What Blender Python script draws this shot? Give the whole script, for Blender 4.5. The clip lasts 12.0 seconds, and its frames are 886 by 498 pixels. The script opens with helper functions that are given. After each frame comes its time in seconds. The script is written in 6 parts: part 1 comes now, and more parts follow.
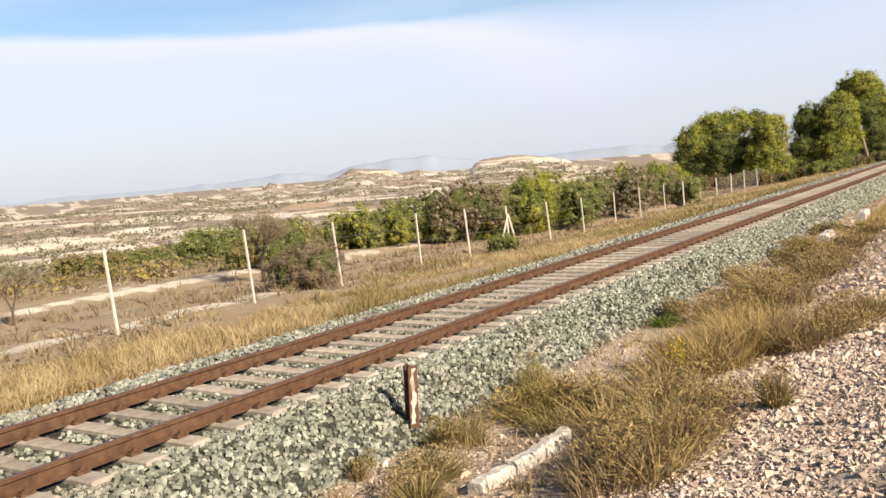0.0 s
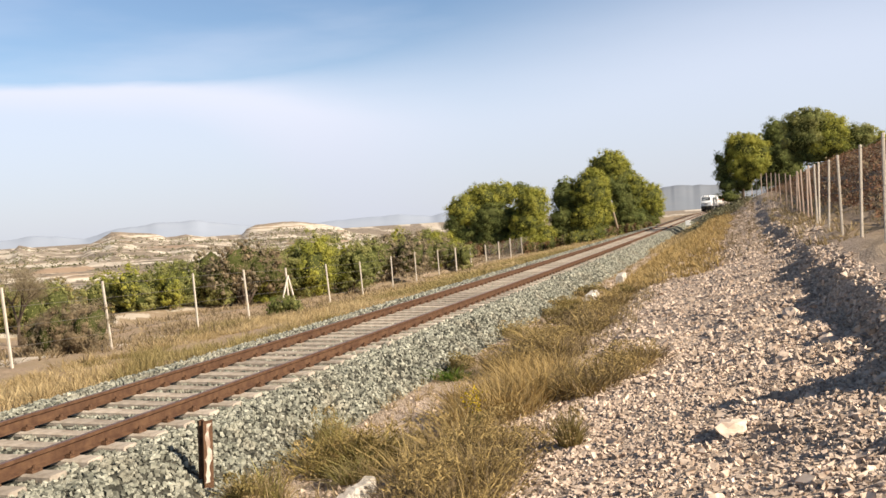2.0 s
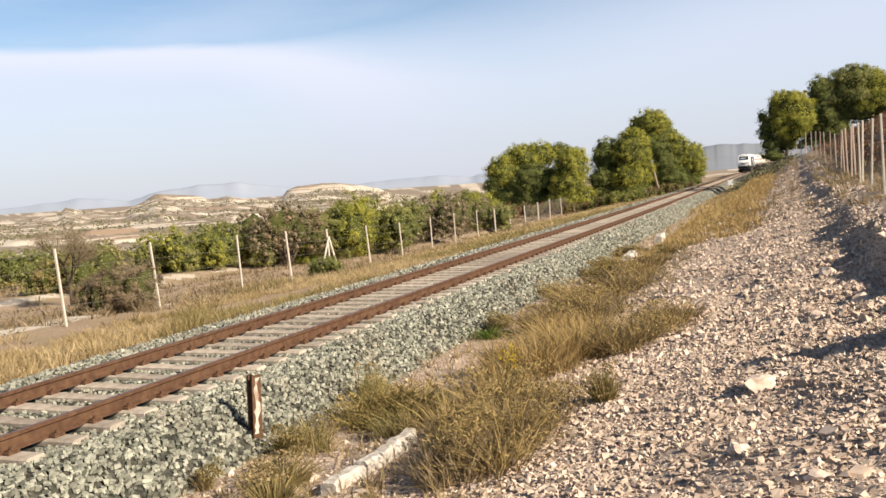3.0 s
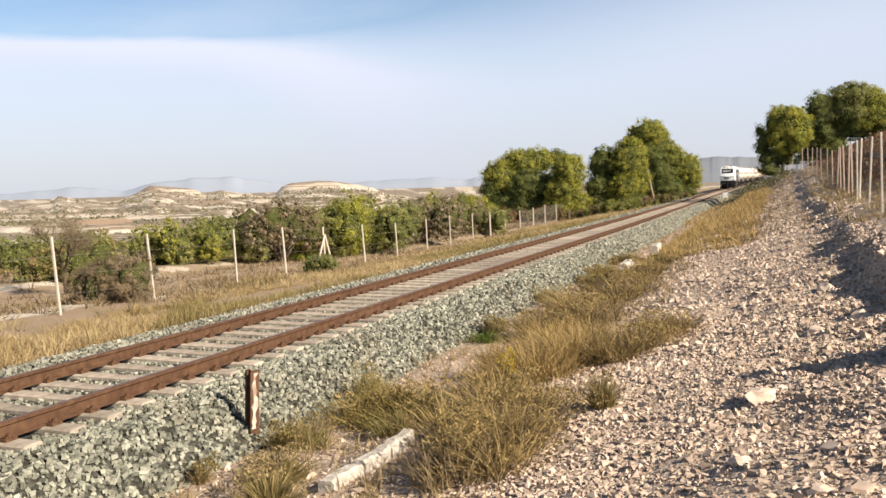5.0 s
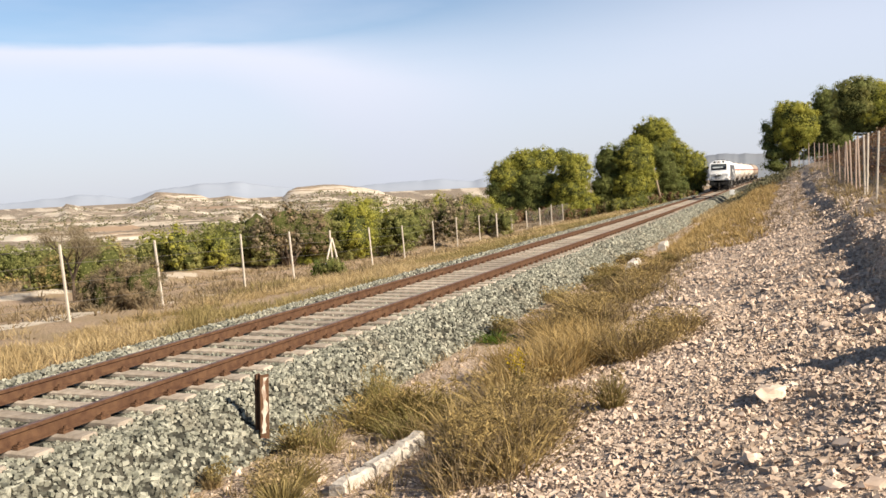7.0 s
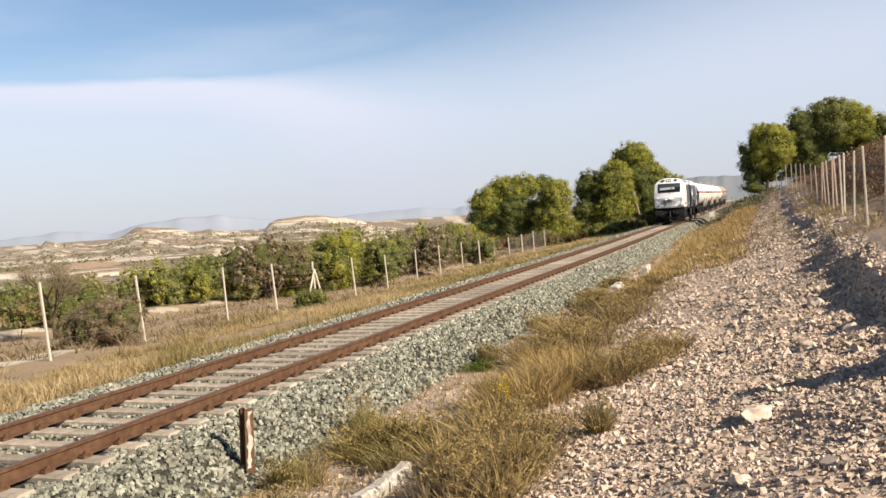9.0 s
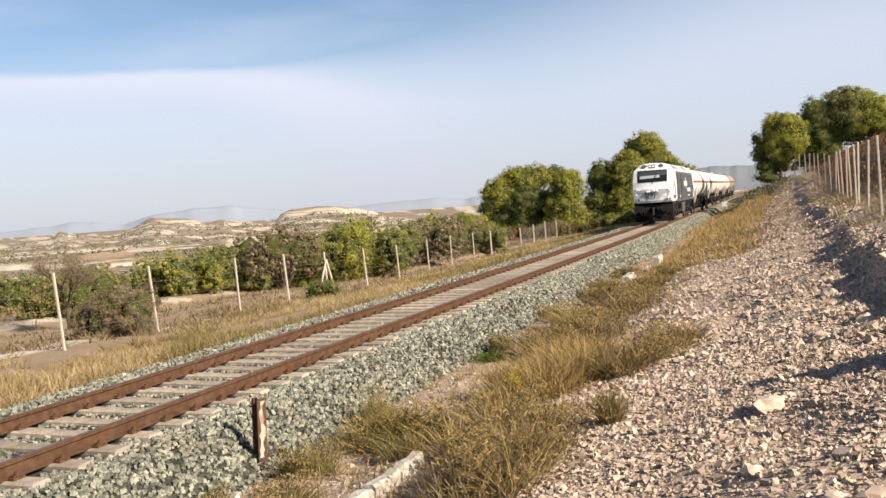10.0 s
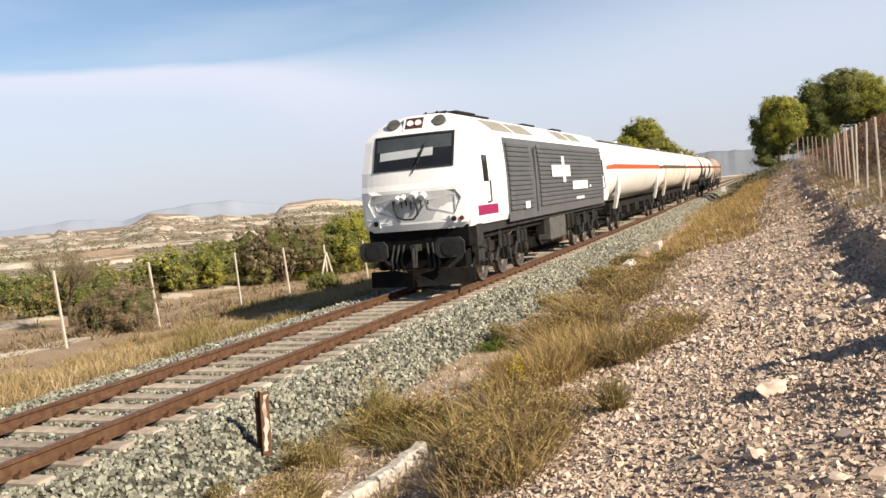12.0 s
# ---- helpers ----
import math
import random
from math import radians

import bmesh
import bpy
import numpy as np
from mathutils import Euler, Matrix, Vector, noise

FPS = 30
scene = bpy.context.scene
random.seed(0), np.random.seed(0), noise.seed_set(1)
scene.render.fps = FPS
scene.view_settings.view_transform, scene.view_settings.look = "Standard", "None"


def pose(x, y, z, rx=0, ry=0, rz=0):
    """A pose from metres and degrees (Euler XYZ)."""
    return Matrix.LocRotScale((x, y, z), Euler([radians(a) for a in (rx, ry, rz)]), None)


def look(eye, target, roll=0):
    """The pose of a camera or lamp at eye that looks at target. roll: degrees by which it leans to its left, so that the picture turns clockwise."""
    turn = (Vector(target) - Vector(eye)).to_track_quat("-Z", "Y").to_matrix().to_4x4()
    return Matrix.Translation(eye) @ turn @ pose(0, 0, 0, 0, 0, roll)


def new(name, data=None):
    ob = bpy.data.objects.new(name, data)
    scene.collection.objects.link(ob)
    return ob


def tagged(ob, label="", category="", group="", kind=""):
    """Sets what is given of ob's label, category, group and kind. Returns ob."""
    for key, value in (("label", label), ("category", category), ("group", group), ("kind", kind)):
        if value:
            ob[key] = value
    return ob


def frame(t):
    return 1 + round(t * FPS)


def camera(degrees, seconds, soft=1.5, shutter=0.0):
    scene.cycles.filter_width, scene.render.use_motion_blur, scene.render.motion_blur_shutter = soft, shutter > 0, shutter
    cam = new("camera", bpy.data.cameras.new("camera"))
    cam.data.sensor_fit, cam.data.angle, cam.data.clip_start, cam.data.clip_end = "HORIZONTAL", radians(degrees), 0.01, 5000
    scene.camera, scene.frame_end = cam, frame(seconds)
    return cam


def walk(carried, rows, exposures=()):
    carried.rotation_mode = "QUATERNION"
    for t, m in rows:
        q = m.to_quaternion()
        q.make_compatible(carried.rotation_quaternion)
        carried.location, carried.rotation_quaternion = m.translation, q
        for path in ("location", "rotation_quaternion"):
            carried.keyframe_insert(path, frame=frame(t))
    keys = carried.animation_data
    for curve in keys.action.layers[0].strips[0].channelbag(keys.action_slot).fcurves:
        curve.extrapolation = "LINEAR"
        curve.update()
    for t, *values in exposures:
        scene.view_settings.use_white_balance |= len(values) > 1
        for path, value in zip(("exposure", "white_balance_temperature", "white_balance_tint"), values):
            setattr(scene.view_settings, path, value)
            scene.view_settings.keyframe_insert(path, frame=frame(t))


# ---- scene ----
# ---------------------------------------------------------------- camera
cam = camera(52.0, 12.0, 1.5)
EYE_Z = 2.262
# seconds, place, turn (degrees): a hand-held pan that settles on the bend of the line
ROWS = [
    (0.0, 0.330, 0.511, 0.173, 84.84, 4.67, 32.47), (0.5, 0.084, 0.544, 0.091, 84.01, 4.60, 26.20), (1.0, 0.123, 0.432, 0.101, 84.56, 4.39, 28.63),
    (1.5, -0.012, 0.560, 0.038, 85.51, 4.92, 22.45), (2.0, 0.0, 0.350, -0.020, 88.06, 3.48, 18.20), (2.5, 0.073, 0.155, -0.030, 86.28, 4.55, 19.10),
    (3.0, 0.120, 0.055, -0.004, 85.75, 3.75, 20.67), (5.0, 0, 0, 0, 85.87, 1.64, 20.36), (5.5, 0, 0, 0, 86.06, 2.10, 20.52), (6.0, 0, 0, 0, 86.27, 2.11, 20.09),
    (6.5, 0, 0, 0, 85.99, 2.40, 20.60), (7.0, 0, 0, 0, 85.99, 2.59, 20.74), (9.0, 0, 0, 0, 87.71, 3.87, 19.58), (9.5, 0, 0, 0, 86.96, 3.48, 20.01),
    (10.0, 0, 0, 0, 87.15, 3.94, 20.31), (10.5, 0, 0, 0, 87.16, 4.23, 20.28), (11.0, 0, 0, 0, 86.79, 4.59, 20.50), (11.5, 0, 0, 0, 86.56, 4.76, 20.46), (12.0, 0, 0, 0, 86.54, 5.06, 20.23)]
walk(cam, [(t, pose(x, y, EYE_Z + z, rx, ry, rz)) for t, x, y, z, rx, ry, rz in ROWS],
     [(0.0, 0.92), (0.5, 0.92), (1.5, 0.95), (2.0, 0.86), (5.0, 0.86), (7.0, 0.86), (9.0, 0.78), (12.0, 0.78)])

# ---------------------------------------------------------------- sky and sun
SUN_EL, SUN_X, SUN_Y = radians(32), 0.963, -0.27


def make_world():
    world = bpy.data.worlds.new("sky")
    scene.world = world
    world.use_nodes = True
    nt = world.node_tree
    nt.nodes.clear()
    N, L = nt.nodes.new, nt.links.new
    out, bg = N("ShaderNodeOutputWorld"), N("ShaderNodeBackground")
    sky = N("ShaderNodeTexSky")
    sky.sky_type, sky.sun_disc = "NISHITA", False
    sky.sun_elevation, sky.sun_rotation = SUN_EL, math.atan2(SUN_X, SUN_Y)
    sky.air_density, sky.dust_density, sky.ozone_density = 1.0, 0.6, 1.2
    tc, sep = N("ShaderNodeTexCoord"), N("ShaderNodeSeparateXYZ")
    L(tc.outputs["Generated"], sep.inputs[0])

    def m(op, a, b=None, c=None):
        n = N("ShaderNodeMath")
        n.operation = op
        for i, v in enumerate((a, b, c)):
            if v is None:
                continue
            if isinstance(v, (int, float)):
                n.inputs[i].default_value = v
            else:
                L(v, n.inputs[i])
        return n.outputs[0]

    def mapr(v, a, b, lo=0.0, hi=1.0):
        n = N("ShaderNodeMapRange")
        n.interpolation_type = "SMOOTHSTEP"
        L(v, n.inputs[0])
        for i, q in enumerate((a, b, lo, hi)):
            n.inputs[1 + i].default_value = q
        return n.outputs[0]

    # a thin cloud deck: its edge stands about nine degrees up, ragged, and melts away to the east
    az = m("ARCTAN2", sep.outputs[0], sep.outputs[1])
    nz = N("ShaderNodeTexNoise")
    nz.inputs["Scale"].default_value, nz.inputs["Detail"].default_value = 7.0, 6.0
    nz.inputs["Roughness"].default_value = 0.55
    sc = N("ShaderNodeVectorMath")
    sc.operation = "MULTIPLY"
    sc.inputs[1].default_value = (1.0, 1.0, 5.0)
    L(tc.outputs["Generated"], sc.inputs[0])
    L(sc.outputs[0], nz.inputs["Vector"])
    wob = m("MULTIPLY", m("SUBTRACT", nz.outputs["Fac"], 0.5), 0.016)
    h = m("ADD", sep.outputs[2], wob)
    east = mapr(az, -0.45, 0.1)
    top = m("ADD", m("MULTIPLY", east, 0.09), 0.158)
    soft = m("ADD", m("MULTIPLY", mapr(az, -0.62, -0.15), 0.15), 0.012)
    d = m("DIVIDE", m("SUBTRACT", top, h), soft)
    deck = m("MULTIPLY", mapr(d, -0.5, 0.7), m("MULTIPLY", mapr(az, 1.4, 0.8), mapr(az, -2.3, -1.7)))
    veil_noise = N("ShaderNodeTexNoise")
    veil_noise.inputs["Scale"].default_value, veil_noise.inputs["Detail"].default_value = 2.6, 5.0
    L(sc.outputs[0], veil_noise.inputs["Vector"])
    veil = m("MULTIPLY", mapr(veil_noise.outputs["Fac"], 0.42, 0.8), m("MULTIPLY", mapr(sep.outputs[2], 0.55, 0.28), 0.35))
    body = m("MULTIPLY", mapr(sep.outputs[2], -0.02, 0.14, 0.80, 0.72), 1.0)
    rim = m("MULTIPLY", m("MULTIPLY", mapr(d, 3.5, 0.3), deck), m("MULTIPLY", mapr(az, -0.25, -0.5), 0.28))
    fac = m("MINIMUM", m("MAXIMUM", m("ADD", m("MULTIPLY", deck, body), rim), veil), 1.0)
    mix = N("ShaderNodeMix")
    mix.data_type = "RGBA"
    L(fac, mix.inputs[0])
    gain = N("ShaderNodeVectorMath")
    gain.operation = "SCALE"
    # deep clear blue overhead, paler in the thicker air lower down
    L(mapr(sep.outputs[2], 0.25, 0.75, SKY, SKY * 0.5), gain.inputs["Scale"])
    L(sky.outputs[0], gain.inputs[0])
    tint = N("ShaderNodeVectorMath")
    tint.operation = "MULTIPLY"
    tint.inputs[1].default_value = (0.95, 1.0, 1.09)
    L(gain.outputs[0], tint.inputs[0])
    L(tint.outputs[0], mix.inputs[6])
    dim = N("ShaderNodeVectorMath")
    dim.operation = "SCALE"
    dim.inputs[0].default_value = CLOUD[:3]
    L(mapr(sep.outputs[2], 0.0, 0.15, 0.85, 1.02), dim.inputs["Scale"])
    L(dim.outputs[0], mix.inputs[7])
    L(mix.outputs[2], bg.inputs["Color"])
    bg.inputs["Strength"].default_value = 1.0
    L(bg.outputs[0], out.inputs[0])


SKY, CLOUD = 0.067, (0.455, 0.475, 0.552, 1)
make_world()
sun = new("sun", bpy.data.lights.new("sun", "SUN"))
sun.data.energy, sun.data.angle, sun.data.color = 5.0, radians(0.6), (1.0, 0.88, 0.72)
sun.matrix_world = look((math.cos(SUN_EL) * SUN_X * 50, math.cos(SUN_EL) * SUN_Y * 50, math.sin(SUN_EL) * 50), (0, 0, 0))
scene.view_settings.exposure = 0.0

# ---------------------------------------------------------------- materials
def ramp_mix(nt, fac, a, b):
    n = nt.nodes.new("ShaderNodeMix")
    n.data_type = "RGBA"
    for i, v in ((0, fac), (6, a), (7, b)):
        if isinstance(v, bpy.types.NodeSocket):
            nt.links.new(v, n.inputs[i])
        else:
            n.inputs[i].default_value = v if i == 0 else (*v[:3], 1)
    return n.outputs[2]


def noise_fac(nt, scale, detail=4.0, lo=0.35, hi=0.65, rough=0.55, vec=None):
    n = nt.nodes.new("ShaderNodeTexNoise")
    n.inputs["Scale"].default_value, n.inputs["Detail"].default_value = scale, detail
    n.inputs["Roughness"].default_value = rough
    if vec is None:
        vec = nt.nodes.new("ShaderNodeTexCoord").outputs["Object"]
    nt.links.new(vec, n.inputs["Vector"])
    r = nt.nodes.new("ShaderNodeMapRange")
    nt.links.new(n.outputs["Fac"], r.inputs[0])
    r.inputs[1].default_value, r.inputs[2].default_value = lo, hi
    return r.outputs[0]


def surface(name, a, b, scale=4.0, rough=0.8, metal=0.0, c=None, cscale=0.6, cfac=0.5, bump=0.0, bscale=40.0, island=0.0, obj=0.0, spec=0.3):
    """Two tones by grain, a third in larger stains, relief, and a spread of tones from piece to piece."""
    mat = bpy.data.materials.new(name)
    mat.use_nodes = True
    nt = mat.node_tree
    bsdf = nt.nodes["Principled BSDF"]
    col = ramp_mix(nt, noise_fac(nt, scale), a, b)
    if c is not None:
        f = noise_fac(nt, cscale, 5.0, 0.5, 0.72)
        mm = nt.nodes.new("ShaderNodeMath")
        mm.operation = "MULTIPLY"
        nt.links.new(f, mm.inputs[0])
        mm.inputs[1].default_value = cfac
        col = ramp_mix(nt, mm.outputs[0], col, c)
    for amount, node, sock in ((island, "ShaderNodeNewGeometry", "Random Per Island"), (obj, "ShaderNodeObjectInfo", "Random")):
        if amount:
            g = nt.nodes.new(node)
            r = nt.nodes.new("ShaderNodeMapRange")
            nt.links.new(g.outputs[sock], r.inputs[0])
            r.inputs[3].default_value, r.inputs[4].default_value = 1 - amount, 1 + amount
            hs = nt.nodes.new("ShaderNodeHueSaturation")
            nt.links.new(col, hs.inputs["Color"])
            nt.links.new(r.outputs[0], hs.inputs["Value"])
            col = hs.outputs[0]
    nt.links.new(col, bsdf.inputs["Base Color"])
    bsdf.inputs["Roughness"].default_value, bsdf.inputs["Metallic"].default_value = rough, metal
    bsdf.inputs["Specular IOR Level"].default_value = spec
    if bump:
        n = nt.nodes.new("ShaderNodeTexNoise")
        n.inputs["Scale"].default_value, n.inputs["Detail"].default_value = bscale, 4
        nt.links.new(nt.nodes.new("ShaderNodeTexCoord").outputs["Object"], n.inputs["Vector"])
        bp = nt.nodes.new("ShaderNodeBump")
        bp.inputs["Strength"].default_value, bp.inputs["Distance"].default_value = bump, 0.03
        nt.links.new(n.outputs["Fac"], bp.inputs["Height"])
        nt.links.new(bp.outputs[0], bsdf.inputs["Normal"])
    return mat


def leafy(name, a, b, island=0.25, through_light=0.25):
    mat = surface(name, a, b, scale=0.9, rough=0.7, island=island, spec=0.15)
    nt = mat.node_tree
    bsdf, out = nt.nodes["Principled BSDF"], nt.nodes["Material Output"]
    tr, mx = nt.nodes.new("ShaderNodeBsdfTranslucent"), nt.nodes.new("ShaderNodeMixShader")
    nt.links.new(bsdf.inputs["Base Color"].links[0].from_socket, tr.inputs["Color"])
    mx.inputs[0].default_value = through_light
    nt.links.new(bsdf.outputs[0], mx.inputs[1])
    nt.links.new(tr.outputs[0], mx.inputs[2])
    nt.links.new(mx.outputs[0], out.inputs[0])
    return mat


M_RUST = surface("rusty_rail", (0.072, 0.034, 0.018), (0.125, 0.066, 0.034), 9, 0.8, c=(0.056, 0.025, 0.013), cscale=2.0, bump=0.3, bscale=60)
M_RAILTOP = surface("worn_rail_head", (0.25, 0.125, 0.07), (0.18, 0.092, 0.055), 6, 0.42, 0.6)
M_CONCRETE = surface("weathered_concrete_sleeper", (0.33, 0.275, 0.215), (0.47, 0.40, 0.325), 7, 0.9, c=(0.19, 0.14, 0.10), cscale=2.5, cfac=0.7, bump=0.3, obj=0.22)
# bed darker than its stones: shade in the gaps between them is painted in
M_BALLAST = surface("gap_shaded_ballast", (0.028, 0.028, 0.023), (0.085, 0.082, 0.066), 14, 0.95, c=(0.12, 0.095, 0.068), cscale=0.7, cfac=0.25, bump=1.0, bscale=18, spec=0.05)
M_STONE_B = surface("ballast_stone", (0.150, 0.152, 0.120), (0.32, 0.312, 0.25), 6, 0.9, c=(0.27, 0.215, 0.15), cscale=1.2, cfac=0.4, island=0.5, spec=0.1)
M_STONE_G = surface("limestone_gravel", (0.41, 0.315, 0.24), (0.60, 0.485, 0.39), 7, 0.9, c=(0.27, 0.19, 0.14), cscale=9.0, cfac=0.5, island=0.36, spec=0.1)
M_PALE = surface("pale_concrete", (0.42, 0.37, 0.315), (0.60, 0.55, 0.475), 5, 0.9, c=(0.25, 0.20, 0.15), cscale=3.0, cfac=0.8, bump=0.6, bscale=25)
M_WHITE = surface("white_paint", (0.88, 0.88, 0.87), (0.84, 0.84, 0.82), 1.2, 0.35, c=(0.66, 0.63, 0.58), cscale=0.5, cfac=0.3, spec=0.5)
M_GREY = surface("dark_grey_paint", (0.085, 0.087, 0.092), (0.11, 0.112, 0.117), 2.0, 0.45, c=(0.15, 0.14, 0.13), cscale=0.6, cfac=0.4, spec=0.5)
M_UNDER = surface("sooty_black_steel", (0.010, 0.0095, 0.009), (0.022, 0.020, 0.018), 6, 0.8, c=(0.05, 0.04, 0.032), cscale=1.3, cfac=0.5, spec=0.1)
M_DUSTY = surface("dusty_grey_steel", (0.065, 0.063, 0.062), (0.11, 0.107, 0.10), 5, 0.7, c=(0.10, 0.08, 0.06), cscale=1.5)
M_STEEL = surface("worn_wheel_steel", (0.30, 0.29, 0.28), (0.18, 0.15, 0.13), 6, 0.4, 0.8)
M_NOSE = surface("silver_grey_paint", (0.46, 0.47, 0.48), (0.54, 0.54, 0.54), 3, 0.45, c=(0.30, 0.28, 0.25), cscale=1.5, spec=0.5)
M_GLASS = surface("dark_windscreen_glass", (0.012, 0.014, 0.016), (0.02, 0.022, 0.024), 2, 0.06, spec=0.7)
M_SHADE = surface("pale_sun_blind", (0.42, 0.45, 0.46), (0.50, 0.52, 0.52), 3, 0.6)
M_REFLECT = surface("grey_glass_reflection", (0.055, 0.064, 0.068), (0.075, 0.085, 0.09), 2, 0.12, spec=0.7)
M_RUBBER = surface("black_rubber", (0.012, 0.012, 0.012), (0.022, 0.022, 0.022), 8, 0.6)
M_MAGENTA = surface("magenta_paint", (0.30, 0.02, 0.09), (0.25, 0.02, 0.08), 3, 0.45)
M_ORANGE = surface("orange_paint", (0.446, 0.090, 0.022), (0.374, 0.076, 0.026), 2, 0.5)
M_TANK = surface("cream_white_tank_paint", (0.84, 0.81, 0.77), (0.80, 0.76, 0.71), 1.5, 0.35, c=(0.55, 0.45, 0.36), cscale=0.7, cfac=0.4, obj=0.06, spec=0.5)
M_TANK_WORN = surface("worn_cream_tank_paint", (0.78, 0.72, 0.64), (0.66, 0.57, 0.47), 1.0, 0.45, c=(0.34, 0.24, 0.17), cscale=0.5, cfac=0.8, spec=0.4)
M_TANK_DIRTY = surface("sooty_tank_paint", (0.396, 0.320, 0.243), (0.302, 0.229, 0.166), 1.2, 0.55, c=(0.115, 0.076, 0.051), cscale=0.8, cfac=0.8)
M_RED = surface("rust_red_paint", (0.202, 0.038, 0.019), (0.144, 0.031, 0.018), 2, 0.6)
M_POST = surface("pale_concrete_post", (0.60, 0.53, 0.44), (0.50, 0.43, 0.35), 3, 0.9, obj=0.12)
M_POST_RED = surface("reddish_weathered_post", (0.47, 0.33, 0.255), (0.55, 0.43, 0.34), 3, 0.9, obj=0.2)
M_WIRE = surface("dull_galvanised_wire", (0.216, 0.195, 0.166), (0.158, 0.139, 0.115), 5, 0.6, 0.4)
M_BARK = surface("grey_brown_bark", (0.072, 0.049, 0.032), (0.122, 0.090, 0.064), 5, 0.95, bump=0.6, bscale=12)
M_POLE = surface("weathered_timber_pole", (0.302, 0.236, 0.166), (0.216, 0.167, 0.115), 4, 0.9)
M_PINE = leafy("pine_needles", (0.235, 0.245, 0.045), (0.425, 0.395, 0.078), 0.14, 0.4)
# darker needles: one dark pine, and shade painted into lower lobes elsewhere
M_PINE_DARK = leafy("dark_shaded_pine_needles", (0.115, 0.14, 0.042), (0.215, 0.23, 0.068), 0.14, 0.35)
M_OLIVE = leafy("olive_green_leaves", (0.19, 0.205, 0.066), (0.315, 0.30, 0.105), 0.14, 0.35)
M_TWIG = leafy("grey_brown_twigs", (0.180, 0.142, 0.086), (0.288, 0.229, 0.144), 0.3, 0.2)
M_DRY = leafy("golden_dry_grass", (0.345, 0.25, 0.115), (0.505, 0.39, 0.215), 0.3, 0.3)
M_STRAW = leafy("straw_brown_grass", (0.274, 0.202, 0.096), (0.403, 0.306, 0.166), 0.3, 0.3)
M_SAGE = leafy("sage_green_scrub", (0.223, 0.174, 0.064), (0.338, 0.268, 0.122), 0.3, 0.3)
M_FRESH = leafy("fresh_green_leaves", (0.086, 0.139, 0.019), (0.144, 0.195, 0.032), 0.25, 0.3)
M_YELLOW = leafy("yellow_flowers", (0.540, 0.382, 0.013), (0.576, 0.431, 0.026), 0.15, 0.3)

M_RUSSET = leafy("russet_dry_foliage", (0.144, 0.073, 0.042), (0.216, 0.118, 0.064), 0.3, 0.2)
M_SCRUB = leafy("dark_field_scrub", (0.115, 0.112, 0.062), (0.21, 0.19, 0.11), 0.3, 0.1)

M_FLAKED = surface("flaking_white_paint", (0.504, 0.459, 0.384), (0.432, 0.361, 0.288), 9, 0.7, c=(0.173, 0.069, 0.032), cscale=9.0, cfac=0.9)

M_WEED = leafy("grey_brown_weeds", (0.194, 0.142, 0.080), (0.302, 0.229, 0.134), 0.3, 0.2)
# near-black green: shade inside the crowns put into the colour of their cores
M_INNER = surface("shaded_crown_inside", (0.043, 0.049, 0.014), (0.072, 0.076, 0.026), 3.0, 0.95, bump=1.0, bscale=6, spec=0.05)
M_DARKOLIVE = leafy("dark_olive_leaves", (0.165, 0.126, 0.038), (0.31, 0.238, 0.08), 0.35, 0.2)
M_GOLD = leafy("orange_golden_grass", (0.338, 0.233, 0.086), (0.468, 0.337, 0.150), 0.3, 0.3)
M_BRUSH = leafy("dark_brown_brushwood", (0.15, 0.108, 0.062), (0.255, 0.19, 0.112), 0.3, 0.1)
M_BROOM = leafy("olive_brown_broom", (0.235, 0.168, 0.065), (0.40, 0.295, 0.125), 0.5, 0.25)
M_FEATHER = leafy("yellow_olive_stalks", (0.23, 0.20, 0.065), (0.39, 0.335, 0.13), 0.4, 0.3)
M_BLACK = surface("black_buffer_steel", (0.006, 0.006, 0.006), (0.012, 0.0115, 0.011), 5, 0.75, c=(0.014, 0.012, 0.011), cscale=2.0, cfac=0.5, spec=0.05)
# ---------------------------------------------------------------- helpers for meshes
def link_mesh(name, verts, faces, material, parent=None, smooth=False):
    me = bpy.data.meshes.new(name)
    me.from_pydata([tuple(v) for v in verts], [], [tuple(f) for f in faces])
    for mt in (material if isinstance(material, (list, tuple)) else [material]):
        me.materials.append(mt)
    if smooth:
        me.polygons.foreach_set("use_smooth", [True] * len(me.polygons))
    ob = new(name, me)
    ob.parent = parent
    return ob


def fast_mesh(name, verts, faces, material, parent=None, smooth=False):
    """Many triangles at once, from arrays."""
    verts, faces = np.asarray(verts, np.float32), np.asarray(faces, np.int32)
    me = bpy.data.meshes.new(name)
    me.vertices.add(len(verts))
    me.vertices.foreach_set("co", verts.ravel())
    k = faces.shape[1]
    me.loops.add(faces.size)
    me.loops.foreach_set("vertex_index", faces.ravel())
    me.polygons.add(len(faces))
    me.polygons.foreach_set("loop_start", np.arange(0, faces.size, k, dtype=np.int32))
    me.polygons.foreach_set("use_smooth", [smooth] * len(faces))
    me.update(calc_edges=True)
    me.materials.append(material)
    ob = new(name, me)
    ob.parent = parent
    return ob


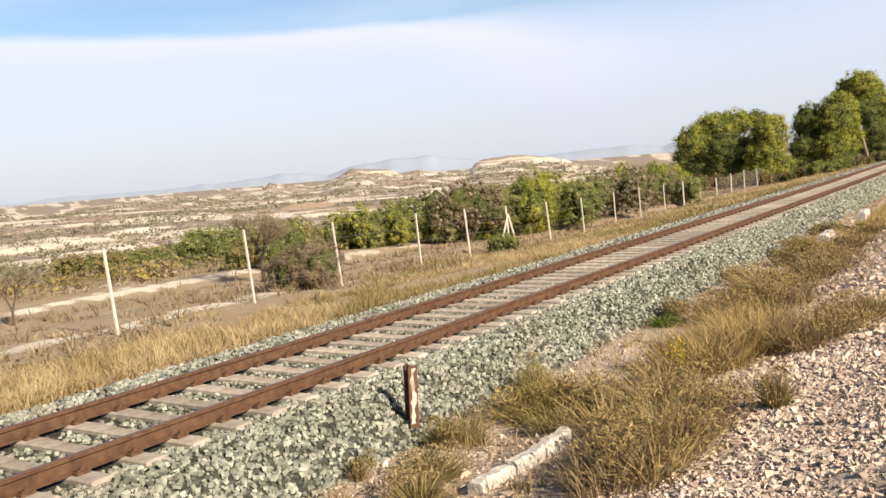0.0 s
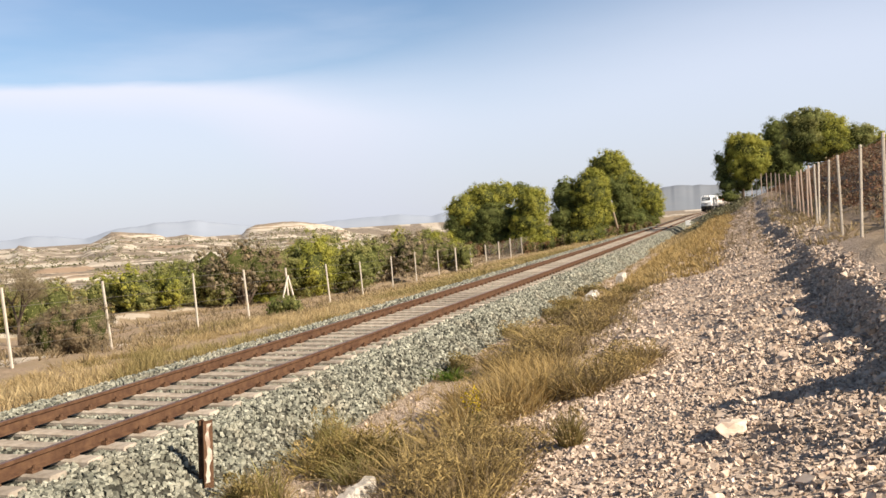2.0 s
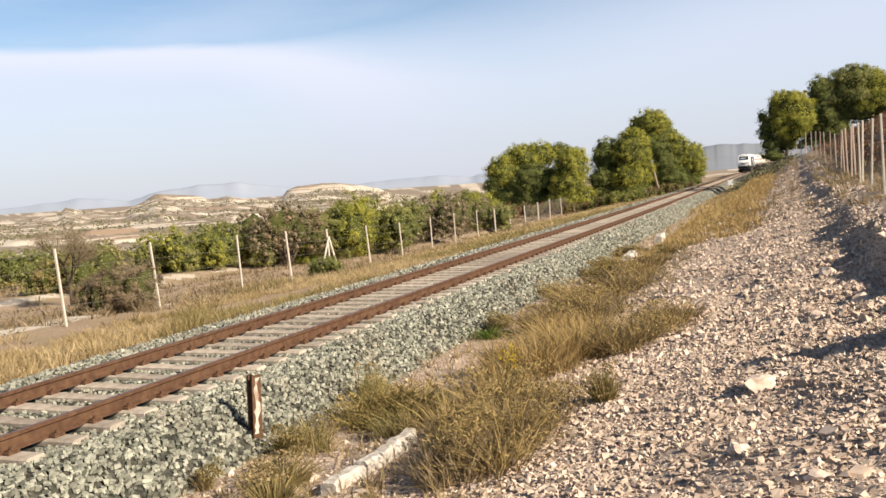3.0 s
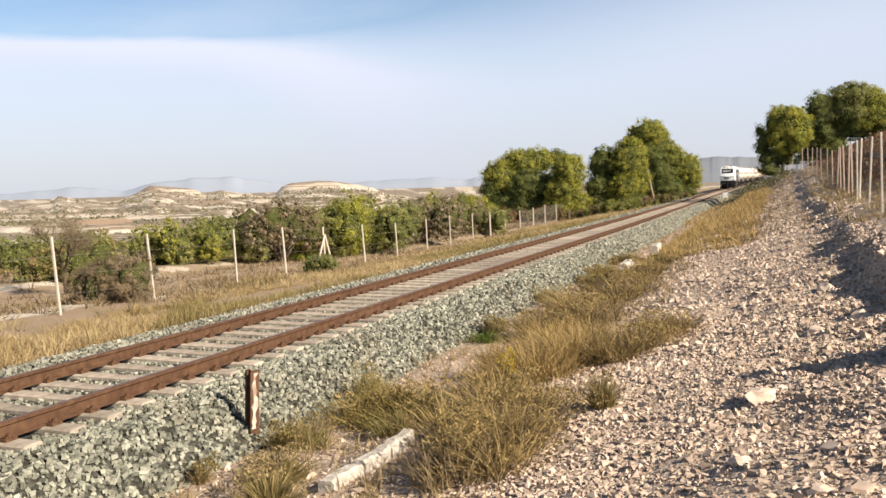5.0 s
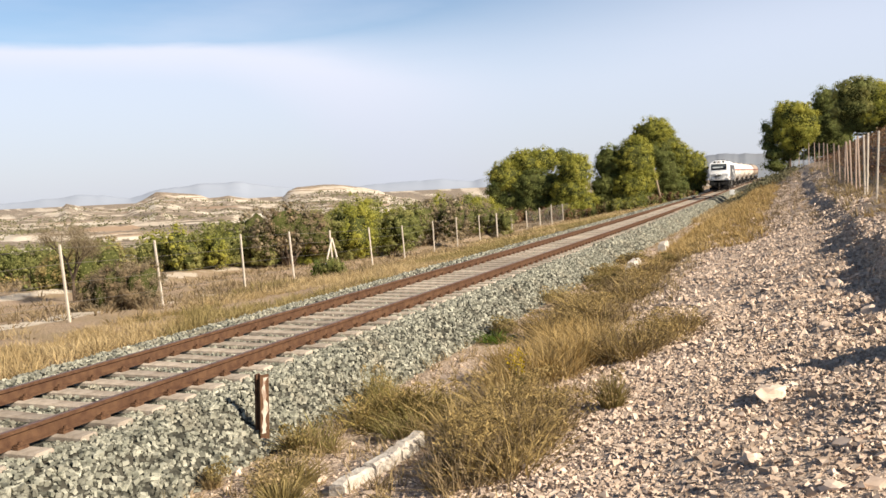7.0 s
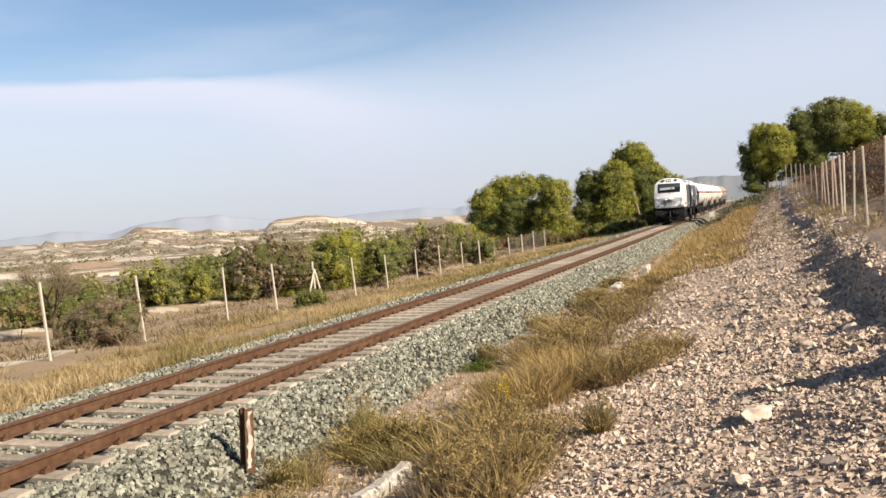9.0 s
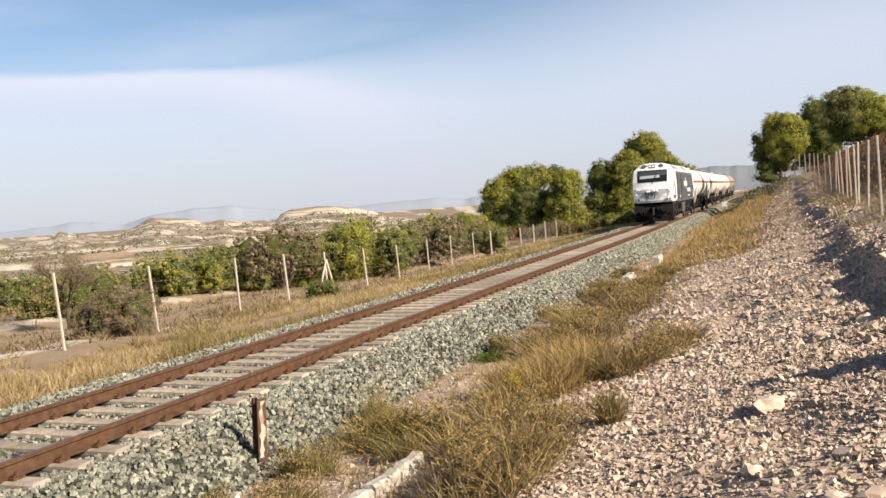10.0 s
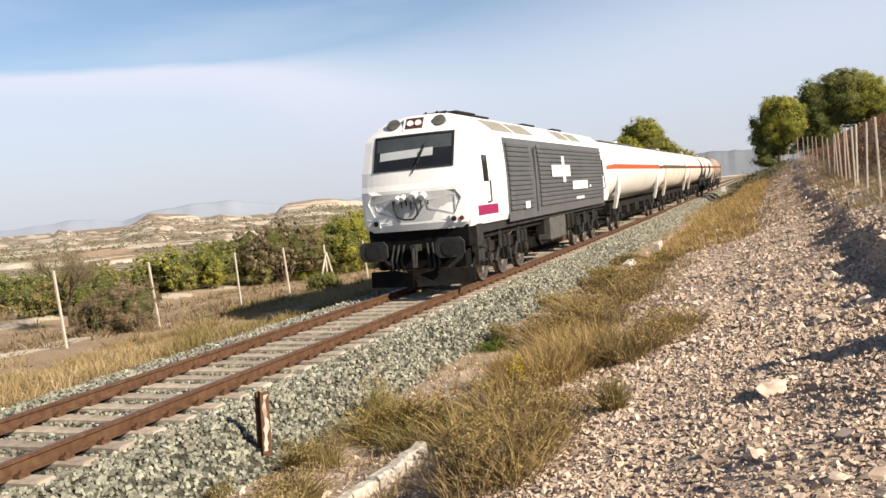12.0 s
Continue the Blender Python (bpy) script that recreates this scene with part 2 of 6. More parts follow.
def part(name, bm, material, parent=None, label="", smooth=False, bevel=0.0):
    if bevel:
        bmesh.ops.bevel(bm, geom=list(bm.edges), offset=bevel, segments=1, affect="EDGES", clamp_overlap=True)
    bmesh.ops.recalc_face_normals(bm, faces=bm.faces)
    me = bpy.data.meshes.new(name)
    bm.to_mesh(me)
    bm.free()
    me.materials.append(material)
    if smooth:
        me.polygons.foreach_set("use_smooth", [True] * len(me.polygons))
    ob = new(name, me)
    ob.parent = parent
    if label:
        ob["label"] = label
    return ob


def box(bm, cx, cy, cz, sx, sy, sz, m=None):
    mat = Matrix.Translation((cx, cy, cz)) @ (m or Matrix()) @ Matrix.Diagonal((sx, sy, sz, 1))
    return bmesh.ops.create_cube(bm, size=1, matrix=mat)["verts"]


def cyl(bm, p, q, r1, r2=None, seg=12, caps=True):
    p, q = Vector(p), Vector(q)
    d = q - p
    m = Matrix.Translation((p + q) / 2) @ d.to_track_quat("Z", "Y").to_matrix().to_4x4()
    return bmesh.ops.create_cone(bm, cap_ends=caps, segments=seg, radius1=r1, radius2=r1 if r2 is None else r2, depth=d.length, matrix=m)["verts"]


def thing(name, label, category, group="", at=None):
    ob = new(name)
    ob.empty_display_size = 0.2
    if at is not None:
        ob.matrix_basis = at
    return tagged(ob, label, category, group)


RNG = np.random.default_rng(7)


def hash2(ix, iy, seed):
    h = np.sin(ix * 127.1 + iy * 311.7 + seed * 74.7) * 43758.5453
    return h - np.floor(h)


def vnoise(x, y, seed=0.0):
    x, y = np.asarray(x, float), np.asarray(y, float)
    ix, iy = np.floor(x), np.floor(y)
    fx, fy = x - ix, y - iy
    fx, fy = fx * fx * (3 - 2 * fx), fy * fy * (3 - 2 * fy)
    a, b = hash2(ix, iy, seed), hash2(ix + 1, iy, seed)
    c, d = hash2(ix, iy + 1, seed), hash2(ix + 1, iy + 1, seed)
    return (a * (1 - fx) + b * fx) * (1 - fy) + (c * (1 - fx) + d * fx) * fy - 0.5


def fbm(x, y, octaves=4, seed=0.0):
    v, amp = 0, 1.0
    for o in range(octaves):
        v = v + vnoise(x * 2 ** o, y * 2 ** o, seed + o * 3.1) * amp
        amp *= 0.5
    return v


# ---------------------------------------------------------------- the line of the railway
TRACK_Y = [-60, 0, 45, 90, 136, 171, 205, 235, 260, 285, 345, 450, 600]
TRACK_X = [-8.2, -8.24, -8.42, -8.8, -9.25, -9.55, -9.6, -9.3, -8.6, -7.0, -2.6, 10.0, 40.0]
TRACK_Z = [0.0, 0.0, -0.14, -0.25, -0.32, -0.32, -0.30, -0.28, -0.25, -0.2, 0.0, 0.5, 1.0]


def spline(ys, vs, y):
    """Smooth curve through the points (finite-difference tangents)."""
    ys, vs, y = np.asarray(ys, float), np.asarray(vs, float), np.asarray(y, float)
    m = np.gradient(vs, ys)
    i = np.clip(np.searchsorted(ys, y) - 1, 0, len(ys) - 2)
    h = ys[i + 1] - ys[i]
    t = np.clip((y - ys[i]) / h, -0.5, 1.5)
    return ((2 * t ** 3 - 3 * t ** 2 + 1) * vs[i] + (t ** 3 - 2 * t ** 2 + t) * h * m[i]
            + (-2 * t ** 3 + 3 * t ** 2) * vs[i + 1] + (t ** 3 - t ** 2) * h * m[i + 1])


def track(y):
    return spline(TRACK_Y, TRACK_X, y), spline(TRACK_Y, TRACK_Z, y)


def track_frame(y):
    """Place and heading of the track at y: a matrix with its y axis along the rails."""
    (x0, x1), (z0, z1) = track(np.array([y - 0.5, y + 0.5]))
    return Matrix.Translation(((x0 + x1) / 2, y, (z0 + z1) / 2)) @ pose(0, 0, 0, math.degrees(math.atan2(z1 - z0, 1)), 0, -math.degrees(math.atan2(x1 - x0, 1)))


FENCE_Y = [-20, 10, 18, 26, 33, 45, 60, 80, 95, 120, 170]
FENCE_X = [-17.0, -17.0, -17.2, -17.8, -18.4, -19.6, -20.8, -22.4, -23.0, -23.0, -24.0]
FENCE_Z = [-0.7, -0.7, -0.75, -1.0, -1.3, -1.65, -1.75, -2.05, -2.15, -1.95, -2.0]
RIDGE_AZ = [-180, -75, -58.5, -57.6, -55.4, -53.2, -49.3, -47.8, -46.6, -45.9, -44.5, -43.7, -43.3, -42.8, -42.1, -40.5, -40.0, -39.2,
            -38.2, -35.8, -35.2, -34.0, -31.6, -30.9, -30.4, -29.8, -28.4, -27.0, -25.6, -24.8, -23.5, -21.4, -18.2, -5, 20, 180]
RIDGE_EL = [-0.5, -0.5, -0.6, -1.0, -1.0, -0.75, -0.40, -0.55, -0.95, -0.96, -0.53, -0.47, -0.06, -0.18, -0.41, -0.51, -0.46, -0.16,
            0.38, 0.12, -0.14, -0.05, -0.46, -0.49, 0.06, 0.32, 0.38, 0.33, 0.06, -0.16, -0.75, -1.1, -1.2, -0.6, -0.4, -0.5]
BANK_X = [-6.6, -5.8, -4.7, -4.2, -3.3, -2.5, -1.0, 0.0, 1.0]


def ground_z(x, y):
    """Height of the ground at x, y (arrays)."""
    x, y = np.asarray(x, float), np.asarray(y, float)
    xc, zc = track(np.clip(y, -60, 600))
    r = np.hypot(x, y)
    # bank on the near side of the line, rising away from the ditch
    lift = np.interp(y, [8, 15, 20, 32, 66, 120, 200], [0, 0.02, 0.26, 0.52, 0.8, 1.1, 1.5])
    rows = [np.full_like(y, -0.95), np.full_like(y, -0.80), np.full_like(y, -0.80), -0.66 + 0.2 * lift, -0.60 + 0.5 * lift, -0.46 + lift,
            -0.12 + 0.75 * lift + np.interp(y, [0, 6], [0.3, 0]), 0.14 + 0.65 * lift + np.interp(y, [0, 7], [0.5, 0]), 0.36 + 0.6 * lift + np.interp(y, [0, 7], [0.35, 0])]
    shift = x - (xc + 8.24) * np.clip((-x) / 6, 0, 1)
    near = np.full_like(x, 0.0)
    for i in range(len(BANK_X) - 1):
        t = (shift - BANK_X[i]) / (BANK_X[i + 1] - BANK_X[i])
        seg = rows[i] * (1 - t) + rows[i + 1] * t
        near = np.where((t >= 0) & (t <= 1), seg, near)
    wob = 0.75 * fbm(y * 0.27, x * 0.2, 4, 5)
    scarp = (np.interp(x + wob, [1.0, 1.3, 1.62, 2.6, 6, 15, 60, 300], [0, 0.10, 0.50, 0.78, 1.5, 2.4, 3.5, 3.0]) * np.interp(y, [10.5, 13, 18, 24, 50], [0, 1, 1, 0.6, 0.5])
             + np.interp(x, [1.0, 2.6, 6, 15, 60, 300], [0, 0.66, 1.5, 2.4, 3.5, 3.0]) * np.interp(y, [10.5, 13, 18, 24, 50], [1, 0, 0, 0.4, 0.5])) * np.interp(y, [-30, 3, 6, 40, 75], [0.9, 0.9, 1, 1.0, 1.25])
    scarp = scarp + np.interp(x, [3.2, 9, 15, 40], [0, 1.9, 2.6, 2.6]) * np.interp(y, [24, 45, 110, 160], [0, 1, 1, 0.6])
    near = np.where(shift > 1.0, rows[-1] + scarp, near)
    # a knoll where the fence ends
    near = near + np.interp(x, [-5, -3.5, -1, 0.5, 3, 6], [0, 0.15, 0.8, 1.45, 1.2, 0.4]) * np.interp(y, [58, 92, 115, 150], [0, 1, 1, 0])
    # unseen mound beside the bank, added to cast a shadow patch on the gravel
    near = near + 0.85 * np.exp(-((x - 2.1) ** 2 / 0.35 + (y - 9.75) ** 2 / 0.35))
    near = near + np.interp(x, [-2.5, -1, 3], [0.02, 0.05, 0.09]) * fbm(x * 1.3, y * 1.3, 3, 2) * 2
    # the far side: verge, fence, track, falling fields
    xf, zf = np.interp(y, FENCE_Y, FENCE_X), np.interp(y, FENCE_Y, FENCE_Z)
    w = np.clip(xf - x, 0, None)
    tl = np.clip((xc - 2.4 - x) / np.maximum(xc - 2.4 - xf, 0.5), 0, 1)
    left = (-0.55) * (1 - tl) + zf * tl + 0.10 * fbm(x * 0.6, y * 0.6, 3, 9)
    left = left - 0.028 * np.clip(w, 0, 18) - 0.05 * np.clip(w - 18, 0, 60) - 0.012 * np.clip(w - 78, 0, 200)
    left = left + 0.28 * np.clip((w - 7.5) / 1.2, 0, 1) * np.clip((19 - w) / 8, 0, 1) * (0.7 + fbm(y * 0.1, w * 0.0, 2, 4))
    roll = np.clip((w - 25) / 60, 0, 1) * (1.4 * fbm(x / 45, y / 45, 4, 11) + 1.2 * fbm(x / 150, y / 150, 3, 21))
    step = 1.3
    q = (left + roll * 2.2) / step
    terr = (np.floor(q) + np.clip((q - np.floor(q)) * 3.2 - 1.1, 0, 1)) * step
    left = np.where(w > 25, left * 0 + terr, left)
    z = np.where(x > xc, near, left)
    # the embankment under the track itself
    z = np.where(np.abs(x - xc) < 2.3, np.minimum(z, -0.85), z)
    z = z + np.clip(zc, 0, 10) * np.clip(1 - np.abs(x - xc) / 120, 0, 1) + np.where(np.abs(x - xc) < 14, np.minimum(zc, 0), 0)
    # eroded hills on the skyline, beyond them the plain
    az = np.degrees(np.arctan2(x, y))
    el = np.interp(az, RIDGE_AZ, RIDGE_EL) + 0.05 * fbm(az * 1.7, az * 0, 3, 31)
    crest = 2.262 + 1150 * np.tan(np.radians(el))
    foot = np.where(x > xc, 3.0, -9.5 + 2.5 * fbm(x / 170, y / 170, 3, 51))
    k = np.clip((r - 330) / (1150 - 330), 0, 1)
    spur = 0.16 * fbm(az * 0.55, r / 160, 3, 41)
    k2 = np.clip(k + spur * np.sin(np.pi * k), 0, 1)
    shape = np.where(k2 < 0.92, k2 * 0.60, 0.552 + (k2 - 0.92) / 0.08 * 0.448)
    hill = foot + (crest - foot) * shape
    qq = hill / 3.2 + 0.5 * fbm(x / 60, y / 60, 2, 61)
    hill = np.where(k < 0.97, (np.floor(qq) + np.clip((qq - np.floor(qq)) * 2.4 - 0.7, 0, 1) - 0.5 * fbm(x / 60, y / 60, 2, 61)) * 3.2, hill)
    hill = np.where(k >= 0.97, np.minimum(hill, crest), np.minimum(hill, 2.262 + r * np.tan(np.radians(el - 0.03))))
    blend = np.clip((r - 330) / 120, 0, 1)
    z = z * (1 - blend) + hill * blend
    z = np.where(r > 1160, crest - np.clip((r - 1160) / 400, 0, 1) * (crest + 14), z)
    return z


def ground_material():
    mat = bpy.data.materials.new("stony_earth")
    mat.use_nodes = True
    nt = mat.node_tree
    L = nt.links.new
    bsdf = nt.nodes["Principled BSDF"]
    at = nt.nodes.new("ShaderNodeAttribute")
    at.attribute_name = "zone"
    sep = nt.nodes.new("ShaderNodeSeparateColor")
    L(at.outputs["Color"], sep.inputs[0])
    grain = noise_fac(nt, 9, 6, 0.3, 0.7)
    blotch = noise_fac(nt, 0.55, 5, 0.4, 0.62)
    earth = ramp_mix(nt, grain, (0.310, 0.222, 0.150), (0.432, 0.330, 0.234))
    earth = ramp_mix(nt, blotch, earth, (0.331, 0.250, 0.154))
    # dark grain in the gravel paints the shade of pits between stones
    gravel = ramp_mix(nt, noise_fac(nt, 24, 6, 0.36, 0.60, 0.65), (0.205, 0.145, 0.105), (0.67, 0.535, 0.42))
    gravel = ramp_mix(nt, noise_fac(nt, 0.9, 6, 0.54, 0.70), gravel, (0.490, 0.375, 0.278))
    marl = ramp_mix(nt, noise_fac(nt, 0.11, 6, 0.35, 0.65), (0.52, 0.435, 0.335), (0.70, 0.625, 0.51))
    stretch = nt.nodes.new("ShaderNodeVectorMath")
    stretch.operation = "MULTIPLY"
    stretch.inputs[1].default_value = (0.012, 0.012, 0.55)
    L(nt.nodes.new("ShaderNodeTexCoord").outputs["Object"], stretch.inputs[0])
    strata = noise_fac(nt, 1.0, 5, 0.5, 0.62, 0.6, stretch.outputs[0])
    band = nt.nodes.new("ShaderNodeMath")
    band.operation = "MULTIPLY"
    L(strata, band.inputs[0])
    L(sep.outputs[1], band.inputs[1])
    marl = ramp_mix(nt, band.outputs[0], marl, (0.338, 0.243, 0.166))
    scrub = ramp_mix(nt, noise_fac(nt, 0.30, 8, 0.40, 0.62, 0.65), (0.165, 0.135, 0.10), (0.40, 0.32, 0.24))
    col = ramp_mix(nt, sep.outputs[2], earth, gravel)
    col = ramp_mix(nt, sep.outputs[1], col, scrub)
    edge = nt.nodes.new("ShaderNodeMath")
    edge.operation = "ADD"
    L(sep.outputs[0], edge.inputs[0])
    nf = noise_fac(nt, 0.6, 6, 0.2, 0.8)
    L(nf, edge.inputs[1])
    cut = nt.nodes.new("ShaderNodeMapRange")
    L(edge.outputs[0], cut.inputs[0])
    cut.inputs[1].default_value, cut.inputs[2].default_value = 0.9, 1.15
    col = ramp_mix(nt, cut.outputs[0], col, marl)
    L(col, bsdf.inputs["Base Color"])
    bsdf.inputs["Roughness"].default_value = 0.95
    bsdf.inputs["Specular IOR Level"].default_value = 0.1
    n = nt.nodes.new("ShaderNodeTexNoise")
    n.inputs["Scale"].default_value, n.inputs["Detail"].default_value = 22, 6
    L(nt.nodes.new("ShaderNodeTexCoord").outputs["Object"], n.inputs["Vector"])
    bp = nt.nodes.new("ShaderNodeBump")
    bp.inputs["Strength"].default_value, bp.inputs["Distance"].default_value = 1.0, 0.06
    L(n.outputs["Fac"], bp.inputs["Height"])
    L(bp.outputs[0], bsdf.inputs["Normal"])
    return mat


def build_ground():
    az = np.radians(np.concatenate([np.arange(-180, -64, 3.0), np.arange(-64, 16, 0.28), np.arange(16, 180, 3.0)]))
    rr = np.concatenate([[0.0, 0.6, 1.2], np.geomspace(1.8, 60, 150), np.geomspace(61, 1160, 290), [1165, 1250, 1400, 1600, 2200, 3200, 4700]])
    A, R = np.meshgrid(az, rr)
    X, Y = R * np.sin(A), R * np.cos(A)
    Z = ground_z(X, Y)
    nr, na = X.shape
    verts = np.stack([X, Y, Z], -1).reshape(-1, 3)
    i, j = np.meshgrid(np.arange(nr - 1), np.arange(na), indexing="ij")
    j2 = (j + 1) % na
    faces = np.stack([i * na + j, i * na + j2, (i + 1) * na + j2, (i + 1) * na + j], -1).reshape(-1, 4)[:, ::-1]
    ob = fast_mesh("ground", verts, faces, ground_material())
    ob.data.polygons.foreach_set("use_smooth", [True] * len(ob.data.polygons))
    # zones: pale marl on the steep faces and the farm track, scrub on the fields, gravel on the near bank
    x, y, z = verts.T
    xc, _ = track(np.clip(y, -60, 600))
    xf = np.interp(y, FENCE_Y, FENCE_X)
    w = xf - x
    e = np.maximum(0.25, 0.012 * np.hypot(x, y))
    slope = np.hypot((ground_z(x + e, y) - ground_z(x - e, y)) / (2 * e), (ground_z(x, y + e) - ground_z(x, y - e)) / (2 * e))
    far = np.clip((w - 22) / 10, 0, 1) * (x < xc)
    pale = far * np.clip(slope * 7 - 0.6, 0, 1) * np.clip(fbm(x / 70, y / 26, 4, 71) * 2.6 + 0.9, 0, 1) + far * np.clip(fbm(x / 55, y / 16, 4, 73) * 4.0 - 0.02, 0, 0.9) + np.clip((np.hypot(x, y) - 1040) / 30, 0, 1) * np.clip((z + 3) / 4, 0, 1) * (np.degrees(np.arctan2(x, y)) > -31.5)
    road = np.exp(-((w - 8.2 - 0.5 * fbm(y * 0.2, y * 0, 2, 3)) / 0.42) ** 2) * (1.1 + 0.9 * fbm(y * 0.5, y * 0, 3, 6)) + np.exp(-((w - 1.2 - 1.2 * fbm(y * 0.15, y * 0, 2, 8)) / 0.55) ** 2) * np.clip((30 - y) / 10, 0, 1) * 1.1
    mid = np.clip((w - 9.5) / 3, 0, 1) * np.clip((34 - w) / 8, 0, 1) * (x < xc)
    pale = np.maximum(pale, mid * np.clip(fbm(x / 5, y / 3.2, 4, 83) * 2.2 + 0.30, 0, 0.95))
    cap = np.clip((np.hypot(x, y) - 1116) / 14, 0, 1)
    pale = pale * (1 - 0.8 * cap * np.clip((z - 1) / 4, 0, 1))
    pale = np.clip(np.maximum(pale, road * (w < 14) * (x < xc)), 0, 1)
    pale = np.where(x > xc, np.clip(0.30 * np.exp(-((x + 1.6) / 0.8) ** 2) * np.clip((y - 8) / 12, 0, 1), 0, 1), pale)
    scrub = far
    gravel = ((x > xc) & (x < 3.2)).astype(float) * np.clip((x - xc - 2.0) / 1.0, 0, 1) * np.clip((3.0 - x) / 1.2, 0, 1)
    col = np.stack([pale, scrub, gravel, np.ones_like(x)], -1).astype(np.float32)
    at = ob.data.attributes.new("zone", "FLOAT_COLOR", "POINT")
    at.data.foreach_set("color", col.ravel())
    tagged(ob, "dry stony ground with gravel bank, scrub and eroded pale hills", "ground", kind="structure")
    return ob


build_ground()


def build_mountains():
    """Ranges on the horizon, the haze of distance put into their colours."""
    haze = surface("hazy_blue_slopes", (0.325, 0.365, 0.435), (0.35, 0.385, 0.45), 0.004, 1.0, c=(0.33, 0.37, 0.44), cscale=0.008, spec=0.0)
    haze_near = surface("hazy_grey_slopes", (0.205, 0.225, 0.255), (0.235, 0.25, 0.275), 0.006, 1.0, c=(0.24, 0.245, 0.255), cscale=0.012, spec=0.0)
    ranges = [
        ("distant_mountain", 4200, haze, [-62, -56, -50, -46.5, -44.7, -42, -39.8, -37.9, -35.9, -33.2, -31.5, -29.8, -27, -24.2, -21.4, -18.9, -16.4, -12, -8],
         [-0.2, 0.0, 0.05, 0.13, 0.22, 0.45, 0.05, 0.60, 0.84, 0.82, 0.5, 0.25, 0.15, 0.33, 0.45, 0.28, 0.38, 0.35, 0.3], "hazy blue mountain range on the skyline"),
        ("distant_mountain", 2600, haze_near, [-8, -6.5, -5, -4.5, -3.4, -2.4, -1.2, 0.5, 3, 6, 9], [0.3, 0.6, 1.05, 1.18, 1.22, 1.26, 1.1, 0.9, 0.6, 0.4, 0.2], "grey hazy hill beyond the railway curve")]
    for name, dist, mat, azs, els, label in ranges:
        a = np.linspace(azs[0], azs[-1], 220)
        el = np.interp(a, azs, els) * 0.9 + 0.09 * fbm(a * 1.1, a * 0, 4, 5)
        rows = []
        for s in np.linspace(0, 1, 10):
            h = 2.262 + dist * np.tan(np.radians(el)) * s + (1 - s) * (-40)
            rr = dist - (1 - s) * dist * 0.14 + 8 * fbm(a * 0.3, a * 0 + s * 3, 2, 7)
            rows.append(np.stack([rr * np.sin(np.radians(a)), rr * np.cos(np.radians(a)), h], -1))
        back = rows[-1] * np.array([1.1, 1.1, 1.0])
        back[:, 2] = -40
        rows.append(back)
        V = np.array(rows)
        n = V.shape[1]
        i, j = np.meshgrid(np.arange(V.shape[0] - 1), np.arange(n - 1), indexing="ij")
        F = np.stack([i * n + j, i * n + j + 1, (i + 1) * n + j + 1, (i + 1) * n + j], -1).reshape(-1, 4)
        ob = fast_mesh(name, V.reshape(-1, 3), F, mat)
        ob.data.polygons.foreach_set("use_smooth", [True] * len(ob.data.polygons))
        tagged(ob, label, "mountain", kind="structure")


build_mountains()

# ---------------------------------------------------------------- railway track
def sweep(name, profile, y0, y1, step, material, parent=None, off=0.0, closed=True, smooth=False):
    """Sweep a cross-section (x, z) along the line."""
    ys = np.arange(y0, y1 + step * 0.5, step)
    V = []
    for y in ys:
        m = track_frame(y)
        V += [m @ Vector((px + off, 0, pz)) for px, pz in profile]
    n = len(profile)
    F = []
    for i in range(len(ys) - 1):
        for j in range(n if closed else n - 1):
            k = (j + 1) % n
            F.append((i * n + j, i * n + k, (i + 1) * n + k, (i + 1) * n + j))
    if closed:
        F += [tuple(range(n))[::-1], tuple((len(ys) - 1) * n + j for j in range(n))]
    return link_mesh(name, V, F, material, parent, smooth)


def build_ballast():
    prof = [(-3.3, -1.0), (-2.9, -0.56), (-2.3, -0.25), (-1.75, -0.205), (-1.35, -0.215), (-0.95, -0.235), (0, -0.24), (0.95, -0.235), (1.35, -0.25), (1.72, -0.30), (2.45, -0.80), (2.75, -1.05)]
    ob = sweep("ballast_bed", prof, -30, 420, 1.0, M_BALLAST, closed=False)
    return tagged(ob, "dark grey-green crushed stone ballast bed under the rails, gap shade in its colour", "ballast", kind="structure")


ballast = build_ballast()
RAIL = [(-0.036, 0.0), (0.036, 0.0), (0.036, -0.035), (0.010, -0.050), (0.009, -0.140), (0.065, -0.158), (0.065, -0.172),
        (-0.065, -0.172), (-0.065, -0.158), (-0.009, -0.140), (-0.010, -0.050), (-0.036, -0.035)]


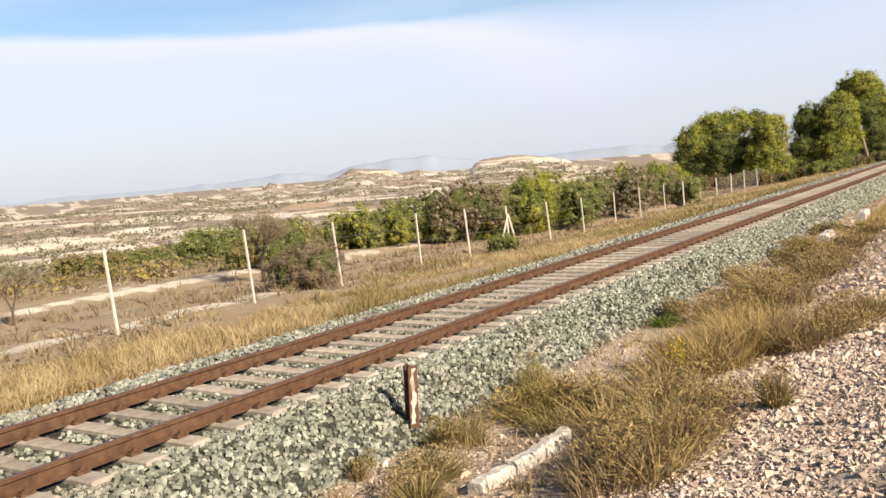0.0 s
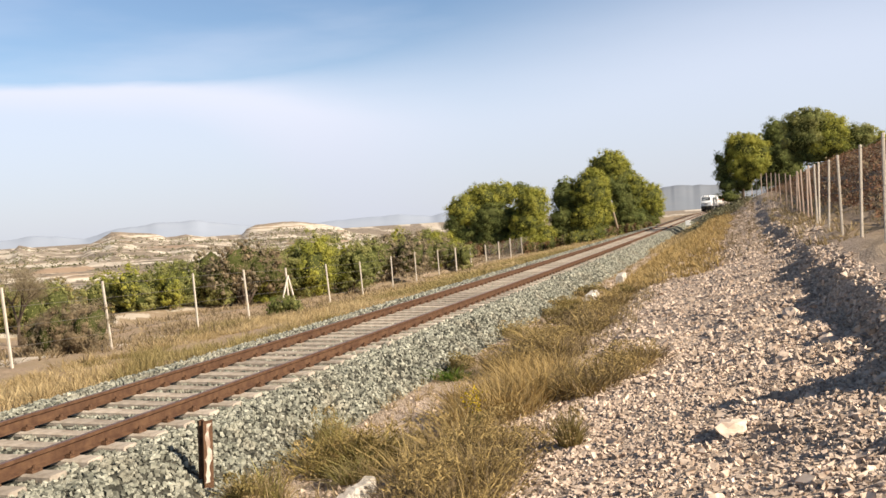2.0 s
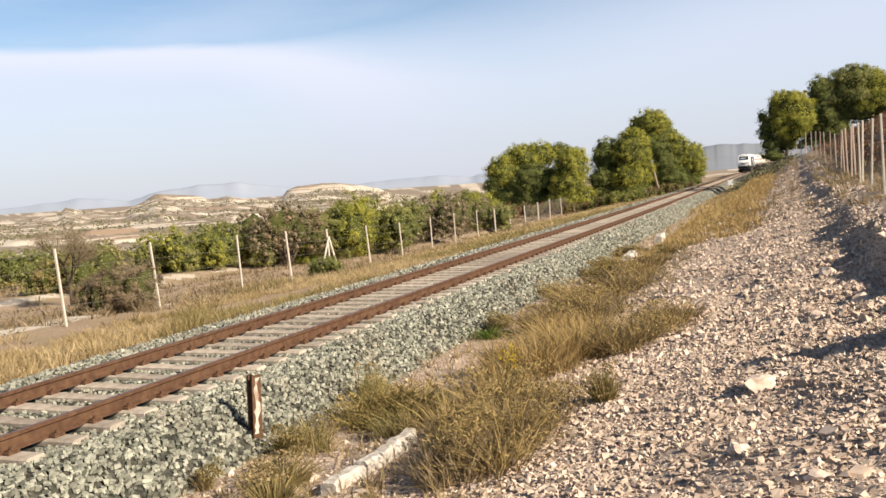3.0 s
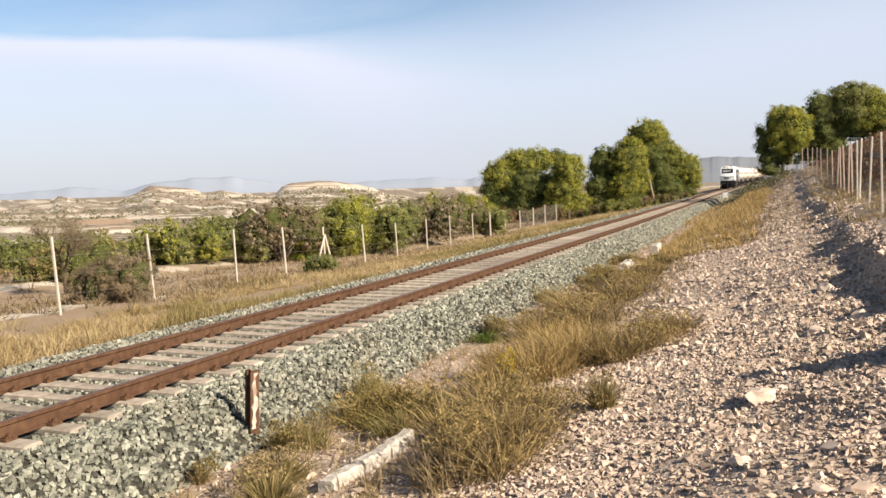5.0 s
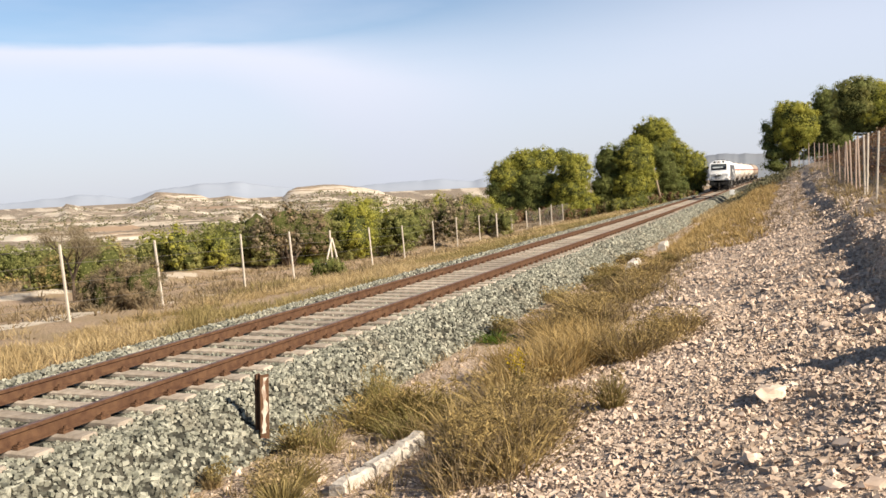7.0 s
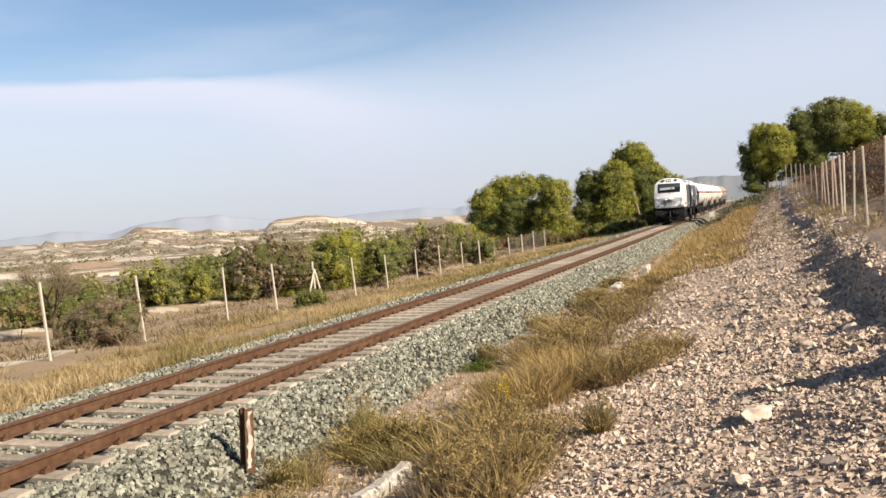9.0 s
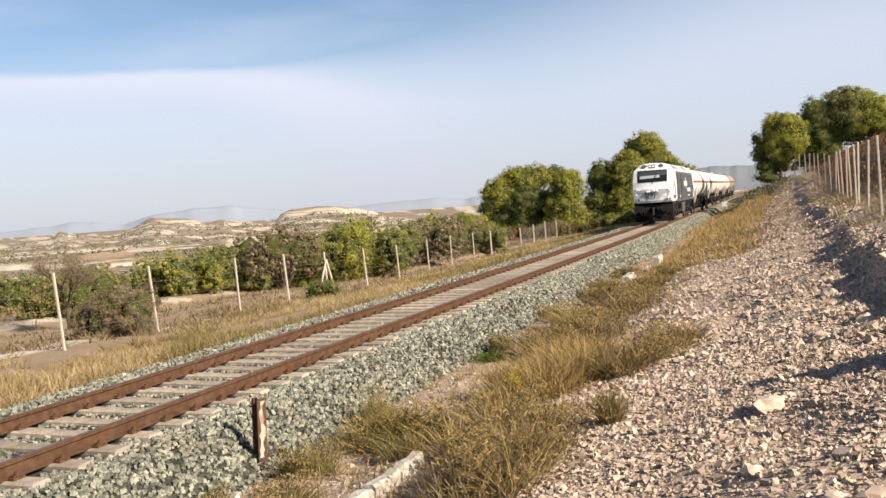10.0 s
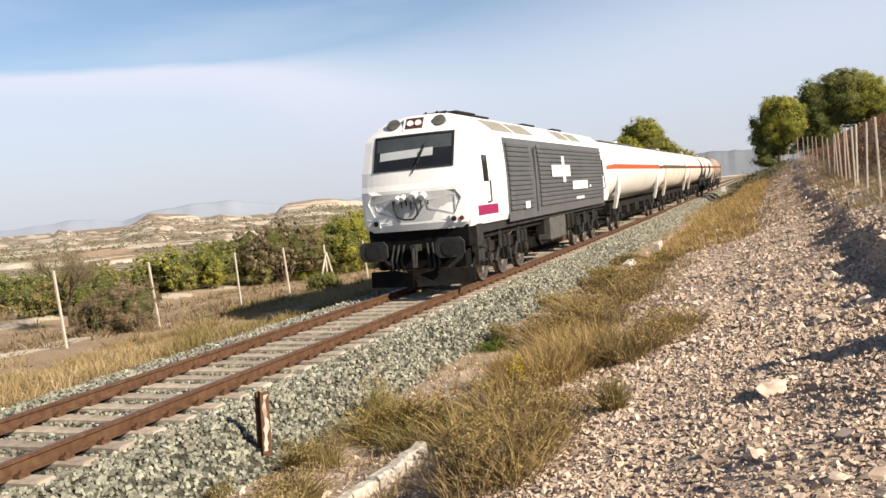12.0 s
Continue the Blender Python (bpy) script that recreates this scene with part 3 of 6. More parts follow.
def build_track():
    t = thing("railway_track", "single rusty railway track on concrete sleepers", "track")
    t["kind"] = "structure"
    for s in (1, -1):
        r = sweep("rail", RAIL, -30, 420, 1.5, M_RUST, t, off=s * 0.87)
        r["label"] = "rust-brown steel rail"
        top = sweep("rail_head", [(-0.030, 0.0), (0.030, 0.0), (0.027, 0.004), (-0.027, 0.004)], -30, 420, 1.5, M_RAILTOP, r, off=s * 0.87)
        top["label"] = "worn running surface"
    # concrete sleepers, sunk in the ballast
    bm = bmesh.new()
    pts = [(-1.30, 0.125), (-0.55, 0.115), (0, 0.095), (0.55, 0.115), (1.30, 0.125)]
    rows = []
    for x, hw in pts:
        zt = -0.172 if abs(x) > 0.5 else -0.185
        rows.append([bm.verts.new(v) for v in ((x, -hw, -0.38), (x, -hw, zt - 0.02), (x, -hw + 0.02, zt), (x, hw - 0.02, zt), (x, hw, zt - 0.02), (x, hw, -0.38))])
    for a, b in zip(rows, rows[1:]):
        for j in range(6):
            k = (j + 1) % 6
            bm.faces.new((a[j], a[k], b[k], b[j]))
    bm.faces.new(rows[0])
    bm.faces.new(rows[-1][::-1])
    first = part("sleeper", bm, M_CONCRETE, t)
    bm = bmesh.new()
    box(bm, 0, 0, 0.012, 0.075, 0.15, 0.03)
    cyl(bm, (0, 0, 0.02), (0, 0, 0.075), 0.024, seg=6)
    box(bm, -0.02, 0, 0.035, 0.06, 0.09, 0.02)
    clip = part("clip", bm, M_RUST, first)
    n0, n1 = 0, 0
    far_v, far_f = [], []
    for i in range(-8, 560):
        y = 0.243 + 0.6 * i
        m = track_frame(y) @ pose(random.uniform(-0.015, 0.015), 0, random.uniform(-0.006, 0.006), 0, 0, random.uniform(-0.8, 0.8))
        if i < 270:
            s = first if n0 == 0 else new("sleeper", first.data)
            s.parent, s.matrix_basis = t, m
            n0 += 1
            if 5 <= i < 110:
                for off in (-0.985, -0.755, 0.755, 0.985):
                    c = clip if n1 == 0 else new("clip", clip.data)
                    c.parent, c.matrix_basis = s, pose(off, random.uniform(-0.01, 0.01), -0.172, 0, 0, 0 if off in (-0.755, 0.985) else 180)
                    n1 += 1
        else:
            b = len(far_v)
            far_v += [m @ Vector(v) for v in ((-1.3, -0.13, -0.17), (1.3, -0.13, -0.17), (1.3, 0.13, -0.17), (-1.3, 0.13, -0.17), (-1.3, -0.13, -0.3), (1.3, -0.13, -0.3), (1.3, 0.13, -0.3), (-1.3, 0.13, -0.3))]
            far_f += [tuple(b + k for k in q) for q in ((0, 1, 2, 3), (0, 4, 5, 1), (1, 5, 6, 2), (2, 6, 7, 3), (3, 7, 4, 0))]
    rest = link_mesh("far_sleepers", far_v, far_f, M_CONCRETE, t)
    rest["kind"] = "stuff"
    return t


build_track()

# ---------------------------------------------------------------- the train
LEVELS = [  # height, half width, nose set-back at the middle and at the edge
    (1.50, 1.34, 0.06, 0.22), (1.66, 1.40, 0.0, 0.17), (2.50, 1.41, 0.0, 0.17), (2.64, 1.41, 0.05, 0.22), (2.98, 1.40, 0.12, 0.28),
    (3.45, 1.37, 0.31, 0.46), (3.76, 1.34, 0.42, 0.56), (3.88, 1.29, 0.46, 0.64), (4.05, 1.13, 0.58, 0.80), (4.25, 0.90, 0.84, 1.00), (4.36, 0.58, 1.2, 1.35), (4.40, 0.2, 1.6, 1.65)]
LOCO_LEN = 19.6


def nose_y(x, z):
    zs = [l[0] for l in LEVELS]
    w, c, e = (float(np.interp(z, zs, [l[i] for l in LEVELS])) for i in (1, 2, 3))
    return c + (e - c) * min(1, abs(x) / w) ** 2.6


def side_x(z):
    return float(np.interp(z, [l[0] for l in LEVELS], [l[1] for l in LEVELS]))


def on_nose(pts, lift=0.008):
    return [(x, nose_y(x, z) - lift, z) for x, z in pts]


def plate(bm, pts, depth):
    """A flat slab: the outline pts and the same pushed in by the vector depth."""
    a = [bm.verts.new(p) for p in pts]
    b = [bm.verts.new(Vector(p) + Vector(depth)) for p in pts]
    bm.faces.new(a)
    bm.faces.new(b[::-1])
    for i in range(len(a)):
        j = (i + 1) % len(a)
        bm.faces.new((a[i], b[i], b[j], a[j]))


def ring_frame(bm, outer, inner, depth):
    n = len(outer)
    o, i_ = [bm.verts.new(p) for p in outer], [bm.verts.new(p) for p in inner]
    o2, i2 = [bm.verts.new(Vector(p) + Vector(depth)) for p in outer], [bm.verts.new(Vector(p) + Vector(depth)) for p in inner]
    for k in range(n):
        m = (k + 1) % n
        bm.faces.new((o[k], o[m], i_[m], i_[k]))
        bm.faces.new((o2[k], i2[k], i2[m], o2[m]))
        bm.faces.new((o[k], o2[k], o2[m], o[m]))
        bm.faces.new((i_[k], i_[m], i2[m], i2[k]))


def wheel(parent, x, y, r=0.52):
    bm = bmesh.new()
    s = 1 if x > 0 else -1
    prof = [(0.0, 0.10), (0.07, 0.12), (0.07, r - 0.09), (0.0, r - 0.07), (-0.02, r), (0.09, r - 0.01), (0.11, r + 0.028), (0.14, r + 0.028), (0.14, 0.12), (0.14, 0.0), (0, 0.0)]
    n = 28
    rows = [[bm.verts.new((x + s * (0.07 - px), y + pr * math.cos(k / n * 6.28319), r + pr * math.sin(k / n * 6.28319))) for k in range(n)] for px, pr in prof[:-2]]
    for a, b in zip(rows, rows[1:]):
        for k in range(n):
            m = (k + 1) % n
            bm.faces.new((a[k], a[m], b[m], b[k]))
    bm.faces.new(rows[0])
    bm.faces.new(rows[-1])
    return part("wheel", bm, M_STEEL, parent)


def bogie(parent, axles, r=0.52, half=1.02):
    """Side frames with axle boxes, springs and brake gear; wheels are sub-parts."""
    y0, y1 = axles[0] - 0.75, axles[-1] + 0.75
    bm = bmesh.new()
    for s in (1, -1):
        pts = [(y0, 0.80), (y0 + 0.25, 0.98), (y1 - 0.25, 0.98), (y1, 0.80), (y1 - 0.1, 0.70), (y0 + 0.1, 0.70)]
        plate(bm, [(s * half, y, z) for y, z in pts], (-s * 0.12, 0, 0))
        for a in axles:
            box(bm, s * (half + 0.05), a, 0.56, 0.20, 0.34, 0.34)
            box(bm, s * (half + 0.02), a - 0.26, 0.62, 0.10, 0.10, 0.40)
            box(bm, s * (half + 0.02), a + 0.26, 0.62, 0.10, 0.10, 0.40)
    box(bm, 0, (y0 + y1) / 2, 0.80, 2 * half - 0.3, y1 - y0 - 1.0, 0.22)
    b = part("bogie", bm, M_UNDER, parent)
    for a in axles:
        bm = bmesh.new()
        cyl(bm, (-0.9, a, r), (0.9, a, r), 0.09)
        part("axle", bm, M_STEEL, b)
        for s in (1, -1):
            wheel(b, s * 0.87, a, r)
            for off in (-0.2, 0.2):
                bm = bmesh.new()
                cyl(bm, (s * (half + 0.06), a + off, 0.76), (s * (half + 0.06), a + off, 1.10), 0.055, seg=8)
                for k in range(6):
                    cyl(bm, (s * (half + 0.06), a + off, 0.77 + k * 0.055), (s * (half + 0.06), a + off, 0.80 + k * 0.055), 0.095, seg=10)
                part("spring", bm, M_HEAD, b)
            bm = bmesh.new()
            cyl(bm, (s * (half + 0.14), a, 0.56), (s * (half + 0.19), a, 0.56), 0.12, seg=10)
            part("axle_cover", bm, M_HEAD, b)
    for s in (1, -1):
        for a, c in zip(axles, axles[1:]):
            bm = bmesh.new()
            mid = (a + c) / 2
            cyl(bm, (s * (half + 0.10), mid - 0.25, 0.42), (s * (half + 0.10), mid + 0.3, 0.98), 0.05, seg=8)
            box(bm, s * (half + 0.05), mid, 0.42, 0.08, 0.5, 0.08)
            cyl(bm, (s * (half + 0.13), mid + 0.12, 0.75), (s * (half + 0.13), mid + 0.12, 1.3), 0.07, seg=8)
            part("brake_gear", bm, M_HEAD, b)
    return b


def build_loco():
    t = thing("diesel_locomotive", "white diesel locomotive with dark grey ribbed sides and black underframe", "locomotive")
    # body shell: nose surface, sides and roof, tail
    bm = bmesh.new()
    cols = np.linspace(-1, 1, 17)
    rows = [[bm.verts.new((c * w, yc + (ye - yc) * abs(c) ** 2.6, z)) for c in cols] for z, w, yc, ye in LEVELS]
    for a, b in zip(rows, rows[1:]):
        for k in range(16):
            bm.faces.new((a[k], a[k + 1], b[k + 1], b[k]))
    tail = [[bm.verts.new((c * w, LOCO_LEN - (yc + (ye - yc) * abs(c) ** 2.6), z)) for c in cols] for z, w, yc, ye in LEVELS]
    for a, b in zip(tail, tail[1:]):
        for k in range(16):
            bm.faces.new((b[k], b[k + 1], a[k + 1], a[k]))
    for s in (0, 16):
        for i in range(len(LEVELS) - 1):
            bm.faces.new((rows[i][s], rows[i + 1][s], tail[i + 1][s], tail[i][s]))
    for k in range(16):
        bm.faces.new((rows[-1][k], rows[-1][k + 1], tail[-1][k + 1], tail[-1][k]))
        bm.faces.new((rows[0][k], tail[0][k], tail[0][k + 1], rows[0][k + 1]))
    body = part("body", bm, M_WHITE, t, "gloss white welded body shell")
    # windscreen, curved with the nose
    for back in (0, 1):
        sgn, off = (-1, LOCO_LEN) if back else (1, 0)

        def at(x, z, lift):
            return (x, off + sgn * (nose_y(x, z) - lift), z)

        def band(bm, x0, x1, z0, z1, lift, thick, slope=0.0):
            xs, zz = np.linspace(x0, x1, 11), np.linspace(z0, z1, 5)
            f = [[bm.verts.new(at(x, z + slope * x, lift)) for x in xs] for z in zz]
            g = [[bm.verts.new(at(x, z + slope * x, lift - thick)) for x in xs] for z in zz]
            for r in range(4):
                for k in range(10):
                    bm.faces.new((f[r][k], f[r][k + 1], f[r + 1][k + 1], f[r + 1][k]))
                    bm.faces.new((g[r][k], g[r + 1][k], g[r + 1][k + 1], g[r][k + 1]))
            for r in range(4):
                for k in (0, 10):
                    bm.faces.new((f[r][k], f[r + 1][k], g[r + 1][k], g[r][k]))
            for k in range(10):
                for r in (0, 4):
                    bm.faces.new((f[r][k], g[r][k], g[r][k + 1], f[r][k + 1]))

        bm = bmesh.new()
        band(bm, -1.0, 1.0, 3.03, 3.80, 0.012, 0.03)
        ws = part("windscreen", bm, M_GLASS, t, "dark tinted windscreen")
        for x0, x1, z0, z1 in ((-1.05, 1.05, 2.98, 3.03), (-1.05, 1.05, 3.80, 3.85), (-1.05, -1.0, 3.03, 3.80), (1.0, 1.05, 3.03, 3.80)):
            bm = bmesh.new()
            band(bm, x0, x1, z0, z1, 0.02, 0.04)
            part("window_seal", bm, M_RUBBER, ws)
        if not back:
            bm = bmesh.new()
            band(bm, -0.88, 0.52, 3.27, 3.47, 0.018, 0.005, 0.03)
            part("sun_blind", bm, M_SHADE, ws, "pale lowered sun blind")
            # grey band painting the sky's reflection on the upper glass
            bm = bmesh.new()
            band(bm, -0.98, 0.98, 3.46, 3.78, 0.0155, 0.004)
            part("reflection_band", bm, M_REFLECT, ws, "grey reflection painted on the upper part of the glass")
            bm = bmesh.new()
            cyl(bm, at(0.02, 2.88, 0.03), at(0.22, 3.42, 0.045), 0.014, seg=6)
            cyl(bm, at(0.14, 3.12, 0.05), at(0.34, 3.60, 0.05), 0.018, seg=6)
            part("wiper", bm, M_RUBBER, ws)
        # round lamps and the middle lamp box
        for s in (-1, 1):
            bm = bmesh.new()
            c = Vector((s * 0.60, nose_y(0.6, 4.11), 4.11))
            nrm = Vector((0, -0.62, 0.78 * 0.6)).normalized()
            cyl(bm, c - nrm * 0.05, c + nrm * 0.045, 0.185, 0.175, 24)
            if back:
                bmesh.ops.transform(bm, matrix=Matrix.Translation((0, LOCO_LEN, 0)) @ Matrix.Diagonal((1, -1, 1, 1)), verts=bm.verts)
            lamp = part("marker_lamp", bm, M_DUSTY, t, "round grey grille", smooth=False)
            bm = bmesh.new()
            cyl(bm, c + nrm * 0.045, c + nrm * 0.055, 0.15, 0.15, 20)
            if back:
                bmesh.ops.transform(bm, matrix=Matrix.Translation((0, LOCO_LEN, 0)) @ Matrix.Diagonal((1, -1, 1, 1)), verts=bm.verts)
            part("grille", bm, M_DUSTY, lamp)
    def lamp_slab(bm, x0, x1, z0, z1, lift, depth):
        plate(bm, [(x, nose_y(0, 3.90) - lift + (z - 3.88) * 0.75, z) for x, z in ((x0, z0), (x1, z0), (x1, z1), (x0, z1))], (0, depth, 0))

    bm = bmesh.new()
    lamp_slab(bm, -0.31, 0.27, 3.95, 4.30, 0.03, 0.4)
    hl = part("headlight", bm, M_WHITE, t, "white lamp box with dark red surround")
    bm = bmesh.new()
    lamp_slab(bm, -0.25, 0.21, 3.99, 4.26, 0.04, 0.02)
    part("surround", bm, M_LAMPBOX, hl)
    for cx in (-0.125, 0.085):
        bm = bmesh.new()
        cc = Vector((cx, nose_y(0, 3.90) - 0.05 + (4.125 - 3.88) * 0.75, 4.125))
        cyl(bm, cc + Vector((0, -0.012, 0.009)), cc + Vector((0, 0.03, -0.02)), 0.085, seg=18)
        part("lens", bm, M_LENS, hl)
    # lower nose: silver recessed panel in a white rim
    o = [(-1.30, 1.70), (1.30, 1.70), (1.33, 2.30), (1.18, 2.50), (-1.18, 2.50), (-1.33, 2.30)]
    i_ = [(-0.98, 1.72), (0.98, 1.72), (1.22, 2.22), (1.08, 2.42), (-1.08, 2.42), (-1.22, 2.22)]
    bm = bmesh.new()
    ring_frame(bm, [(x, nose_y(x, z) - 0.045, z) for x, z in o], [(x, nose_y(x, z) - 0.045, z) for x, z in i_], (0, 0.09, 0))
    part("nose_rim", bm, M_WHITE, t)
    bm = bmesh.new()
    gx, gz = np.linspace(-1.2, 1.2, 13), (1.72, 2.0, 2.22, 2.42)
    vs = [[bm.verts.new((x * (0.82 + 0.18 * min(1, (z - 1.72) / 0.5)), nose_y(x, z) - 0.006, z)) for x in gx] for z in gz]
    for a, b in zip(vs, vs[1:]):
        for k in range(12):
            bm.faces.new((a[k], a[k + 1], b[k + 1], b[k]))
    panel = part("nose_panel", bm, M_NOSE, t, "silver-grey recessed coupling panel")
    for x0, x1, z0, z1 in ((-1.08, -0.42, 1.80, 2.34), (0.34, 1.08, 1.80, 2.34)):
        bm = bmesh.new()
        ring_frame(bm, on_nose([(x0, z1 - 0.1), (x0 + 0.05, z0 + 0.2), (x1, z0), (x1, z1)], 0.02), on_nose([(x0 + 0.05, z1 - 0.14), (x0 + 0.1, z0 + 0.24), (x1 - 0.04, z0 + 0.05), (x1 - 0.04, z1 - 0.05)], 0.02), (0, 0.03, 0))
        part("recess", bm, M_NOSE, panel)
    bm = bmesh.new()
    for cx, cz, r in ((-0.36, 2.30, 0.085), (0.06, 2.36, 0.11), (0.30, 2.34, 0.09), (-0.22, 2.33, 0.07)):
        cyl(bm, (cx, -0.02, cz), (cx, -0.16, cz - 0.06), r, r * 0.8, 12)
    part("socket", bm, M_WHITE, t, "white jumper cable sockets")
    cab = bpy.data.curves.new("jumper_cable", "CURVE")
    cab.dimensions, cab.bevel_depth, cab.bevel_resolution = "3D", 0.024, 2
    sp = cab.splines.new("POLY")
    loop = [(-0.40, -0.15, 2.26), (-0.44, -0.17, 2.05), (-0.36, -0.18, 1.86), (-0.18, -0.19, 1.78), (0.06, -0.19, 1.78), (0.18, -0.18, 1.90), (0.16, -0.17, 2.10), (0.08, -0.15, 2.30)]
    sp.points.add(len(loop) - 1)
    for p, v in zip(sp.points, loop):
        p.co = (*v, 1)
    cab.materials.append(M_RUBBER)
    cable = new("jumper_cable", cab)
    cable.parent = t
    for k, x in enumerate((-0.5, -0.28, -0.16, -0.04, 0.22, 0.4)):
        bm = bmesh.new()
        cyl(bm, (x, -0.05, 2.24 - 0.04 * (k % 2)), (x + 0.03, -0.10, 2.02 + 0.05 * (k % 3)), 0.022, seg=6)
        part("hose", bm, M_RUBBER, t)
    for s in (-1, 1):
        bm = bmesh.new()
        plate(bm, on_nose([(s * 1.32, 1.62), (s * 0.92, 1.62), (s * 0.92, 1.82), (s * 1.32, 1.82)], 0.055), (0, 0.06, 0))
        lb = part("lamp_panel", bm, M_WHITE, t)
        bm = bmesh.new()
        cc = Vector((s * 1.02, nose_y(1.0, 1.72) - 0.06, 1.72))
        cyl(bm, cc, cc + Vector((0, -0.02, 0)), 0.065, seg=16)
        part("lens", bm, M_RUBBER, lb)
        bm = bmesh.new()
        cc = Vector((s * 1.20, nose_y(1.2, 1.72) - 0.06, 1.72))
        cyl(bm, cc, cc + Vector((0, -0.02, 0)), 0.055, seg=16)
        part("lens", bm, M_RED if s > 0 else M_NOSE, lb)
    # number in unreadable bars
    for k in range(7):
        if k == 3:
            continue
        bm = bmesh.new()
        box(bm, 0.32 + k * 0.105, 0.10, 1.53, 0.07, 0.03, 0.08)
        part("number_bar", bm, M_NOSE, t)
    # black buffer beam, buffers, couplings, plough
    bm = bmesh.new()
    box(bm, 0, 0.42, 1.30, 2.62, 0.50, 0.56)
    box(bm, 0, 0.55, 0.80, 2.3, 0.5, 0.5)
    part("buffer_beam", bm, M_BLACK, t, "sooty black buffer beam", bevel=0.02)
    for s in (-1, 1):
        bm = bmesh.new()
        cyl(bm, (s * 0.98, 0.2, 1.06), (s * 0.98, -0.28, 1.06), 0.13, 0.11, 14)
        bf = part("buffer", bm, M_UNDER, t)
        bm = bmesh.new()
        w, h, c = 0.36, 0.235, 0.10
        plate(bm, [(s * 0.98 + px, -0.38, 1.06 + pz) for px, pz in ((-w + c, -h), (w - c, -h), (w, -h + c), (w, h - c), (w - c, h), (-w + c, h), (-w, h - c), (-w, -h + c))], (0, 0.08, 0))
        hd = part("buffer_head", bm, M_HEAD, bf, "worn octagonal buffer head")
        bm = bmesh.new()
        cyl(bm, (s * 0.98, -0.385, 1.06), (s * 0.98, -0.395, 1.06), 0.20, seg=14)
        part("grease_mark", bm, M_RUBBER, hd)
        bm = bmesh.new()
        box(bm, s * 1.30, 0.9, 1.05, 0.10, 0.5, 1.0)
        box(bm, s * 1.33, 0.9, 0.62, 0.2, 0.42, 0.04)
        box(bm, s * 1.33, 0.9, 0.98, 0.2, 0.42, 0.04)
        part("step", bm, M_HEAD, t, "grey steel cab steps")
        bm = bmesh.new()
        for k in range(3):
            cyl(bm, (s * (0.30 + 0.13 * k), -0.06, 1.18), (s * (0.36 + 0.13 * k), -0.16, 0.80), 0.03, seg=8)
            cyl(bm, (s * (0.36 + 0.13 * k), -0.16, 0.80), (s * (0.34 + 0.13 * k), -0.10, 0.56), 0.03, 0.045, seg=8)
        part("brake_hose", bm, M_HEAD, t)
        bm = bmesh.new()
        plate(bm, [(s * 0.05, -0.30, 0.16), (s * 1.36, 0.18, 0.14), (s * 1.36, 0.22, 0.52), (s * 0.62, -0.02, 0.56), (s * 0.05, -0.22, 0.44)], (0, 0.06, 0.0))
        part("plough_blade", bm, M_BLACK, t, "angled snow plough blade")
        bm = bmesh.new()
        cyl(bm, (s * 0.45, -0.05, 0.30), (s * 1.2, 0.45, 0.95), 0.06, seg=8)
        part("plough_stay", bm, M_UNDER, t)
    bm = bmesh.new()
    box(bm, 0, -0.02, 1.08, 0.14, 0.5, 0.16)
    cyl(bm, (0, -0.26, 1.10), (0, -0.30, 0.62), 0.05, seg=8)
    cyl(bm, (0.08, -0.24, 1.05), (0.06, -0.28, 0.62), 0.03, seg=8)
    part("coupling_hook", bm, M_HEAD, t)
    # grey ribbed sides, doors, emblems, cant-rail vents
    for s in (-1, 1):
        bm = bmesh.new()
        zs = (1.42, 1.66, 2.5, 3.2, 3.73)
        a = [bm.verts.new((s * (side_x(max(z, 1.72)) + 0.012), 3.45, z)) for z in zs]
        b = [bm.verts.new((s * (side_x(max(z, 1.72)) + 0.012), 18.15, z)) for z in zs]
        for k in range(4):
            bm.faces.new((a[k], a[k + 1], b[k + 1], b[k]))
        sidep = part("side_panel", bm, M_GREY, t, "dark grey ribbed side panel")
        for k in range(14):
            z = 1.80 + k * 0.136
            for y0, y1 in ((3.62, 6.15), (7.05, 18.0)):
                bm = bmesh.new()
                x = s * (side_x(z) + 0.012)
                plate(bm, [(x, y0, z - 0.035), (x, y1, z - 0.035), (x + s * 0.035, y1, z + 0.010), (x, y1, z + 0.035), (x, y0, z + 0.035)][0:2] + [(x + s * 0.004, y1, z + 0.04), (x + s * 0.004, y0, z + 0.04)], (s * 0.045, 0, -0.045))
                part("rib", bm, M_GREY, sidep)
        bm = bmesh.new()
        box(bm, s * (side_x(2.5) + 0.03), 6.6, 2.55, 0.05, 0.10, 1.95)
        part("pillar", bm, M_GREY, sidep)
        for y in (1.55, LOCO_LEN - 1.35):
            bm = bmesh.new()
            zz = (1.66, 2.5, 3.33)
            plate(bm, [(s * (side_x(2.0) + 0.006), y - 0.36, 1.66), (s * (side_x(2.0) + 0.006), y + 0.36, 1.66), (s * (side_x(3.33) + 0.006), y + 0.36, 3.33), (s * (side_x(3.33) + 0.006), y - 0.36, 3.33)], (-s * 0.02, 0, 0))
            d = part("door", bm, M_WHITE, t, "white cab side door")
            bm = bmesh.new()
            plate(bm, [(s * (side_x(zq) + 0.022), y + yq, zq) for yq, zq in ((-0.2, 2.56), (0.2, 2.56), (0.2, 3.22), (-0.2, 3.22))], (-s * 0.015, 0, 0))
            part("door_window", bm, M_GLASS, d)
            bm = bmesh.new()
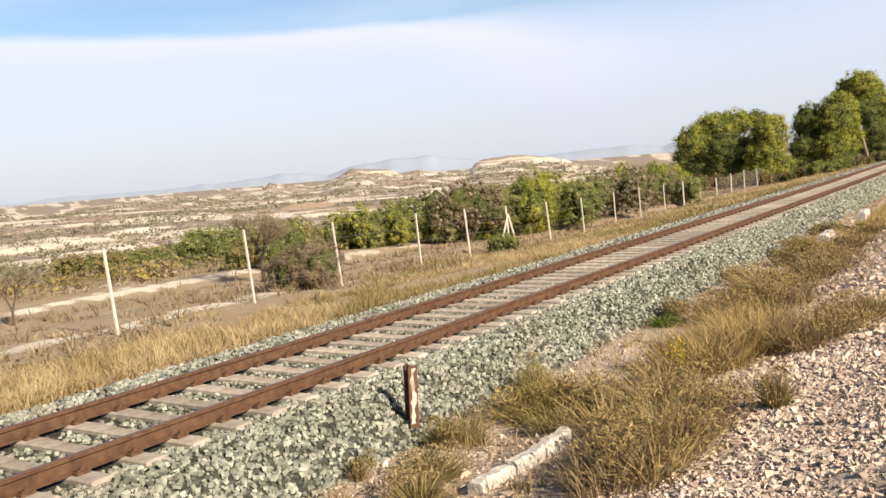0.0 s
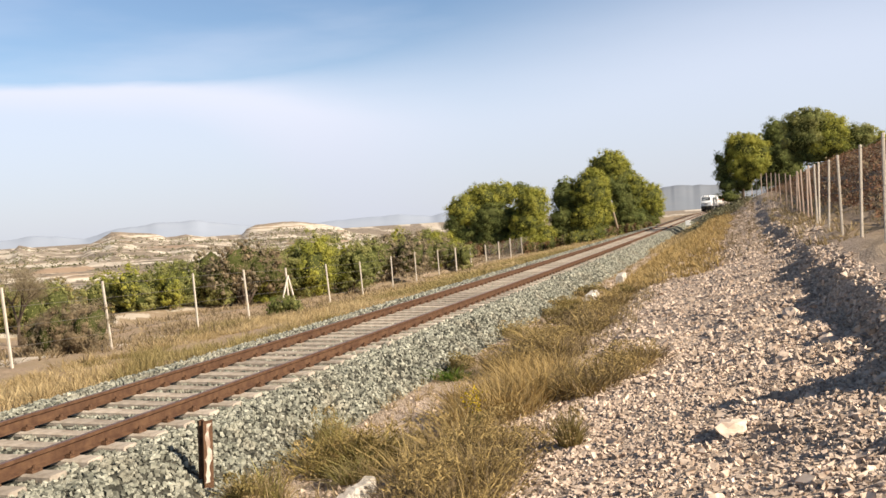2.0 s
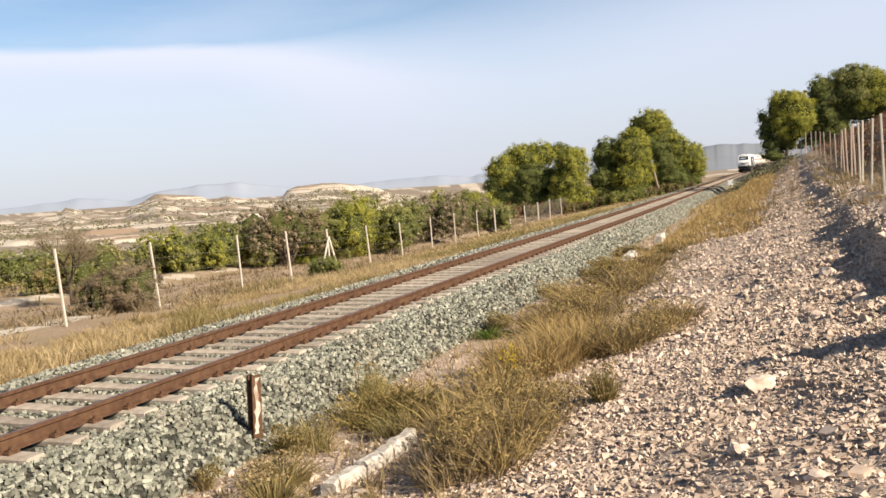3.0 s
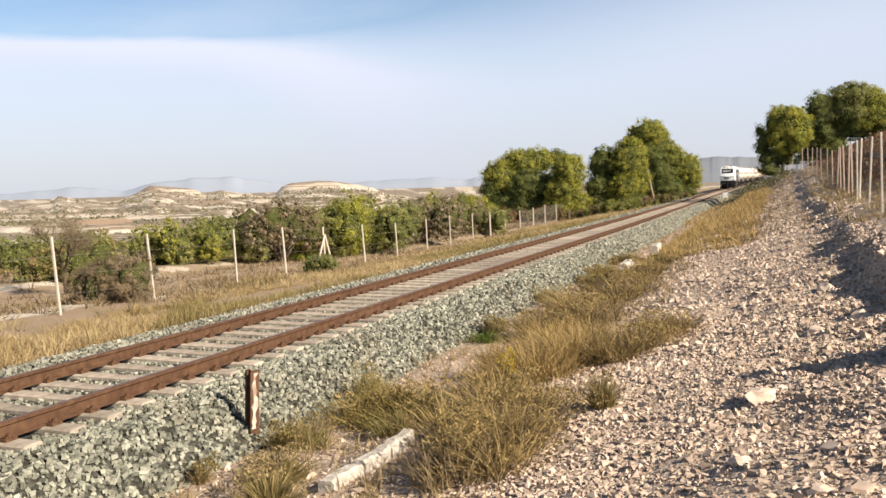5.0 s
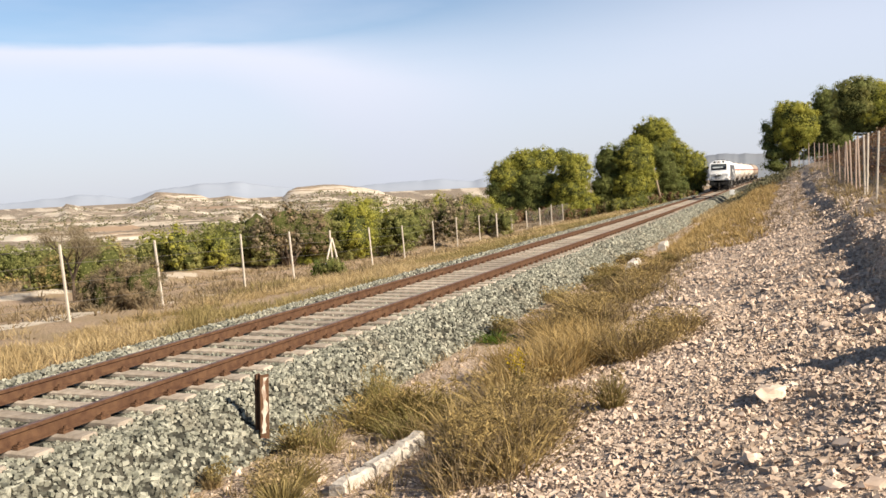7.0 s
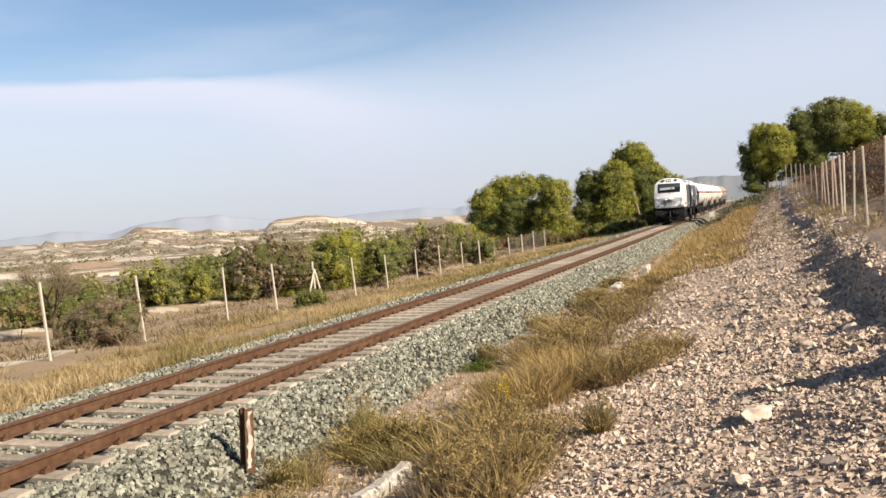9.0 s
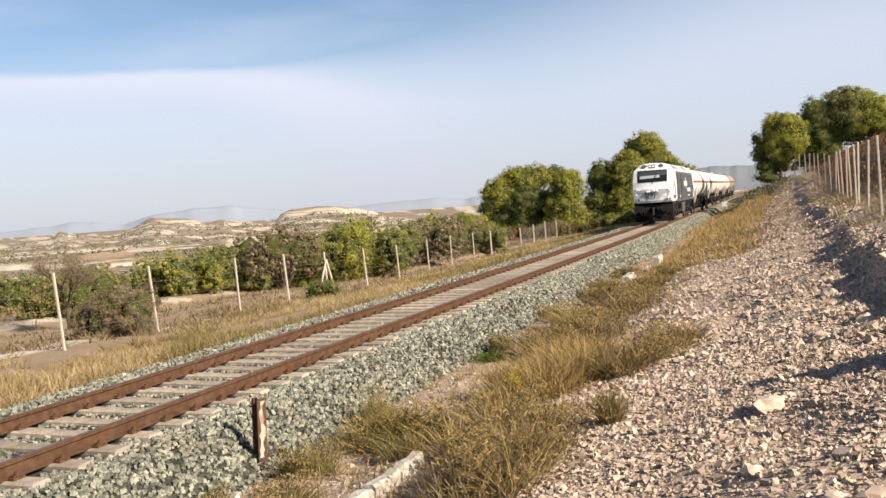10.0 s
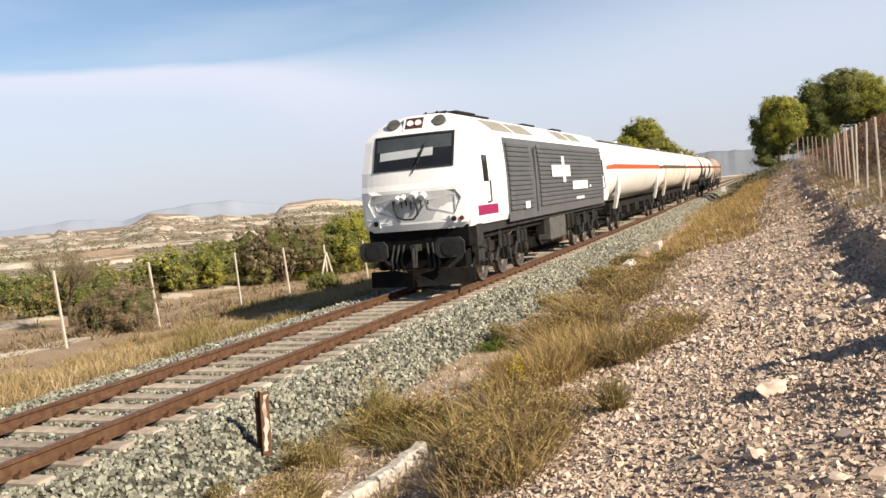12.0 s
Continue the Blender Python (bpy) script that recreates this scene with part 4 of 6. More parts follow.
            box(bm, s * (side_x(2.3) + 0.03), y + 0.30, 2.30, 0.03, 0.03, 0.55)
            box(bm, s * (side_x(2.1) + 0.03), y + 0.16, 2.04, 0.03, 0.28, 0.03)
            part("handrail", bm, M_RUBBER, d)
        bm = bmesh.new()
        plate(bm, [(s * (side_x(z) + 0.012), y, z) for y, z in ((0.75, 1.72), (2.45, 1.72), (2.45, 1.97), (0.75, 1.97))], (-s * 0.008, 0, 0))
        part("emblem_plate", bm, M_MAGENTA, t, "magenta plate on the cab side")
        for y0, y1, z0, z1 in ((8.6, 11.4, 2.60, 2.98), (10.2, 10.6, 2.40, 3.28), (11.7, 14.4, 2.12, 2.42), (12.2, 13.6, 1.76, 1.85), (5.0, 5.5, 1.72, 1.92), (14.8, 15.1, 2.15, 2.24)):
            bm = bmesh.new()
            plate(bm, [(s * (side_x(z) + 0.085), y, z) for y, z in ((y0, z0), (y1, z0), (y1, z1), (y0, z1))], (-s * 0.008, 0, 0))
            part("emblem", bm, M_WHITE, sidep)
        for y0, y1 in ((2.6, 4.7), (4.95, 7.1), (10.6, 12.4), (12.7, 14.6)):
            bm = bmesh.new()
            plate(bm, [(s * (side_x(3.90) + 0.012), y0 + 0.3, 3.90), (s * (side_x(3.90) + 0.012), y1 + 0.3, 3.90), (s * (side_x(4.05) + 0.012), y1 + 0.15, 4.05), (s * (side_x(4.22) + 0.012), y1, 4.22), (s * (side_x(4.22) + 0.012), y0, 4.22), (s * (side_x(4.05) + 0.012), y0 + 0.15, 4.05)], (-s * 0.01, 0, -0.014))
            part("roof_vent", bm, M_VENT, t, "grey meshed cant-rail vent")
        bm = bmesh.new()
        box(bm, s * 1.24, 9.8, 1.40, 0.10, 18.6, 0.24)
        part("sole_bar", bm, M_HEAD, t)
        bm = bmesh.new()
        box(bm, s * 1.05, 9.8, 0.92, 0.5, 2.2, 0.78)
        part("fuel_tank", bm, M_DUSTY, t, "grey boxed fuel tank", bevel=0.05)
        for y, h in ((8.1, 0.5), (11.6, 0.6), (12.3, 0.45)):
            bm = bmesh.new()
            box(bm, s * 1.12, y, 1.05, 0.3, 0.45, h)
            part("equipment_box", bm, M_UNDER, t, bevel=0.02)
    bm = bmesh.new()
    box(bm, 0, 9.8, 1.30, 2.3, 18.6, 0.35)
    part("underframe", bm, M_UNDER, t)
    for y0, y1, w, h in ((2.0, 3.6, 1.0, 0.07), (4.1, 5.2, 0.8, 0.06), (9.0, 10.6, 0.8, 0.06), (13.4, 14.8, 0.8, 0.07)):
        bm = bmesh.new()
        box(bm, 0.15, (y0 + y1) / 2, 4.385 + h / 2, w, y1 - y0, h)
        part("roof_hatch", bm, M_UNDER, t, "low dark roof hatch", bevel=0.03)
    for x in (0.05, 0.35):
        bm = bmesh.new()
        cyl(bm, (x, 1.3, 4.2), (x, 1.3, 4.42), 0.03, seg=8)
        if x > 0.1:
            cyl(bm, (x - 0.2, 1.32, 4.34), (x + 0.25, 1.3, 4.34), 0.05, 0.07, seg=8)
        part("horn", bm, M_UNDER, t)
    bogie(t, (2.1, 3.95, 5.8))
    bogie(t, (13.8, 15.65, 17.5))
    return t


def build_wagon(label, paint, stripe, dark_end=False):
    t = thing("tank_wagon", label, "tank wagon", "tank wagons behind the locomotive")
    R, ZC, L0, L1 = 1.50, 2.80, 0.32, 19.88
    prof = [(L0, 0.0), (L0 + 0.03, 0.45), (L0 + 0.14, 0.85), (L0 + 0.34, 1.18), (L0 + 0.62, 1.38), (L0 + 0.95, R), (6.2, R), (10.1, R), (14.0, R),
            (L1 - 0.95, R), (L1 - 0.62, 1.38), (L1 - 0.34, 1.18), (L1 - 0.14, 0.85), (L1 - 0.03, 0.45), (L1, 0.0)]
    n = 40
    bm = bmesh.new()
    rows = [[bm.verts.new((r * math.cos(k / n * 6.283185), y, ZC + r * math.sin(k / n * 6.283185))) for k in range(n)] for y, r in prof[1:-1]]
    for a, b in zip(rows, rows[1:]):
        for k in range(n):
            m = (k + 1) % n
            bm.faces.new((a[k], a[m], b[m], b[k]))
    bm.faces.new(rows[0])
    bm.faces.new(rows[-1])
    tank = part("tank", bm, paint, t, "", smooth=True)
    for s in (-1, 1):
        bm = bmesh.new()
        ang = [0.03, 0.10, 0.18]
        rws = [[bm.verts.new((s * (q + 0.008) * math.cos(a), y, ZC + (q + 0.008) * math.sin(a))) for a in ang] for y, q in prof[3:-3]]
        for a, b in zip(rws, rws[1:]):
            for k in range(2):
                bm.faces.new((a[k], a[k + 1], b[k + 1], b[k]))
        part("stripe", bm, stripe, tank)
        for y in (2.4, 17.8):
            bm = bmesh.new()
            plate(bm, [(s * 1.22, y - 0.20, 1.02), (s * 1.22, y + 0.20, 1.02), (s * 1.40, y + 0.34, 1.75), (s * 1.515, y + 0.62, 2.62), (s * 1.515, y - 0.62, 2.62), (s * 1.40, y - 0.34, 1.75)], (-s * 0.14, 0, 0))
            part("saddle", bm, paint, t)
        bm = bmesh.new()
        box(bm, s * 1.05, 10.1, 1.16, 0.10, 18.9, 0.24)
        part("sole_bar", bm, M_UNDER, t)
        for y, w in ((6.9, 0.9), (10.1, 1.6), (13.2, 0.8)):
            bm = bmesh.new()
            box(bm, s * 0.95, y, 0.86, 0.35, w, 0.42)
            part("equipment_box", bm, M_UNDER, t, bevel=0.02)
        for y in (0.5, 19.7):
            bm = bmesh.new()
            cyl(bm, (s * 0.98, y, 1.06), (s * 0.98, y + (-0.5 if y < 5 else 0.5), 1.06), 0.13, 0.22, 12)
            part("buffer", bm, M_UNDER, t)
        bm = bmesh.new()
        for x in (-0.2, 0.2):
            cyl(bm, (s * 1.30, 18.6 + x, 1.1), (s * 1.30, 18.6 + x, 3.3), 0.025, seg=6)
        for k in range(7):
            cyl(bm, (s * 1.30, 18.4, 1.3 + 0.3 * k), (s * 1.30, 18.8, 1.3 + 0.3 * k), 0.018, seg=6)
        part("ladder", bm, M_UNDER, t)
    bm = bmesh.new()
    box(bm, 0, 10.1, 1.14, 0.5, 18.9, 0.3)
    box(bm, 0, 0.65, 1.16, 2.5, 0.25, 0.34)
    box(bm, 0, 19.5, 1.16, 2.5, 0.25, 0.34)
    part("underframe", bm, M_UNDER, t)
    bm = bmesh.new()
    box(bm, 0, 10.1, 4.325, 0.7, 11.5, 0.05)
    part("walkway", bm, M_DUSTY, t)
    bm = bmesh.new()
    cyl(bm, (0, 10.1, 4.1), (0, 10.1, 4.44), 0.3, seg=18)
    part("manhole", bm, paint, t)
    if dark_end:
        for y in (2.2, 17.6):
            bm = bmesh.new()
            ends = [[bm.verts.new(((R + 0.012) * math.cos(k / n * 6.283185), yy, ZC + (R + 0.012) * math.sin(k / n * 6.283185))) for k in range(n)] for yy in (y - 0.5, y + 0.5)]
            for k in range(n):
                m = (k + 1) % n
                bm.faces.new((ends[0][k], ends[0][m], ends[1][m], ends[1][k]))
            part("soot_band", bm, M_SOOT, tank, "dark spilt streak round the tank")
    bogie(t, (2.5, 4.3), 0.46, 1.0)
    bogie(t, (15.9, 17.7), 0.46, 1.0)
    return t


M_LAMPBOX = surface("dark_red_lamp_box", (0.10, 0.035, 0.03), (0.07, 0.03, 0.028), 4, 0.5)
M_HEAD = surface("dark_worn_steel", (0.020, 0.020, 0.020), (0.042, 0.040, 0.038), 5, 0.65, c=(0.009, 0.009, 0.009), cscale=2.0, spec=0.2)
M_SOOT = surface("brown_black_soot", (0.05, 0.035, 0.028), (0.12, 0.07, 0.045), 3, 0.7)
M_LENS = surface("white_lamp_lens", (0.85, 0.85, 0.82), (0.8, 0.8, 0.78), 3, 0.15, spec=0.6)
M_VENT = surface("grey_vent_mesh", (0.216, 0.202, 0.173), (0.274, 0.257, 0.218), 8, 0.6)
WAGON_PITCH = 20.2
loco = build_loco()
wagons = [build_wagon("cream tank wagon with an orange stripe behind the locomotive", M_TANK, M_ORANGE),
          build_wagon("worn cream tank wagon with a dull brown stripe", M_TANK_WORN, M_SOOT),
          build_wagon("worn cream tank wagon with a rust-red stripe", M_TANK_WORN, M_RED),
          build_wagon("worn cream tank wagon with sooty bands", M_TANK_WORN, M_RED, True),
          build_wagon("soiled brown tank wagon with sooty bands, last of the train", M_TANK_DIRTY, M_RED, True)]
FRONT_12, SPEED = 20.35, 23.2


def train_rows(back, length):
    """Rows for a vehicle whose front is back metres behind the head of the train: both ends ride on the line."""
    rows = []
    for k in range(49):
        t = 0.25 * k
        a = FRONT_12 + SPEED * (12 - t) + back
        b = a + length
        (xa, xb), (za, zb) = track(np.array([a + length * 0.2, b - length * 0.2]))
        run = length * 0.6
        h = math.atan2(xb - xa, run)
        gz = (zb - za) / run
        x0, z0 = xa - (xb - xa) / 3, za - (zb - za) / 3
        rows.append((t, pose(x0, a, z0, math.degrees(math.atan(gz)), 0, -math.degrees(h))))
    return rows


# ---------------------------------------------------------------- plants
def gz(x, y):
    return float(ground_z(np.array([x]), np.array([y]))[0])


def blades(n, height, spread, lean=0.5, width=0.012, rng=RNG, curl=0.35, base=0.35):
    """Grass blades and thin stalks as bent tapered strips; verts and triangles."""
    a = rng.uniform(0, 6.2832, n)
    r = spread * np.sqrt(rng.uniform(0, 1, n))
    b = np.stack([r * base * np.cos(a), r * base * np.sin(a), np.zeros(n) - 0.02], -1)
    h = height * rng.uniform(0.45, 1.0, n) * (1 - 0.35 * (r / spread) ** 2)
    out = np.stack([np.cos(a), np.sin(a), np.zeros(n)], -1) * (r * (1 - base))[:, None] + rng.normal(0, lean * 0.12, (n, 3)) * np.array([1, 1, 0])
    tip = b + out + np.stack([np.zeros(n), np.zeros(n), h], -1)
    mid = b + out * (0.5 - curl * 0.4) + np.stack([np.zeros(n), np.zeros(n), h * 0.58], -1)
    sd = rng.uniform(0, 6.2832, n)
    w = np.stack([np.cos(sd), np.sin(sd), np.zeros(n)], -1) * (width * rng.uniform(0.6, 1.3, n))[:, None]
    V = np.stack([b - w, b + w, mid - w * 0.8, mid + w * 0.8, tip], 1).reshape(-1, 3)
    k = np.arange(n)[:, None] * 5
    F = np.concatenate([k + np.array([[0, 1, 3]]), k + np.array([[0, 3, 2]]), k + np.array([[2, 3, 4]])])
    return V, F


def leaves(centres, size, rng=RNG, out=None, bias=1.1, slim=0.5):
    """Small bent leaf sprays, two triangles each; with out they lie roughly across that direction."""
    n = len(centres)
    w = rng.normal(0, 1, (n, 3))
    w /= np.linalg.norm(w, axis=1)[:, None]
    if out is not None:
        w = w + out * bias
        w /= np.linalg.norm(w, axis=1)[:, None] + 1e-9
    u = np.cross(w, rng.normal(0, 1, (n, 3)))
    u /= np.linalg.norm(u, axis=1)[:, None] + 1e-9
    v = np.cross(w, u)
    s = (size * rng.uniform(0.55, 1.3, n))[:, None]
    V = np.stack([centres - u * s, centres + v * s * slim + w * s * 0.15, centres + u * s, centres - v * s * slim + w * s * 0.15], 1).reshape(-1, 3)
    k = np.arange(n)[:, None] * 4
    F = np.concatenate([k + np.array([[0, 1, 3]]), k + np.array([[1, 2, 3]])])
    return V, F


def needles(centres, size, rng, out, bias, slim):
    """Slim pointed sprays, one triangle each, lying roughly across the way out."""
    n = len(centres)
    w = rng.normal(0, 1, (n, 3))
    w = w / np.linalg.norm(w, axis=1)[:, None] + out * bias
    u = np.cross(w, rng.normal(0, 1, (n, 3)))
    u /= np.linalg.norm(u, axis=1)[:, None] + 1e-9
    v = np.cross(w, u)
    v /= np.linalg.norm(v, axis=1)[:, None] + 1e-9
    s = (size * rng.uniform(0.6, 1.4, n))[:, None]
    V = np.stack([centres - u * s + v * s * slim, centres - u * s * 0.7 - v * s * slim, centres + u * s], 1).reshape(-1, 3)
    return V, np.arange(n * 3).reshape(-1, 3)


def join(chunks):
    V, F, n = [], [], 0
    for v, f in chunks:
        V.append(v)
        F.append(f + n)
        n += len(v)
    return np.concatenate(V), np.concatenate(F)


def blob_points(blobs, n, rng, shell=0.35, clump=0.16, outward=False):
    """Points in clumps over the outer shells of the given ellipsoids (x, y, z, rx, ry, rz), and the way out of each clump."""
    vol = np.array([b[3] * b[4] for b in blobs])
    pick = rng.choice(len(blobs), max(8, n // 90), p=vol / vol.sum())
    B = np.array(blobs)[pick]
    d = rng.normal(0, 1, (len(pick), 3))
    d /= np.linalg.norm(d, axis=1)[:, None]
    c = B[:, :3] + d * B[:, 3:] * (1 - shell * rng.uniform(0, 1, (len(pick), 1)) ** 2)
    r = np.mean(B[:, 3:], axis=1) * clump * rng.uniform(0.7, 1.7, len(pick)) + 0.04
    j = rng.integers(0, len(pick), n)
    q = rng.normal(0, 1, (n, 3))
    q /= np.linalg.norm(q, axis=1)[:, None]
    q = np.where((q * d[j]).sum(1, keepdims=True) < -0.3, -q, q)
    pts = c[j] + q * (r[j] * rng.uniform(0.55, 1.0, n) ** 0.5)[:, None] * np.array([1.1, 1.1, 0.8])
    if not outward:
        return pts
    o = q + 0.6 * d[j]
    return pts, o / (np.linalg.norm(o, axis=1)[:, None] + 1e-9)


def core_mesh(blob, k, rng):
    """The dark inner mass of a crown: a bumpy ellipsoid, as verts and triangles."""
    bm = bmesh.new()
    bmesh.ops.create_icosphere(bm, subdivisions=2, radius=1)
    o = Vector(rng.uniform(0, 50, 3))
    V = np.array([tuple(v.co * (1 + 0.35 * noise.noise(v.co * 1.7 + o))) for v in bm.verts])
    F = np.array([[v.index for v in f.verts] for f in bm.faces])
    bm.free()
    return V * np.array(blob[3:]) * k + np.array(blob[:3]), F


ICO = bmesh.new()
bmesh.ops.create_icosphere(ICO, subdivisions=1, radius=1)
ICO_V = np.array([tuple(v.co) for v in ICO.verts])
ICO_F = np.array([[v.index for v in f.verts] for f in ICO.faces])
ICO.free()


def billow(blobs, n, rad, leaf, rng, slim=0.3, low=0.05, core=0.62):
    """Foliage as rounded clumps over the blobs: each clump a half ball of small sprays that face out of it."""
    area = np.array([b[3] * b[4] + b[3] * b[5] + b[4] * b[5] for b in blobs])
    m = max(6, int(2.5 * area.sum() / rad ** 2 / 2.2))
    B = np.array(blobs)[rng.choice(len(blobs), m, p=area / area.sum())]
    d = rng.normal(0, 1, (m, 3))
    d /= np.linalg.norm(d, axis=1)[:, None]
    c = B[:, :3] + d * B[:, 3:] * rng.uniform(0.78, 0.98, (m, 1))
    up = d + np.array([0, 0, 0.35])
    r = rad * rng.uniform(0.45, 1.3, m)
    j = rng.integers(0, m, n)
    q = rng.normal(0, 1, (n, 3)) + up[j] * 0.9
    q /= np.linalg.norm(q, axis=1)[:, None]
    pts = c[j] + q * (r[j] * (rng.uniform(core, 1.1, n) + 0.3 * rng.uniform(0, 1, n) ** 6))[:, None] * np.array([1.05, 1.05, 0.9]) + rng.normal(0, 1, (n, 3)) * (r[j] * 0.13)[:, None]
    q = q + 0.7 * d[j]
    q /= np.linalg.norm(q, axis=1)[:, None]
    k = int(n * 0.24)
    Bk = np.array(blobs)[rng.choice(len(blobs), k, p=area / area.sum())]
    dk = rng.normal(0, 1, (k, 3))
    dk /= np.linalg.norm(dk, axis=1)[:, None]
    pts[:k], q[:k] = Bk[:, :3] + dk * Bk[:, 3:] * rng.uniform(0.86, 1.03, (k, 1)), dk
    N = len(ICO_V)
    C = ICO_V[None] * (1 + rng.uniform(-0.25, 0.2, (m, N, 1))) * (r * core * 0.75)[:, None, None] * np.array([1.05, 1.05, 0.9]) + c[:, None]
    V, F = join([needles(pts, leaf, rng, q, 1.7, slim * 1.3), (C.reshape(-1, 3), (np.arange(m)[:, None, None] * N + ICO_F[None]).reshape(-1, 3))])
    V[:, 2] = np.maximum(V[:, 2], low)
    return V, F


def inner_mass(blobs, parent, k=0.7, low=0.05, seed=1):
    """Inner mass of a crown, its shade painted as a dark green colour."""
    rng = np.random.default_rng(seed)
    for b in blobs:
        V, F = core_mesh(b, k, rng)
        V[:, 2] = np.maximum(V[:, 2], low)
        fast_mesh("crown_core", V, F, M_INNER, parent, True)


def limbs(paths, material, name, parent):
    bm = bmesh.new()
    for p, q, r1, r2 in paths:
        cyl(bm, p, q, r1, r2, 8)
    return part(name, bm, material, parent, smooth=True)


def build_pine(label, dist, lobes, mats, count=60000, trunk=0.22, seed=1, leaf=0.088):
    """A pine dist metres off: lobes of its crown as (bearing, height above datum, radius, half height, metres further back)."""
    rng = np.random.default_rng(seed)
    lean = sum(b[0] * b[2] for b in lobes) / sum(b[2] for b in lobes)
    at = polar(lean, dist)
    z0 = gz(*at) - 0.1
    t = thing("pine_tree", label, "tree", "pines beside the railway", Matrix.Translation((*at, z0)))
    blobs = []
    for az, z, r, rz, back in lobes:
        p = polar(az, dist + back)
        blobs.append((p[0] - at[0], p[1] - at[1], z - z0, r, r * 0.95, rz))
    top = max(blobs, key=lambda b: b[2])
    fork = min(top[2] * 0.35, 2.6)
    limbs([((0, 0, -0.2), (0.1, 0, fork), trunk, trunk * 0.8), ((0.1, 0, fork * 0.95), (top[0] * 0.6, top[1] * 0.6, top[2] * 0.75), trunk * 0.8, trunk * 0.45)], M_BARK, "trunk", t)
    for b in blobs:
        s, e = Vector((0.1, 0, min(fork, b[2] * 0.8))), Vector(b[:3])
        m = s.lerp(e, 0.55) + Vector((0, 0, -0.2))
        limbs([(s, m, trunk * 0.5, trunk * 0.32), (m, e, trunk * 0.32, trunk * 0.1)], M_BARK, "limb", t)
    tot = sum(b[3] * b[5] for b in blobs)
    for i, b in enumerate(blobs):
        V, F = billow([b], int(count * 0.56 * b[3] * b[5] / tot), 0.46, leaf, rng, 0.3, 0.05, 0.5)
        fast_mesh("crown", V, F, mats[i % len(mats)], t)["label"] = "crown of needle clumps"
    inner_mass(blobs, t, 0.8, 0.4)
    return t


def make_shrub(n_leaf, n_stalk, w, h, leaf, m_leaf, m_stalk, seed):
    """A low shrub at the origin: stalks and small leaves. Returns the two meshes."""
    rng = np.random.default_rng(seed)
    V, F = blades(n_stalk, h * 0.95, w * 0.5, 0.6, 0.006 + 0.004 * h, rng, 0.3, 0.3)
    a = fast_mesh("stem_clump", V, F, m_stalk)
    blobs = [(rng.uniform(-0.25, 0.25) * w, rng.uniform(-0.25, 0.25) * w, h * rng.uniform(0.35, 0.62), w * rng.uniform(0.2, 0.32), w * rng.uniform(0.2, 0.32), h * rng.uniform(0.25, 0.38)) for _ in range(5)]
    V, F = leaves(blob_points(blobs, n_leaf, rng, 0.8, 0.3), leaf, rng)
    V[:, 2] = np.maximum(V[:, 2], 0.0)
    b = fast_mesh("foliage", V, F, m_leaf)
    meshes = (a.data, b.data)
    for o in (a, b):
        bpy.data.objects.remove(o)
    return meshes


def make_tuft(n, w, h, width, m, seed, n2=0, m2=None, fuzz=0):
    rng = np.random.default_rng(seed)
    k = 8
    chunks = []
    for i in range(k):
        V, F = blades(n // k, h * (1.0 if i == 0 else rng.uniform(0.45, 1.05)), w * rng.uniform(0.2, 0.34), 2.6, width, rng, 0.2, 0.6)
        a, q = rng.uniform(0, 6.2832), w * 0.42 * math.sqrt(rng.uniform(0, 1))
        chunks.append((V + np.array([q * math.cos(a), q * math.sin(a), 0]), F))
    V, F = join(chunks)
    a = fast_mesh("grass_clump", V, F, m)
    out = [a.data]
    bpy.data.objects.remove(a)
    if n2:
        V, F = blades(n2, h * 0.8, w * 0.55, 1.3, width, rng, 0.25, 0.8)
        b = fast_mesh("undergrowth", V, F, m2)
        out.append(b.data)
        bpy.data.objects.remove(b)
    if fuzz:
        c = blob_points([(rng.uniform(-0.3, 0.3) * w, rng.uniform(-0.3, 0.3) * w, h * rng.uniform(0.3, 0.6), w * 0.3, w * 0.3, h * 0.3) for _ in range(6)], fuzz, rng, 0.9, 0.4)
        V, F = leaves(c, 0.032, rng, slim=0.2)
        V[:, 2] = np.maximum(V[:, 2], 0.0)
        b = fast_mesh("foliage", V, F, M_BROOM)
        out.append(b.data)
        bpy.data.objects.remove(b)
    return tuple(out)


def plant(name, meshes, x, y, s=1.0, sz=1.0, label="", category="shrub", group="", names=("foliage", "stems")):
    t = thing(name, label, category, group, Matrix.Translation((x, y, gz(x, y) - 0.02)) @ pose(0, 0, 0, 0, 0, random.uniform(0, 360)))
    for me in meshes:
        o = new(me.name.split(".")[0], me)
        o.parent = t
        o.matrix_basis = Matrix.Diagonal((s, s, sz, 1))
    return t


K_SAGE = [make_shrub(900, 260, 1.0, 0.55, 0.030, M_SAGE, M_STRAW, 11 + i) for i in range(3)]
K_OLIVE = [make_tuft(460, 0.95, 0.56, 0.0085, M_DARKOLIVE, 21 + i, 240, M_SAGE, 700) for i in range(2)]
K_FEATHER = [make_tuft(380, 0.7, 0.62, 0.006, M_FEATHER, 81 + i, 120, M_STRAW, 420) for i in range(2)]
K_GREY = [make_shrub(500, 420, 1.0, 0.62, 0.022, M_STRAW, M_SAGE, 31 + i) for i in range(3)]
K_BROOM = [make_tuft(620, 1.05, 0.76, 0.0075, M_BROOM, 41 + i, 420, M_WEED, 1100) for i in range(3)]
K_GOLD = [make_tuft(620, 0.9, 0.85, 0.0065, M_GOLD, 51 + i, 160, M_STRAW) for i in range(3)]
